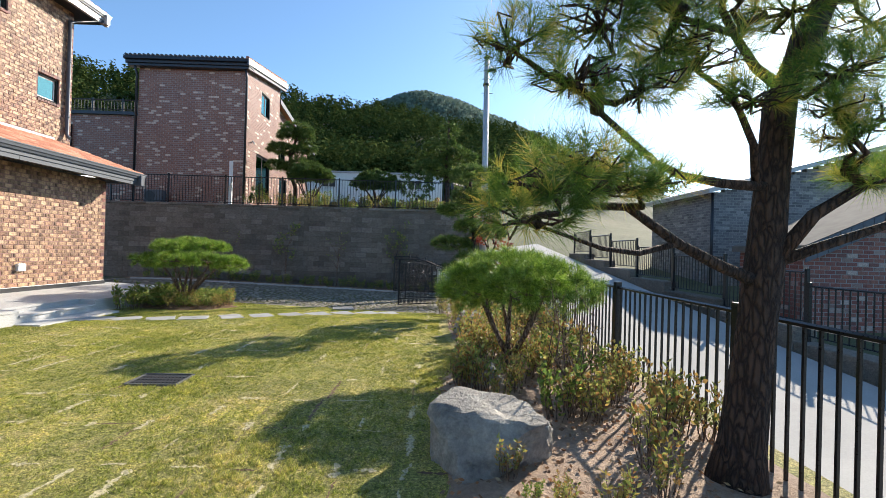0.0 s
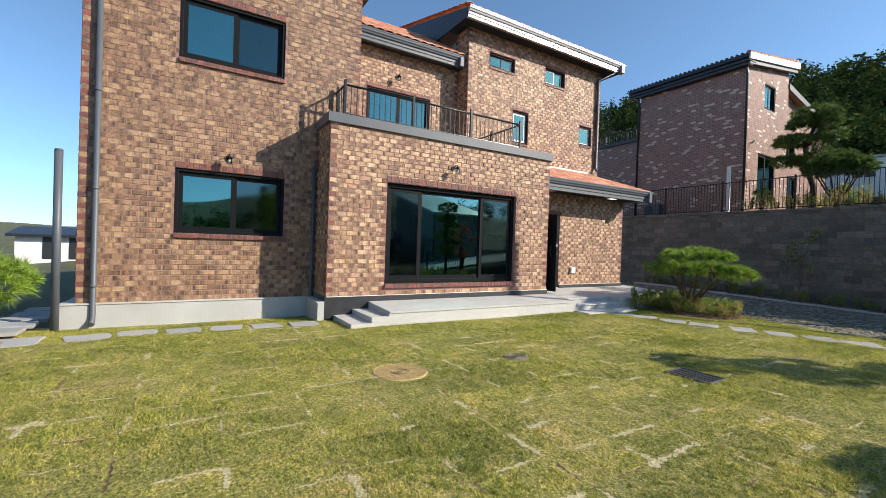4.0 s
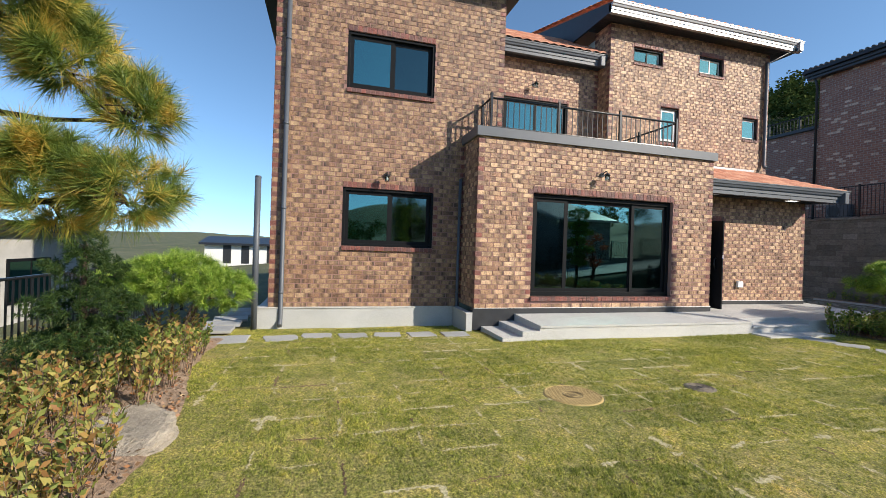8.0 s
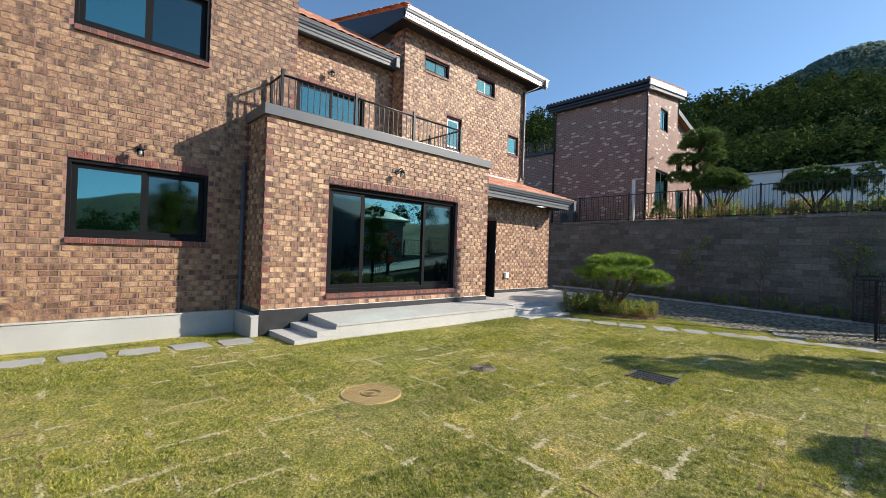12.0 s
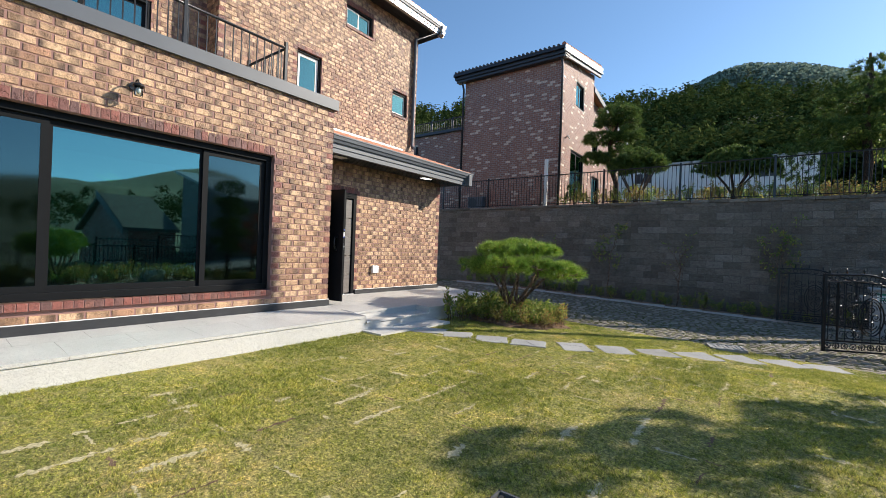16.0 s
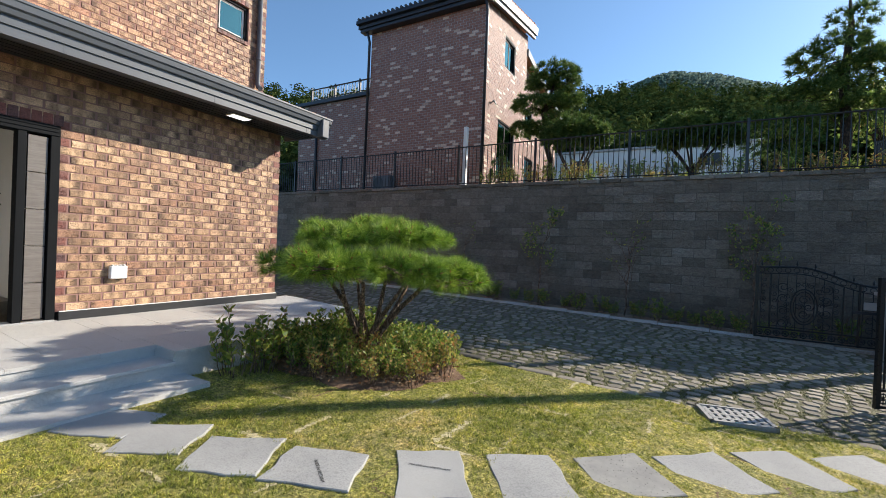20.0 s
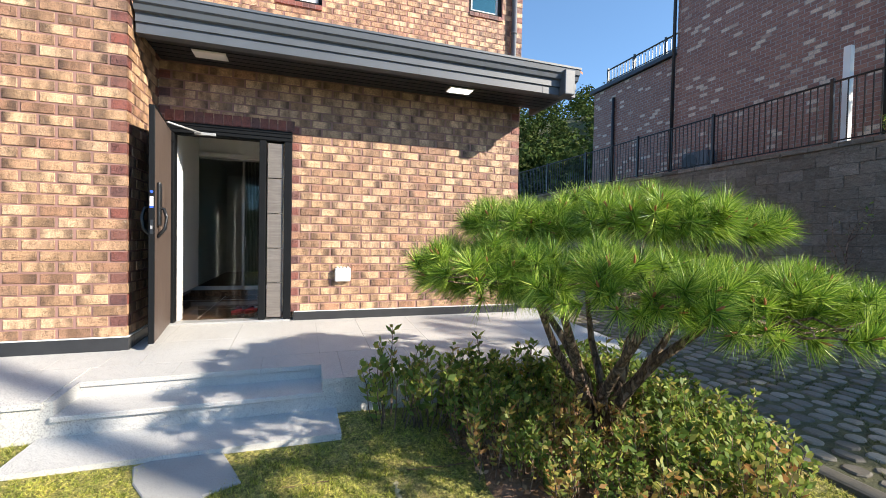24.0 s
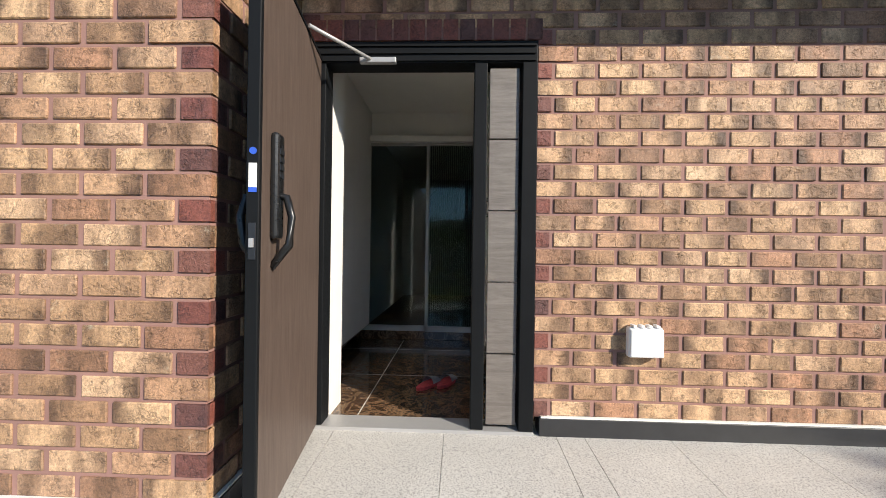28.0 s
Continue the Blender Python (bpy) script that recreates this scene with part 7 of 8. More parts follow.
for r, w in ((0.302, 0.005), (0.105, 0.007), (0.078, 0.005)):
    part("ring", tube([(r * math.cos(a), r * math.sin(a), 0.028) for a in [i * math.pi / 20 for i in range(41)]], w, 5), M_MANHOLE if r > 0.2 else M_MANHOLE_DARK, t)
studs = bmesh.new()
for i in range(-12, 13):
    for j in range(-12, 13):
        x, y = i * 0.026 + (0.013 if j % 2 else 0.0), j * 0.026
        if 0.12 < math.hypot(x, y) < 0.292:
            add_box(studs, x - 0.0045, y - 0.007, 0.0265, x + 0.0045, y + 0.007, 0.0305)
tagged(part("studs", studs, M_MANHOLE_DARK, t), kind="stuff")
for i in range(3):
    part("emblem_bar", box(-0.05 + 0.01 * i, -0.042 + 0.03 * i, 0.027, 0.05 - 0.01 * i, -0.026 + 0.03 * i, 0.032, 0.002), M_MANHOLE_DARK, t)
M_COVER = plain("rusty_cast_iron", (0.20, 0.165, 0.125), 0.8, 0.1, 0.3, 18, 0.3)
t = thing("inspection_cover", "small round rusty cover with ring pattern in the lawn", "cover", (-4.52, 3.14, -0.012))
part("lid", tube([(0, 0, -0.03), (0, 0, 0.022), (0, 0, 0.024)], [0.17, 0.17, 0.155], 28), M_COVER, t)
for r in (0.05, 0.10, 0.14):
    part("ring", tube([(r * math.cos(a), r * math.sin(a), 0.025) for a in [i * math.pi / 16 for i in range(33)]], 0.006, 5), M_COVER, t)
part("handle", box(-0.05, -0.01, 0.024, 0.05, 0.01, 0.03, 0.003), M_DARKMETAL, t)


M_GRATE = plain("dark_cast_iron", (0.035, 0.035, 0.036), 0.6, 0.2, 0.25, 30, 0.3)


def grate(x, y, z, w, d, turn, label, mat, bars, rail=0.035):
    t = thing("drain_grate", label, "drain", (x, y, z), turn, group="drain grates")
    bm = bmesh.new()
    for q in ((-w / 2, -d / 2, w / 2, -d / 2 + rail), (-w / 2, d / 2 - rail, w / 2, d / 2), (-w / 2, -d / 2, -w / 2 + rail, d / 2), (w / 2 - rail, -d / 2, w / 2, d / 2)):
        add_box(bm, q[0], q[1], -0.06, q[2], q[3], 0.022)
    part("frame", bm, mat, t)
    part("pit", box(-w / 2 + 0.02, -d / 2 + 0.02, -0.06, w / 2 - 0.02, d / 2 - 0.02, -0.03), M_BASE, t)
    n = 8 if rail > 0.03 else 14
    thick = 0.136 * w / n
    for i in range(1, n):
        u = -w / 2 + w * i / n
        part("bar", box(u - thick * 2, -d / 2 + 0.03, -0.02, u + thick * 2, d / 2 - 0.03, 0.014), bars, t)
    for k in (-0.24, 0.0, 0.24):
        part("cross_bar", box(-w / 2 + 0.03, d * k - 0.018, -0.02, w / 2 - 0.03, d * k + 0.018, 0.016), bars, t)


grate(-2.95, 4.585, 0.0, 0.53, 0.38, 2, "dark cast-iron drain grate in a grey frame in the lawn", M_IRON, M_GRATE, rail=0.014)
grate(-2.56, 11.66, lawn_height(-2.56, 11.5) + 0.015, 0.55, 0.46, 15, "grey cast-iron drain grate beside the cobbles", M_IRON_PALE, M_IRON_PALE)

# ---------------------------------------------------------------- drive of cobbles
cob = thing("drive", "driveway of small grey granite cobbles with grassy joints", "driveway", kind="structure")


def drive_front(x):
    """y at which the lawn's kerb meets the cobbles."""
    return 11.85 + 0.10 * math.sin(x * 0.9 + 0.5)


bm = bmesh.new()
dv = []
for x in [-15 + 0.5 * i for i in range(37)]:
    dv.append([bm.verts.new((x, y, drive_height(x) - 0.007)) for y in (11.55, 14.5, WALL_Y + 0.02)])
for a, b in zip(dv, dv[1:]):
    for i in range(2):
        bm.faces.new((a[i], b[i], b[i + 1], a[i + 1]))
M_JOINT = rock_mat("mossy_joint", (0.072, 0.076, 0.032), (0.165, 0.155, 0.075))
part("bedding", bm, M_JOINT, cob)
COBBLES = []
rc = random.Random(9)
row, y = 0, 11.93
while y < 17.25:
    x = -13.2 + rc.uniform(0, 0.2)
    while x < 2.0:
        w, d = 0.150 + rc.uniform(-0.035, 0.045), 0.142 + rc.uniform(-0.025, 0.018)
        if y > drive_front(x) + 0.06 and not (x < -9.6 and y < 13.0):
            z = drive_height(x)
            lift = rc.uniform(-0.014, 0.014)
            COBBLES.append((x, y + lift, z - 0.05, x + w, y + lift + d, z + rc.uniform(-0.003, 0.006)))
        x += w + rc.uniform(0.022, 0.048)
    y += 0.180
    row += 1

# kerb stones between lawn and cobbles
x = -6.6
k = 0
while x < 0.6:
    w = rc.uniform(0.34, 0.52)
    bm = box(-w / 2, -0.075, -0.12, w / 2, 0.075, 0.022, 0.03)
    for v in bm.verts:
        v.co += noise.noise_vector(v.co * 6 + Vector((k, 0, 0))) * 0.012
    ob = part("kerb_stone", bm, M_COBBLE)
    y0, y1 = drive_front(x) - 0.02, drive_front(x + w) - 0.02
    ob.matrix_basis = pose(x + w / 2, (y0 + y1) / 2, drive_height(x) + 0.0, 0, 0, math.degrees(math.atan2(y1 - y0, w)))
    tagged(ob, "rough granite kerb stone between lawn and cobbles", "kerb stone", "kerb stones")
    x += w + 0.03
    k += 1
x = -12.5
while x < 0.9:
    z = drive_height(x + 0.5)
    ob = part("kerb_stone", box(x, 17.32, z - 0.1, x + 0.985, 17.42, z + 0.05, 0.008), M_GRANITE)
    tagged(ob, "pale straight kerb below the block wall", "kerb stone", "wall kerb stones")
    x += 1.0
bm = bmesh.new()
sv = [[bm.verts.new((xx, yy, drive_height(xx) + 0.02)) for yy in (17.41, 17.8, WALL_Y + 0.01)] for xx in [-13 + 0.5 * i for i in range(29)]]
for a, b in zip(sv, sv[1:]):
    for i in range(2):
        bm.faces.new((a[i], b[i], b[i + 1], a[i + 1]))
setting("bed_wall", bm, M_SOIL, "dark planted strip below the block wall", "soil bed")
for i in range(30):
    x = -12.2 + 0.43 * i
    if x < 0.2:
        shrub((0, 1, 2)[i % 3], x + rs.uniform(-0.1, 0.1), 17.7 + rs.uniform(-0.08, 0.2), drive_height(x), rs.uniform(0.7, 1.2), rs.uniform(0, 360))


def sapling(x, y, h, leaves, seed, mat, label, limbs=9):
    """A thin upright sapling with sparse leaves."""
    rng = np.random.default_rng(seed)
    z0 = drive_height(x)
    t = thing("sapling", label, "sapling", (x, y, z0), group="saplings below the wall")
    trunk_pts = crooked((0, 0, -0.05), (0.05, 0.05, h * 0.55), 4, 0.03, rng)
    bm = tube(trunk_pts, [0.022, 0.02, 0.018, 0.016, 0.014], 7)
    cen, dirs = [], []
    for i in range(limbs):
        a = i * 2.4 + rng.random()
        b = np.array(trunk_pts[2 + i % 3])
        e = b + np.array((math.cos(a) * 0.42, math.sin(a) * 0.22, h * 0.42 * (0.4 + 0.6 * rng.random())))
        pts = crooked(b, e, 4, 0.035, rng)
        add_tube(bm, pts, [0.010, 0.008, 0.006, 0.004, 0.002], 5)
        for _ in range(3):
            c = np.array(pts[int(rng.integers(2, 5))])
            f = c + rng.normal(size=3) * np.array((0.14, 0.08, 0.10)) + np.array((0, 0, 0.1))
            add_tube(bm, [tuple(c), tuple(f)], [0.004, 0.0015], 4)
            for _ in range(leaves):
                cen.append(c + (f - c) * rng.random() + rng.normal(size=3) * 0.04)
                dirs.append(rng.normal(size=3) + np.array((0, 0, 0.2)))
    part("trunk", bm, M_BARK_THIN, t)
    if cen:
        tagged(part("leaves", soup("leaves", leaf_soup(rng, np.array(cen), np.array(dirs), 0.085, 0.02), 4, mat), None, t), kind="stuff")


sapling(-8.7, 17.75, 2.6, 1, 61, M_SHRUB, "bare thin sapling below the block wall")
sapling(-6.35, 17.72, 3.0, 16, 62, M_SHRUB, "thin sapling with light green leaves below the block wall")
sapling(-4.25, 17.75, 2.75, 2, 63, M_SHRUB, "nearly bare sapling below the block wall", 12)
sapling(-1.75, 17.75, 3.1, 14, 64, M_SHRUB, "thin leafy sapling below the block wall", 12)

# coping and terrace fence
x = -24.0
while x < 1.2:
    ob = part("coping_stone", box(x, WALL_Y - 0.05, 3.145, x + 0.49, WALL_Y + 0.32, 3.24, 0.012), M_BLOCK)
    tagged(ob, "grey coping block on the retaining wall", "coping", "coping blocks")
    x += 0.5


def fence_panel(fence, a, b, height, step, posts=(True, True), rails=(0.08, -0.02), post_r=0.03, drop=0.0, bar=0.008, mat=None):
    """A straight panel between two feet: its posts under the fence, its rails and pickets under the panel."""
    mat = mat or M_BLACK
    d = Vector(b) - Vector(a)
    n = max(2, round(d.length / step))
    for on, k in zip(posts, (0, 1)):
        if on:
            p = Vector(a) + d * k
            part("post", box(p.x - post_r, p.y - post_r, p.z - 0.2 - drop, p.x + post_r, p.y + post_r, p.z + height + 0.05, 0.004), mat, fence)
    up = Vector((0, 0, 1))
    t = part("panel_rail", tube([tuple(up * (height + rails[1])), tuple(d + up * (height + rails[1]))], 0.02, 6), mat, fence)
    t.location = a
    part("lower_rail", tube([tuple(up * rails[0]), tuple(d + up * rails[0])], 0.014, 6), mat, t)
    me = mesh_of("picket", box(-bar, -bar, rails[0], bar, bar, height + rails[1]), mat)
    for i in range(1, n):
        ob = new("picket", me)
        ob.parent = t
        ob.location = d * (i / n)
    return t


fence = thing("terrace_fence", "black metal picket fence on the retaining wall", "fence")
px = 0.55
while px > -24:
    fence_panel(fence, (px, WALL_Y + 0.16, 3.24), (px - 2.45, WALL_Y + 0.16, 3.24), 1.22, 0.122, posts=(False, True))
    px -= 2.45
part("end_post", box(0.50, WALL_Y + 0.10, 3.2, 0.60, WALL_Y + 0.20, 4.75, 0.006), M_BLACK, fence)
fence_panel(fence, (0.55, WALL_Y + 0.16, 3.24), (1.15, 19.2, 3.24), 1.22, 0.122)
fence_panel(fence, (1.15, 19.2, 3.24), (1.15, 21.6, 3.24), 1.22, 0.122, posts=(False, True))

# garden fence along the lane
fence = thing("garden_fence", "black metal picket fence between garden and lane", "fence")
for y0, y1 in ((-1.2, 1.0), (1.0, 3.2), (3.2, 5.38), (5.38, 7.6), (7.6, 9.8), (9.8, 12.0)):
    fence_panel(fence, (2.32, y0, -0.08), (2.32, y1, -0.08), 1.18, 0.118, posts=(y0 < -1, True), post_r=0.038, bar=0.009)
fence = thing("end_fence", "black metal picket fence at the plot's end", "fence")
for x0, x1 in ((-2.0, -4.2), (-4.2, -6.4), (-6.4, -8.6), (-8.6, -10.8), (-10.8, -13.0)):
    fence_panel(fence, (x0, -4.75, -0.1), (x1, -4.75, -0.1), 1.15, 0.118, posts=(x0 > -2.1, True), post_r=0.035, bar=0.009)

# path of slabs round the house's corner
for i in range(5):
    ob = part("path_slab", box(-0.22, -0.3, -0.04, 0.22, 0.3, 0.012, 0.006), M_GRANITE_DARK)
    ob.matrix_basis = pose(-8.6 - 0.55 * i, -3.0 + 0.03 * i, 0.03, 0, 0, 4 * (i % 3))
    tagged(ob, "grey paving slab of the side path", "paving slab", "side path slabs")


# ---------------------------------------------------------------- gates
def scroll(cx, cz, r, turns, flip, n=26, start=0.0):
    pts = []
    for i in range(n + 1):
        k = i / n
        a = start + flip * k * turns * 2 * math.pi
        pts.append((cx + math.cos(a) * r * (1 - 0.72 * k), 0, cz + math.sin(a) * r * (1 - 0.72 * k)))
    return pts


def gate_leaf(x, y, z, turn, length, label):
    """An ornamental leaf that runs along its own x from the free end, tall there and lower towards the hinges."""
    t = thing("gate_leaf", label, "gate", (x, y, z), turn, group="drive gates")
    H1, H2 = 1.40, 1.10

    def top(u):
        return H1 + (H2 - H1) * smooth01(0.25 * length, 0.70 * length, u) + 0.03 * math.sin(u / length * math.pi)

    part("stile", box(-0.025, -0.02, 0.0, 0.025, 0.02, top(0) + 0.02, 0.003), M_BLACK, t)
    part("stile", box(length - 0.03, -0.025, -0.05, length + 0.03, 0.025, H2 + 0.05, 0.003), M_BLACK, t)
    part("stile", box(length * 0.62 - 0.015, -0.018, 0.0, length * 0.62 + 0.015, 0.018, top(length * 0.62), 0.003), M_BLACK, t)
    us = [length * i / 24 for i in range(25)]
    part("top_rail", tube([(u, 0, top(u)) for u in us], 0.02, 8), M_BLACK, t)
    part("upper_rail", tube([(u, 0, top(u) - 0.13) for u in us], 0.012, 6), M_BLACK, t)
    for zz in (0.02, 0.20):
        part("bottom_rail", box(0, -0.015, zz - 0.015, length, 0.015, zz + 0.015, 0.002), M_BLACK, t)
    n = int(length / 0.135)
    for i in range(n):
        u = (i + 0.5) * length / n
        part("rosette", tube([(u + 0.05 * math.cos(a), 0, 0.11 + 0.05 * math.sin(a)) for a in [j * math.pi / 6 for j in range(13)]], 0.008, 5), M_BLACK, t)
        bm = bmesh.new()
        for q in range(4):
            a = q * math.pi / 4
            add_tube(bm, [(u + 0.065 * math.cos(a), 0, 0.11 + 0.065 * math.sin(a)), (u - 0.065 * math.cos(a), 0, 0.11 - 0.065 * math.sin(a))], 0.006, 5)
        part("rosette_spokes", bm, M_BLACK, t)
        part("upper_ring", tube([(u + 0.045 * math.cos(a), 0, top(u) - 0.065 + 0.045 * math.sin(a)) for a in [j * math.pi / 6 for j in range(13)]], 0.007, 5), M_BLACK, t)
        part("picket", box(u - 0.006, -0.006, 0.2, u + 0.006, 0.006, top(u) - 0.13), M_BLACK, t)
        if i % 2 == 0:
            b = top(u)
            part("finial", tube([(u, 0, b), (u, 0, b + 0.03), (u, 0, b + 0.05), (u, 0, b + 0.075), (u, 0, b + 0.12)], [0.008, 0.008, 0.02, 0.016, 0.002], 8), M_BLACK, t)
    c = length * 0.30
    part("oval", tube([(c + 0.20 * math.cos(a), -0.01, 0.66 + 0.34 * math.sin(a)) for a in [j * math.pi / 14 for j in range(29)]], 0.013, 6), M_BLACK, t)
    part("oval", tube([(c + 0.155 * math.cos(a), -0.01, 0.66 + 0.29 * math.sin(a)) for a in [j * math.pi / 14 for j in range(29)]], 0.009, 6), M_BLACK, t)
    bm = bmesh.new()
    for cx, cz, r, f in ((c, 0.80, 0.09, 1), (c, 0.52, 0.09, -1), (c - 0.07, 0.66, 0.07, 1), (c + 0.07, 0.66, 0.07, -1)):
        add_tube(bm, [(p[0], -0.012, p[2]) for p in scroll(cx, cz, r, 1.4, f)], 0.009, 5)
    part("oval_scroll", bm, M_BLACK, t)
    for sx in (-1, 1):
        for cz, r in ((1.02, 0.10), (0.80, 0.09), (0.56, 0.09), (0.33, 0.10)):
            cx = c + sx * 0.32
            if 0.06 < cx < length - 0.06:
                part("scroll", tube([(p[0], -0.012, p[2]) for p in scroll(cx, cz, r, 1.5, sx, start=cz * 5)], 0.009, 5), M_BLACK, t)
    for i in range(4):
        cx = length * 0.68 + i * length * 0.085
        for cz in (0.32, 0.50, 0.78):
            part("scroll", tube([(p[0], -0.012, p[2]) for p in scroll(cx, cz, 0.075, 1.4, (-1) ** i, start=i)], 0.008, 5), M_BLACK, t)
    for u in (0.09, 0.53):                        # framed panel round the oval, filled with paired curls
        part("panel_stile", box(length * u - 0.010, -0.014, 0.20, length * u + 0.010, 0.010, top(length * u) - 0.13), M_BLACK, t)
    part("panel_rail", box(length * 0.09, -0.014, 0.245, length * 0.53, 0.010, 0.260), M_BLACK, t)
    for i in range(6):
        for sx in (-1, 1):
            cz = 0.30 + 0.135 * i
            reach = 0.245 + 0.20 * abs((cz - 0.66) / 0.45) ** 2 * -0.45
            part("curl", tube([(p[0], -0.014, p[2]) for p in scroll(c + sx * (reach + 0.02), cz, 0.055, 1.3, sx * (-1) ** i, n=16, start=i * 1.1)], 0.008, 5), M_BLACK, t)
            part("curl", tube([(p[0], -0.014, p[2]) for p in scroll(c + sx * 0.455, cz + 0.04, 0.05, 1.2, -sx * (-1) ** i, n=14, start=i * 0.7)], 0.007, 5), M_BLACK, t)
    for i in range(8):
        part("end_curl", tube([(p[0], -0.012, p[2]) for p in scroll(length * 0.045, 0.28 + 0.125 * i, 0.042, 1.2, (-1) ** i, n=14, start=i)], 0.007, 5), M_BLACK, t)
        cz = 0.88 + 0.07 * i
        if i < 3:
            part("curl", tube([(p[0], -0.014, p[2]) for p in scroll(c + (i - 1) * 0.10, 1.09 - 0.02 * abs(i - 1), 0.05, 1.2, (-1) ** i, n=14, start=i)], 0.007, 5), M_BLACK, t)
    part("lock_plate", box(length * 0.64, -0.045, 0.70, length * 0.75, -0.024, 0.84, 0.004), M_LIGHTMETAL, t, "pale steel lock plate")
    part("lock_bar", box(length * 0.58, -0.05, 0.62, length * 0.86, -0.02, 0.67, 0.004), M_DARKMETAL, t)


gate_leaf(-1.17, 13.05, drive_height(-1.17) + 0.05, 27, 2.45, "black wrought-iron drive gate leaf standing open")
gate_leaf(-1.75, 17.20, drive_height(-1.75) + 0.06, 0, 2.45, "black wrought-iron drive gate leaf folded against the wall")
for x, y in ((1.06, 14.19), (0.76, 17.22)):
    t = thing("gate_post", "square black gate post with a ball cap", "gate post", (x, y, drive_height(x) - 0.05), group="gate posts")
    part("shaft", box(-0.05, -0.05, 0, 0.05, 0.05, 1.35, 0.006), M_BLACK, t)
    part("cap", tube([(0, 0, 1.35), (0, 0, 1.38), (0, 0, 1.43), (0, 0, 1.47)], [0.06, 0.05, 0.05, 0.012], 12), M_BLACK, t)
t = thing("letterbox_pillar", "low grey pillar with a stone cap and a white sign", "pillar", (0.22, 16.95, drive_height(0.2) - 0.02))
part("shaft", box(-0.22, -0.2, 0, 0.22, 0.2, 1.12, 0.008), M_CONCRETE, t)
part("cap", box(-0.27, -0.25, 1.12, 0.27, 0.25, 1.18, 0.01), M_CONCRETE, t)
part("finial", tube([(0, 0, 1.18), (0, 0, 1.22), (0, 0, 1.28), (0, 0, 1.34)], [0.04, 0.03, 0.05, 0.015], 12), M_BLACK, t)
M_GREEN = plain("green_enamel", (0.02, 0.20, 0.12), 0.4, 0, 0.05, 5, 0)
part("sign", box(-0.16, -0.215, 0.84, 0.16, -0.2, 1.06, 0.002), M_WHITE, t, "white sign plate")
part("sign_band", box(-0.16, -0.218, 1.01, 0.16, -0.214, 1.06), M_GREEN, t, "green band on the sign")
for i in range(2):
    part("sign_bar", box(-0.12, -0.2175, 0.94 - 0.05 * i, 0.12, -0.2145, 0.965 - 0.05 * i), M_GREEN, t, "dark bar of small writing")

# red-leaved tree by the gate
def leafy_tree(name, x, y, z, h, r, leaves, size, mat, seed, label, clumps=9, squash=0.8, group=""):
    """A tree with a tapered trunk, limbs and a broken crown of small leaves."""
    rng = np.random.default_rng(seed)
    t = thing(name, label, "tree", (x, y, z), group=group)
    bm = tube(crooked((0, 0, -0.1), (0.05 * h * rng.normal(), 0, h * 0.62), 5, 0.03 * h, rng), [0.030 * h, 0.026 * h, 0.022 * h, 0.018 * h, 0.014 * h, 0.008 * h], 8)
    cen = []
    for i in range(clumps):
        a = i * 2.4 + rng.random()
        rr = r * (0.25 + 0.75 * rng.random())
        c = np.array((math.cos(a) * rr, math.sin(a) * rr, h * (0.42 + 0.52 * rng.random()) - 0.15 * rr))
        add_tube(bm, crooked((0, 0, h * (0.25 + 0.3 * rng.random())), c, 3, 0.03 * h, rng), [0.012 * h, 0.009 * h, 0.006 * h, 0.002 * h], 6)
        n = leaves // clumps
        q = unit(rng.normal(size=(n, 3))) * (0.45 + 0.6 * rng.random((n, 1))) * r * (0.35 + 0.25 * rng.random())
        q[:, 2] *= squash
        cen.append(c + q)
    cen = np.concatenate(cen)
    part("trunk", bm, M_BARK, t)
    tagged(part("crown", soup("crown", leaf_soup(rng, cen, rng.normal(size=cen.shape), size, size * 0.3), 4, mat), None, t), kind="stuff")
    return t


leafy_tree("red_maple", 1.35, 11.2, -0.25, 2.9, 0.55, 900, 0.10, M_MAPLE, 71, "small tree with dark red autumn leaves beside the gate")
leafy_tree("terrace_tree", 1.6, 23.0, 3.4, 3.0, 1.2, 1500, 0.14, M_SHRUB, 72, "small leafy tree on the terrace")

# bare twiggy shrub before the round pine
rng = np.random.default_rng(77)
t = thing("bare_shrub", "bare branching shrub beside the fence", "shrub", (1.28, 3.95, 0.0))
bm = bmesh.new()
for i in range(7):
    a = i * 0.9
    e = np.array((0.28 * math.cos(a), 0.28 * math.sin(a), 0.75 + 0.5 * rng.random()))
    pts = crooked((0, 0, -0.03), e, 5, 0.05, rng)
    add_tube(bm, pts, [0.014, 0.012, 0.009, 0.007, 0.004, 0.002], 6)
    for _ in range(4):
        c = np.array(pts[int(rng.integers(2, 5))])
        add_tube(bm, [tuple(c), tuple(c + rng.normal(size=3) * 0.12 + np.array((0, 0, 0.15)))], [0.005, 0.0015], 4)
tagged(part("twig_mass", bm, M_BARK_THIN, t), kind="stuff")

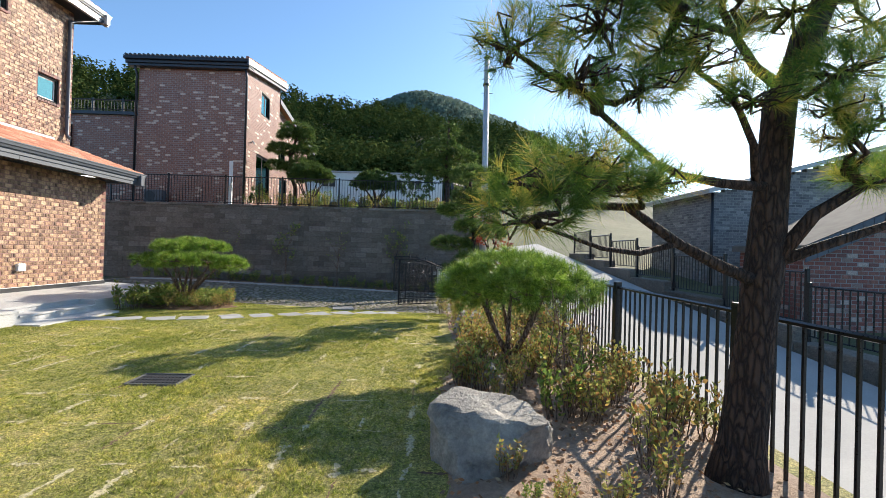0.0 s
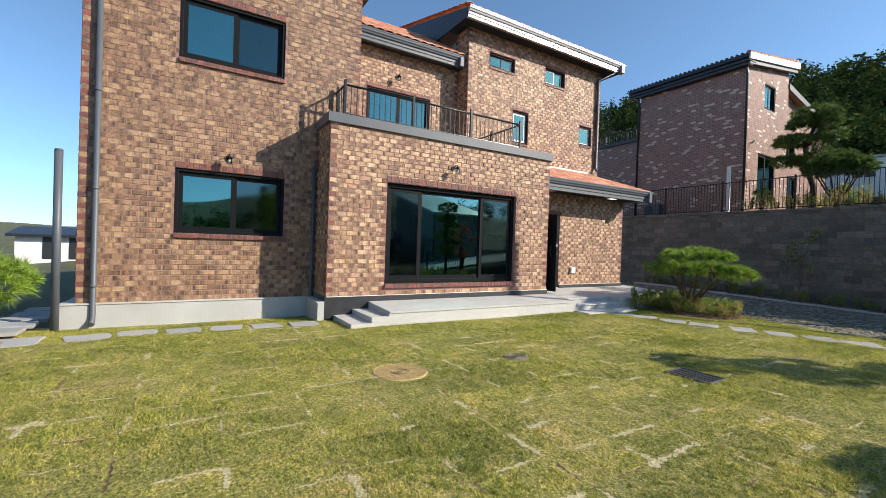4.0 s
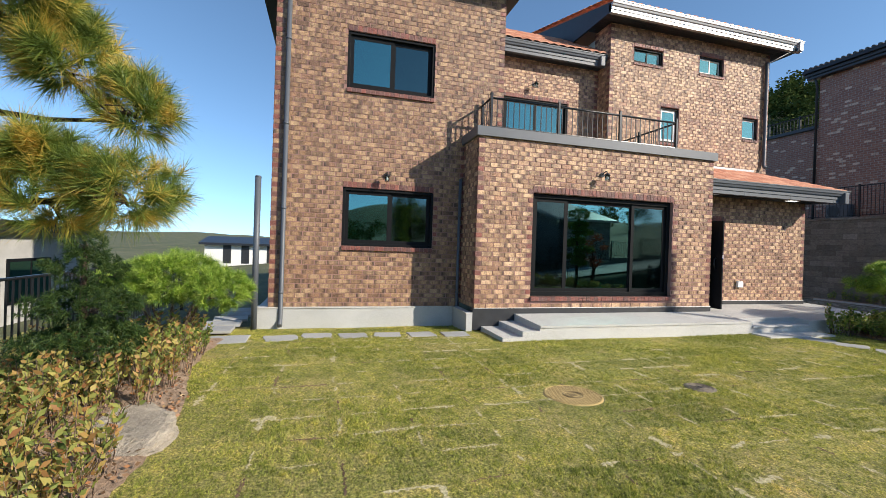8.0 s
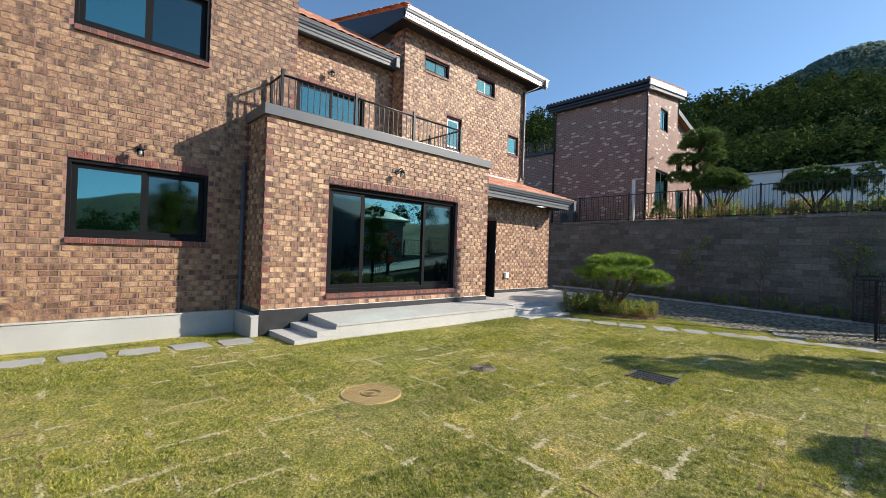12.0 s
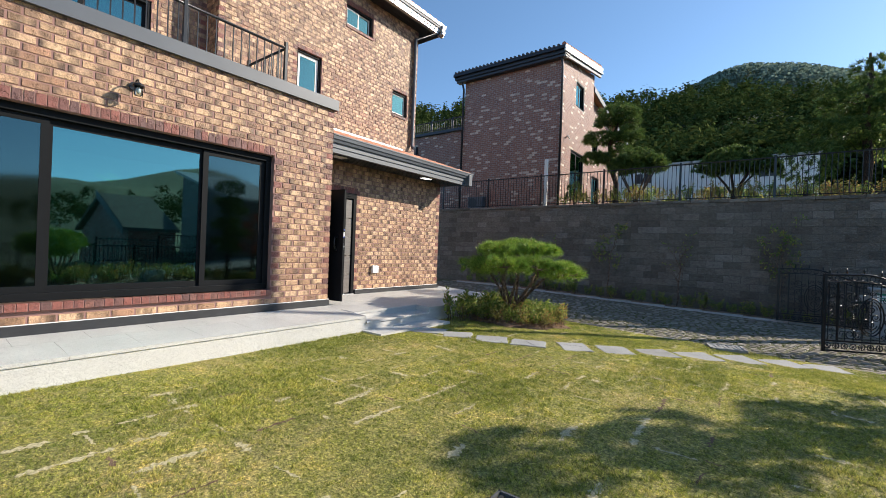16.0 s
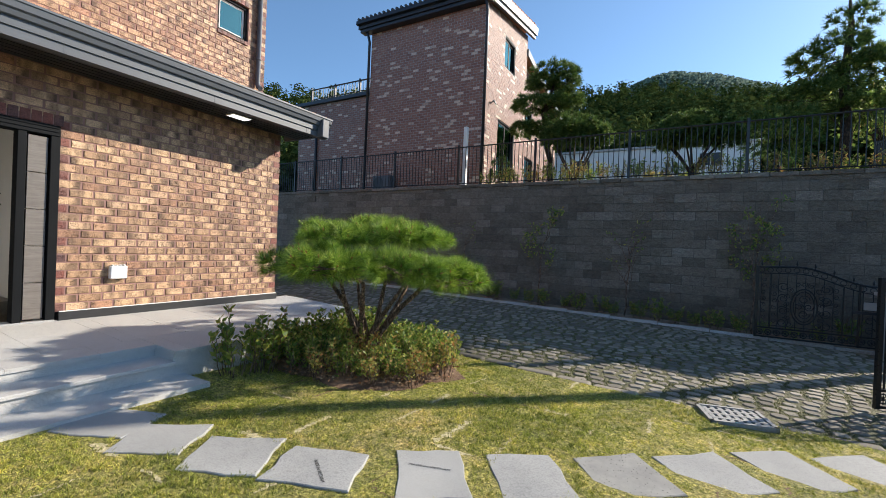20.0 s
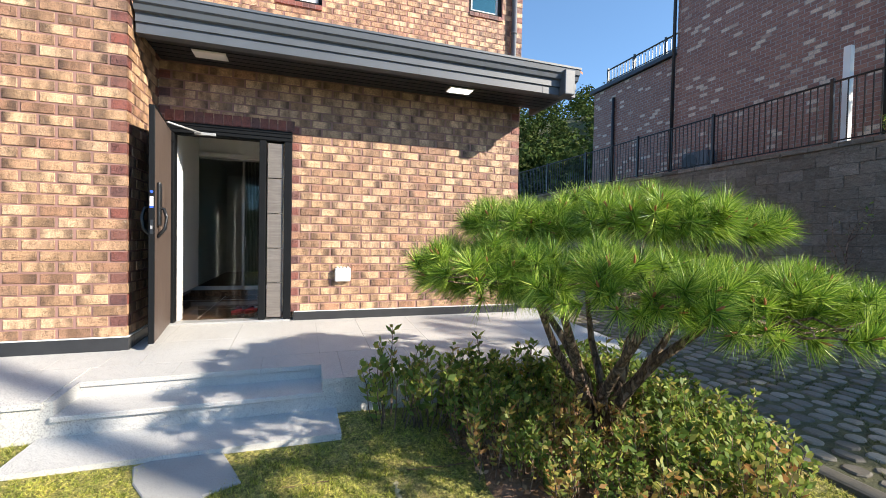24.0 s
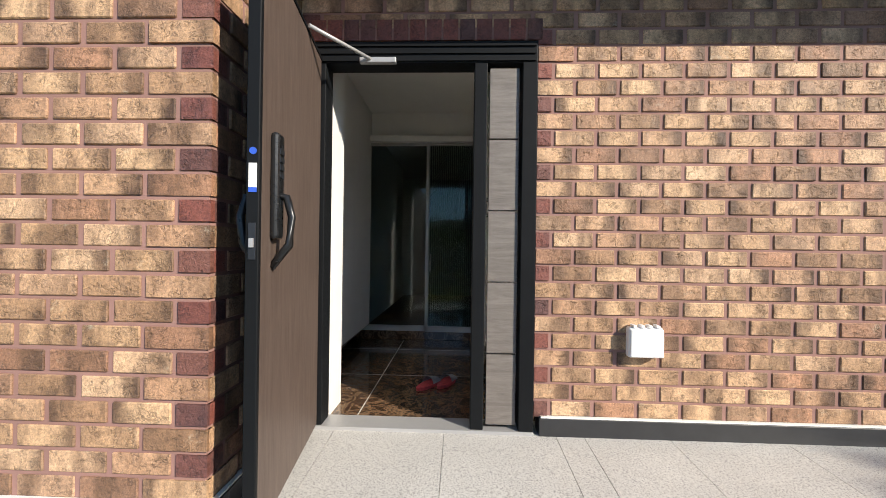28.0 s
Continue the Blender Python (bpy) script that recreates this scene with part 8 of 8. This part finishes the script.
# ---------------------------------------------------------------- neighbour on the terrace
NBM = (M_NBBRICK, M_NBBRICK)
nb = thing("house", "two-storey rose brick house with dark eaves on the terrace", "house")
NX0, NX1, NY = -13.95, -9.05, 19.5
EY = NY - 0.36                                             # the eave's face
RISE = (10.70 - 9.92) / (23.9 - EY)
UPW, LOW = (21.2, 22.26, 8.08, 9.22), (20.78, 22.45, 3.9, 6.05)
for args in (("y", NY, -1, NX0, NX1, 3.2, 9.52, [], (-11.2, 6)), ("x", NX1, 1, NY, 23.6, 3.2, 10.3, [UPW, LOW, *((NY + 0.34 * i, NY + 0.34 * (i + 1), 9.62 + RISE * 0.34 * i, 10.4) for i in range(13))], (21, 6)), ("x", NX1 - 0.3, 1, 23.6, 29.5, 3.2, 9.6, [(24.3, 25.4, 6.3, 7.6), (24.6, 25.8, 3.5, 5.5), *((23.6 + 0.4 * i, 24.0 + 0.4 * i, 9.56 - 0.0875 * (i + 1), 9.8) for i in range(15))], (25, 6)), ("y", 20.6, -1, -19.15, NX0, 3.2, 7.62, [], (-15.5, 6)), ("x", -19.15, -1, 20.6, 28, 3.2, 7.62, [], (21, 6))):
    brick_wall("wall", *args, parent=nb, mats=NBM, headers=False, mortar=M_MORTAR_GREY, most=200 if args[1] == NY else 40)
for args in ((NX1, *UPW), (NX1, *LOW), (NX1 - 0.3, 24.3, 25.4, 6.3, 7.6), (NX1 - 0.3, 24.6, 25.8, 3.5, 5.5)):
    window("window", "x", args[0], 1, *args[1:], ((args[1] + args[2]) / 2,), "black-framed window", parent=nb)
# solid black block added behind the windows in place of unlit rooms
part("room_core", box(NX0 + 0.3, NY + 0.5, 3.2, NX1 - 0.6, 29, 7.6), M_BASE, nb, "black block in place of the unlit interior")
part("eave", box(NX0 - 0.40, EY, 9.62, NX1 + 0.26, NY + 0.2, 9.86, 0.012), M_DARKMETAL, nb, "dark metal eave")
part("eave_soffit", box(NX0 - 0.34, EY + 0.06, 9.50, NX1 + 0.22, NY - 0.002, 9.615, 0.01), M_DARKMETAL, nb, "dark metal soffit board")
part("gutter", prism([(EY - 0.12, 9.76), (EY - 0.004, 9.74), (EY - 0.004, 9.90), (EY - 0.10, 9.90)], NX0 - 0.42, NX1 + 0.26, axis="x"), M_DARKMETAL, nb, "dark metal gutter")
part("roof", prism([(EY - 0.06, 9.865), (EY - 0.06, 9.93), (23.9, 10.68), (23.9, 10.58)], NX0 - 0.36, NX1 + 0.24, axis="x"), M_TILE, nb)
part("verge", prism([(EY - 0.08, 9.66), (EY - 0.08, 9.92), (23.95, 10.68), (23.95, 10.38)], NX1 + 0.245, NX1 + 0.31, axis="x"), M_LIGHTMETAL, nb, "pale metal verge board")
part("verge_lower", prism([(EY + 0.1, 9.52), (EY + 0.1, 9.70), (23.9, 10.42), (23.9, 10.22)], NX1 + 0.15, NX1 + 0.24, axis="x"), M_GREYMETAL, nb, "grey metal board under the verge")
tl = mesh_of("roof_tile", tube([(0, -0.15, 0), (0, 0.0, 0.012), (0, 0.15, 0.05)], [0.085, 0.078, 0.07], 8), M_TILE)
for i in range(15):
    ob = new("roof_tile", tl)
    ob.parent = nb
    ob.location = (NX1 + 0.22, EY + 0.08 + 0.315 * i, 9.93 + RISE * (0.14 + 0.315 * i))
tl = mesh_of("ridge_tile", tube([(0, -0.10, 0), (0, 0.25, 0.04)], 0.055, 8), M_BASE)
for i in range(27):
    ob = new("ridge_tile", tl)
    ob.parent = nb
    ob.location = (NX0 - 0.30 + 0.2 * i, EY - 0.02, 9.93)
part("rear_roof", prism([(23.6, 9.62), (23.6, 9.76), (30, 8.36), (30, 8.24)], NX0, NX1 + 0.0, axis="x"), M_TILE, nb)
part("rear_verge", prism([(23.6, 9.45), (23.6, 9.72), (30.2, 8.3), (30.2, 8.05)], NX1 + 0.0, NX1 + 0.06, axis="x"), M_GREYMETAL, nb)
for x, y in ((NX1 + 0.06, NY - 0.06), (NX0 - 0.06, NY - 0.06)):
    part("downpipe", tube([(x, y, 3.3), (x, y, 9.2), (x, y - 0.2, 9.6)], 0.05, 8), M_DARKMETAL, nb)
part("downpipe", tube([(-17.9, 20.53, 3.3), (-17.9, 20.53, 7.1)], 0.06, 8), M_DARKMETAL, nb)
part("low_coping", box(-19.3, 20.45, 7.62, NX0, 20.9, 7.78, 0.01), M_DARKMETAL, nb)
rl = part("roof_railing", tube([(-18.4, 20.65, 8.38), (NX0, 20.65, 8.38)], 0.03, 6), M_BLACK, nb)
part("lower_rail", tube([(-18.4, 20.65, 7.92), (NX0, 20.65, 7.92)], 0.02, 6), M_BLACK, rl)
for i in range(28):
    x = NX0 - 0.05 - 0.16 * i
    part("baluster", box(x - 0.010, 20.641, 7.78, x + 0.010, 20.659, 8.38), M_BLACK, rl)
for i in range(4):
    part("rail_post", box(-18.43 + 1.45 * i, 20.62, 7.78, -18.37 + 1.45 * i, 20.68, 8.46), M_BLACK, rl)
part("wall_light", tube([(NX1, 20.1, 6.35), (NX1 + 0.12, 20.1, 6.45), (NX1 + 0.2, 20.1, 6.3)], 0.03, 8), M_LIGHTMETAL, nb)
ac = thing("air_conditioner", "grey outdoor air-conditioner unit on the terrace", "air conditioner", (-12.9, 19.25, 3.26))
part("body", box(-0.4, -0.16, 0.05, 0.4, 0.16, 0.62, 0.02), M_GREYMETAL, ac)
part("fan_grille", tube([(-0.12, -0.165, 0.34), (-0.12, -0.18, 0.34)], 0.23, 20), M_DARKMETAL, ac)
part("foot", box(-0.35, -0.15, 0, -0.28, 0.15, 0.05), M_DARKMETAL, ac)
part("foot", box(0.28, -0.15, 0, 0.35, 0.15, 0.05), M_DARKMETAL, ac)
t = thing("white_post", "white square post on the terrace", "post", (-9.25, 18.75, 3.25))
part("shaft", box(-0.06, -0.06, 0, 0.06, 0.06, 1.95, 0.006), M_WHITE, t)

# low white sheds behind the terrace
for x0, x1, wx in ((-11.5, -6.05, -8.9), (-6.0, 0.2, -2.0)):
    s = thing("shed", "long low white metal-clad shed with stained walls", "shed", (x0, 34.0, 5.2), group="white sheds")
    w = x1 - x0
    body = part("wall", box(0, 0, 0, w, 3, 2.35), M_WHITE, s)
    k = 0.1
    while k < w - 0.1:
        part("rib", box(k, -0.03, 0, k + 0.12, -0.001, 2.35), M_WHITE, body)
        k += 0.30
    part("roof", box(-0.1, -0.15, 2.35, w + 0.1, 3.1, 2.48, 0.01), M_CONCRETE, s)
    win = part("window", box(wx - x0 - 0.6, -0.06, 1.15, wx - x0 + 0.6, -0.03, 1.95, 0.01), M_WHITE, s)
    for i in range(2):
        part("pane", box(wx - x0 - 0.52 + 0.55 * i, -0.07, 1.22, wx - x0 - 0.03 + 0.55 * i, -0.055, 1.88), M_BASE, win)

# utility pole
pole = thing("utility_pole", "tall pale concrete utility pole with cross bolts", "utility pole", (1.92, 18.0, 0.3))
part("shaft", tube([(0, 0, 0), (0, 0, 4.6), (-0.05, 0, 9.6)], [0.155, 0.13, 0.10], 14), M_LIGHTMETAL, pole)
for z in (4.9, 6.0, 8.0, 8.6):
    part("step_bolt", tube([(-0.24, 0, z), (0.24, 0, z)], 0.012, 6), M_DARKMETAL, pole)
br = part("bracket", box(0.05, -0.05, 8.95, 0.36, 0.05, 9.03), M_DARKMETAL, pole)
for i in range(3):
    part("insulator", tube([(0.15 + 0.09 * i, 0, 9.03), (0.15 + 0.09 * i, 0, 9.18)], [0.04, 0.025], 8), M_LIGHTMETAL, br)
part("clamp", tube([(-0.04, 0, 8.3), (-0.04, 0, 8.4)], 0.14, 12), M_DARKMETAL, pole)

# ---------------------------------------------------------------- across the lane
lane_fence = thing("lane_fence", "black stepped picket fence above a low stone wall", "fence")
for i in range(9):
    y = 1.0 + 2.2 * i
    z = road_height(y + 1.1) + 0.30
    fence_panel(lane_fence, (6.75, y, z), (6.75, y + 2.15, z), 1.0, 0.13, posts=(True, True), drop=0.5)
    ob = part("stone_wall", box(6.5, y - 0.02, z - 0.9, 6.95, y + 2.18, z - 0.02, 0.03), M_BLOCK)
    tagged(ob, "low rough stone wall across the lane", "wall", "lane walls")
red = thing("house", "low old red brick house with a panelled grey verge", "house")
RX, RY, RE, SLOPE = 7.90, 9.0, 1.70, 0.44                  # eave corner, gable plane, eave height, pitch
steps = [(RX + 0.3 * i, RX + 0.3 * (i + 1), RE + SLOPE * 0.3 * i, 3.6) for i in range(13)] + [(15.52 - 0.3 * (i + 1), 15.52 - 0.3 * i, RE + SLOPE * 0.3 * i, 3.6) for i in range(13)]
brick_wall("wall", "y", RY, -1, RX, 15.52, -0.8, 3.3, steps, (8.4, 0.8), parent=red, mats=(M_OLDRED, M_OLDRED), headers=False, mortar=M_MORTAR_GREY, most=150)
brick_wall("wall", "x", RX, -1, RY, 10.9, -0.8, RE, [], (9.5, 1), parent=red, mats=(M_OLDRED, M_OLDRED), headers=False, mortar=M_MORTAR_GREY, most=60)
part("roof", prism([(RX - 0.16, RE - 0.02), (RX - 0.16, RE + 0.12), (11.62, RE + 0.1 + SLOPE * 3.95), (15.9, RE + 0.12), (15.9, RE - 0.02), (11.62, RE - 0.06 + SLOPE * 3.95)], RY - 0.22, 11.0), M_JOINT_DARK, red)
for i in range(18):
    a, b = RX - 0.16 + 0.24 * i, RX - 0.16 + 0.24 * i + 0.225
    za, zb = RE - 0.02 + SLOPE * (a - RX + 0.16), RE - 0.02 + SLOPE * (b - RX + 0.16)
    part("verge_panel", prism([(a, za - 0.22), (b, zb - 0.22), (b, zb + 0.12), (a, za + 0.12)], RY - 0.25, RY - 0.225), M_GREYMETAL, red)
grey = thing("house", "grey brick house with a pale roof across the lane", "house")
brick_wall("wall", "x", 9.3, -1, 14.2, 18.2, 0.2, 3.75, [], (15, 3), parent=grey, mats=(M_GREYBRICK, M_GREYBRICK), headers=False, mortar=M_MORTAR_GREY, most=100)
brick_wall("wall", "y", 14.2, -1, 9.3, 16, 0.2, 5.4, [(9.3 + 0.4 * i, 9.3 + 0.4 * (i + 1), 3.75 + 0.112 * i, 5.6) for i in range(17)], (10.5, 3), parent=grey, mats=(M_GREYBRICK, M_GREYBRICK), headers=False, mortar=M_MORTAR_GREY, most=100)
part("roof", prism([(8.95, 3.66), (8.95, 3.82), (16.4, 5.90), (16.4, 5.74)], 13.85, 18.6), M_LIGHTMETAL, grey)
part("downpipe", tube([(9.24, 14.12, 0.3), (9.24, 14.12, 3.7)], 0.05, 8), M_DARKMETAL, grey)

# ---------------------------------------------------------------- beyond the plot's end
fh = thing("house", "small white house with a dark roof in the distance", "house", (-45.0, -12.1, -2.65))
part("wall", box(-6, 0, 0, 0, 9, 4.0), M_WHITE, fh)
part("roof", prism([(-6.5, 3.9), (0.5, 3.75), (0.5, 3.95), (-3, 4.6), (-6.5, 4.2)], -0.4, 9.4), M_DARKMETAL, fh)
for y in (1.6, 3.2, 5.5):
    part("window", box(-0.02, y, 2.0, 0.03, y + 0.7, 3.9), M_BASE, fh)
lh = thing("house", "grey neighbouring house with dark window frames below the plot", "house", (-14.5, -9.0, -1.6))
part("wall", box(-3, -6, 0, 9, 0, 3.2), M_CONCRETE, lh)
part("roof", box(-3.3, -6.3, 3.2, 9.3, 0.3, 3.5, 0.03), M_DARKMETAL, lh)
for x in (-1.2, 1.4, 4.0):
    w = part("window", box(x, -0.02, 1.3, x + 1.8, 0.03, 2.5, 0.01), M_FRAME, lh)
    for i in range(2):
        part("pane", box(x + 0.08 + 0.86 * i, 0.02, 1.38, x + 0.86 + 0.86 * i, 0.04, 2.42), M_GLASS, w)


# ---------------------------------------------------------------- woods
def woods(count, seed):
    rng = np.random.default_rng(seed)
    out = []
    made = 0
    while made < count:
        a = math.radians(rng.uniform(*((-44, 14), (-78, -40), (-92, 100))[int(rng.choice(3, p=(0.62, 0.18, 0.20)))]))
        r = 46 + 110 * rng.random() ** 1.2
        x, y = math.sin(a) * r, math.cos(a) * r
        if y < 40 and -22 < x < 40 or y < 4 and x < 0 or y < -18:
            continue
        if math.degrees(a) > 12 and r < 70:
            continue
        made += 1
        z = terrain(x, y)
        h = rng.uniform(4.0, 8.0)
        w = rng.uniform(1.3, 2.4)
        near = r < 88
        k = 230 if near else 115
        lumps = unit(rng.normal(size=(11, 3))) * np.array((w * 0.66, w * 0.66, h * 0.30)) + np.array((x, y, z + h * 0.60))
        pick = rng.integers(0, 11, k)
        q = unit(rng.normal(size=(k, 3))) * w * (0.26 + 0.26 * rng.random((k, 1)))
        p = lumps[pick] + q
        d = unit(q + np.array((0, 0, 0.35 * w)) + rng.normal(size=(k, 3)) * w * 0.22)
        s = (0.30 if near else 0.44) + 0.30 * rng.random((k, 1))
        u = unit(np.cross(d, rng.normal(size=(k, 3))))
        v = np.cross(d, u)
        out.append(np.stack((p - u * s * 0.5, p - v * s * 0.34, p + u * s * 0.5, p + v * s * 0.34), 1).reshape(-1, 3))
    return np.concatenate(out)


tagged(part("woods", soup("woods", woods(2500, 5), 4, M_FOREST), None), "dark mixed woods on the hillside", "woods", kind="stuff")


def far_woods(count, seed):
    rng = np.random.default_rng(seed)
    a = np.radians(rng.uniform(-30, 26, count))
    r = 255 + 270 * rng.random(count)
    x, y = np.sin(a) * r, np.cos(a) * r
    z = np.array([terrain(p, q) for p, q in zip(x, y)])
    k = 10
    c = np.stack((x, y, z + 3.0), 1)[:, None, :]
    q = unit(rng.normal(size=(count, k, 3)))
    p = c + q * np.array((3.2, 3.2, 2.6))
    d = unit(q + 0.3 * rng.normal(size=q.shape))
    u = unit(np.cross(d, rng.normal(size=q.shape)))
    v = np.cross(d, u)
    s = 1.1
    return np.stack((p - u * s, p - v * s, p + u * s, p + v * s), 2).reshape(-1, 3)


tagged(part("far_woods", soup("far_woods", far_woods(10000, 6), 4, M_FAR_FOREST_HAZED), None), "woods on the far mountain with haze put into their leaf colour", "woods", kind="stuff")

for i in range(7):
    leafy_tree("hedge_bush", -9.0 + 1.6 * i + rs.uniform(-0.2, 0.2), 27.0 + rs.uniform(-2, 2), terrain(-8 + 1.6 * i, 27.0), rs.uniform(0.7, 1.1), rs.uniform(0.5, 0.8), 600, 0.14, M_SHRUB if i % 3 else M_SHRUB_DRY, 200 + i, "bushy garden shrub on the terrace", clumps=7, group="terrace shrubs")

# ---------------------------------------------------------------- roof tiles
for deck, x0, z0, x1, z1, y0, y1, rows in TILED:
    tiles(bpy.data.objects[deck], x0, z0, x1, z1, y0, y1, rows=rows)

# ---------------------------------------------------------------- bricks of the walls
for job in LATER:
    lay_bricks(*job)

# ---------------------------------------------------------------- cobbles of the drive
COBBLES.sort(key=lambda q: (q[0] + 4.6) ** 2 + (q[1] - 12.9) ** 2 * 1.6)
COBBLE_MESHES = []
for k in range(6):                                # worn setts, no two corners alike
    rk = random.Random(50 + k)
    low, mid, top = [], [], []
    bm = bmesh.new()
    for i in range(10):
        a = (i + 0.5) / 10 * 2 * math.pi
        c, q = math.cos(a), math.sin(a)
        f = (abs(c) ** 4 + abs(q) ** 4) ** -0.25 * rk.uniform(0.86, 1.0) * 0.5
        low.append(bm.verts.new((c * f * 1.02, q * f * 1.02, -0.05)))
        mid.append(bm.verts.new((c * f, q * f, -0.010)))
        top.append(bm.verts.new((c * f * 0.86, q * f * 0.82, rk.uniform(-0.002, 0.002))))
    for r0, r1 in ((low, mid), (mid, top)):
        for i in range(10):
            bm.faces.new((r0[i], r0[(i + 1) % 10], r1[(i + 1) % 10], r1[i]))
    bm.faces.new(top)
    COBBLE_MESHES.append(mesh_of("cobble", bm, M_COBBLE))
for i, (x0, y0, z0, x1, y1, z1) in enumerate(COBBLES[:300]):
    ob = new("cobble", COBBLE_MESHES[i % 6])
    ob.parent = cob
    ob.matrix_basis = pose((x0 + x1) / 2, (y0 + y1) / 2, z1, rc.uniform(-2, 2), rc.uniform(-2, 2), rc.uniform(-10, 10)) @ Matrix.Diagonal((x1 - x0, y1 - y0, 1, 1))


def joined_cobbles(rows, seed):
    """The cobbles past the near ones, in one mesh."""
    rng = np.random.default_rng(seed)
    shapes = [(np.array([v.co for v in me.vertices]), [tuple(p.vertices) for p in me.polygons]) for me in COBBLE_MESHES]
    verts, faces, at = [], [], 0
    for i, (x0, y0, z0, x1, y1, z1) in enumerate(rows):
        co, polys = shapes[i % 6]
        a = rng.uniform(-0.16, 0.16)
        p = co * np.array((x1 - x0, y1 - y0, 1.0))
        p = np.stack((p[:, 0] * math.cos(a) - p[:, 1] * math.sin(a), p[:, 0] * math.sin(a) + p[:, 1] * math.cos(a), p[:, 2]), 1)
        verts.append(p + np.array(((x0 + x1) / 2, (y0 + y1) / 2, z1)))
        faces += [tuple(k + at for k in q) for q in polys]
        at += len(co)
    me = bpy.data.meshes.new("cobbles")
    me.from_pydata(np.concatenate(verts).tolist(), [], faces)
    me.materials.append(M_COBBLE)
    return me


tagged(part("cobbles", joined_cobbles(COBBLES[300:], 19), None, cob), kind="stuff")


M_JOINT_BLADE = leaf_mat("moss_blades", [(0.0, (0.035, 0.05, 0.018)), (0.5, (0.10, 0.12, 0.035)), (1.0, (0.24, 0.235, 0.09))], 0.25)


def joint_grass(count, seed):
    """Short grass and straw in the joints of the drive, in patches."""
    rng = np.random.default_rng(seed)
    x, y = rng.uniform(-8.0, 1.2, count), 11.75 + 3.6 * rng.random(count) ** 1.5
    patch = np.sin(x * 2.3 + 1.0) * np.sin(y * 3.1) + 0.6 * np.sin(x * 5.7 + y * 4.1)
    keep = patch > 0.15
    spans = np.array([q for q in COBBLES if q[1] < 15.6])
    cx, cy = (spans[:, 0] + spans[:, 3]) / 2, (spans[:, 1] + spans[:, 4]) / 2
    hw, hd = (spans[:, 3] - spans[:, 0]) / 2, (spans[:, 4] - spans[:, 1]) / 2
    x, y = x[keep], y[keep]
    free = np.ones(len(x), dtype=bool)
    for k in range(0, len(x), 2000):
        u = np.abs(x[k:k + 2000, None] - cx) / hw
        v = np.abs(y[k:k + 2000, None] - cy) / hd
        free[k:k + 2000] = ~((u < 0.93) & (v < 0.92)).any(1)
    x, y = x[free], y[free]
    n = len(x)
    z = np.array([drive_height(q) for q in x]) - 0.008
    a, b = rng.random(n) * 6.283, rng.random(n) * 6.283
    h = 0.014 + 0.022 * rng.random(n)
    w = 0.002 + 0.002 * rng.random(n)
    o = np.stack((x, y, z), 1)
    side = np.stack((np.cos(a) * w, np.sin(a) * w, 0 * w), 1)
    tip = o + np.stack((np.cos(b) * h * 0.8, np.sin(b) * h * 0.8, h), 1)
    return np.stack((o - side, o + side, tip), axis=1).reshape(-1, 3)


tagged(part("joint_grass", soup("joint_grass", joint_grass(90000, 23), 3, M_JOINT_BLADE), None, cob), kind="stuff")
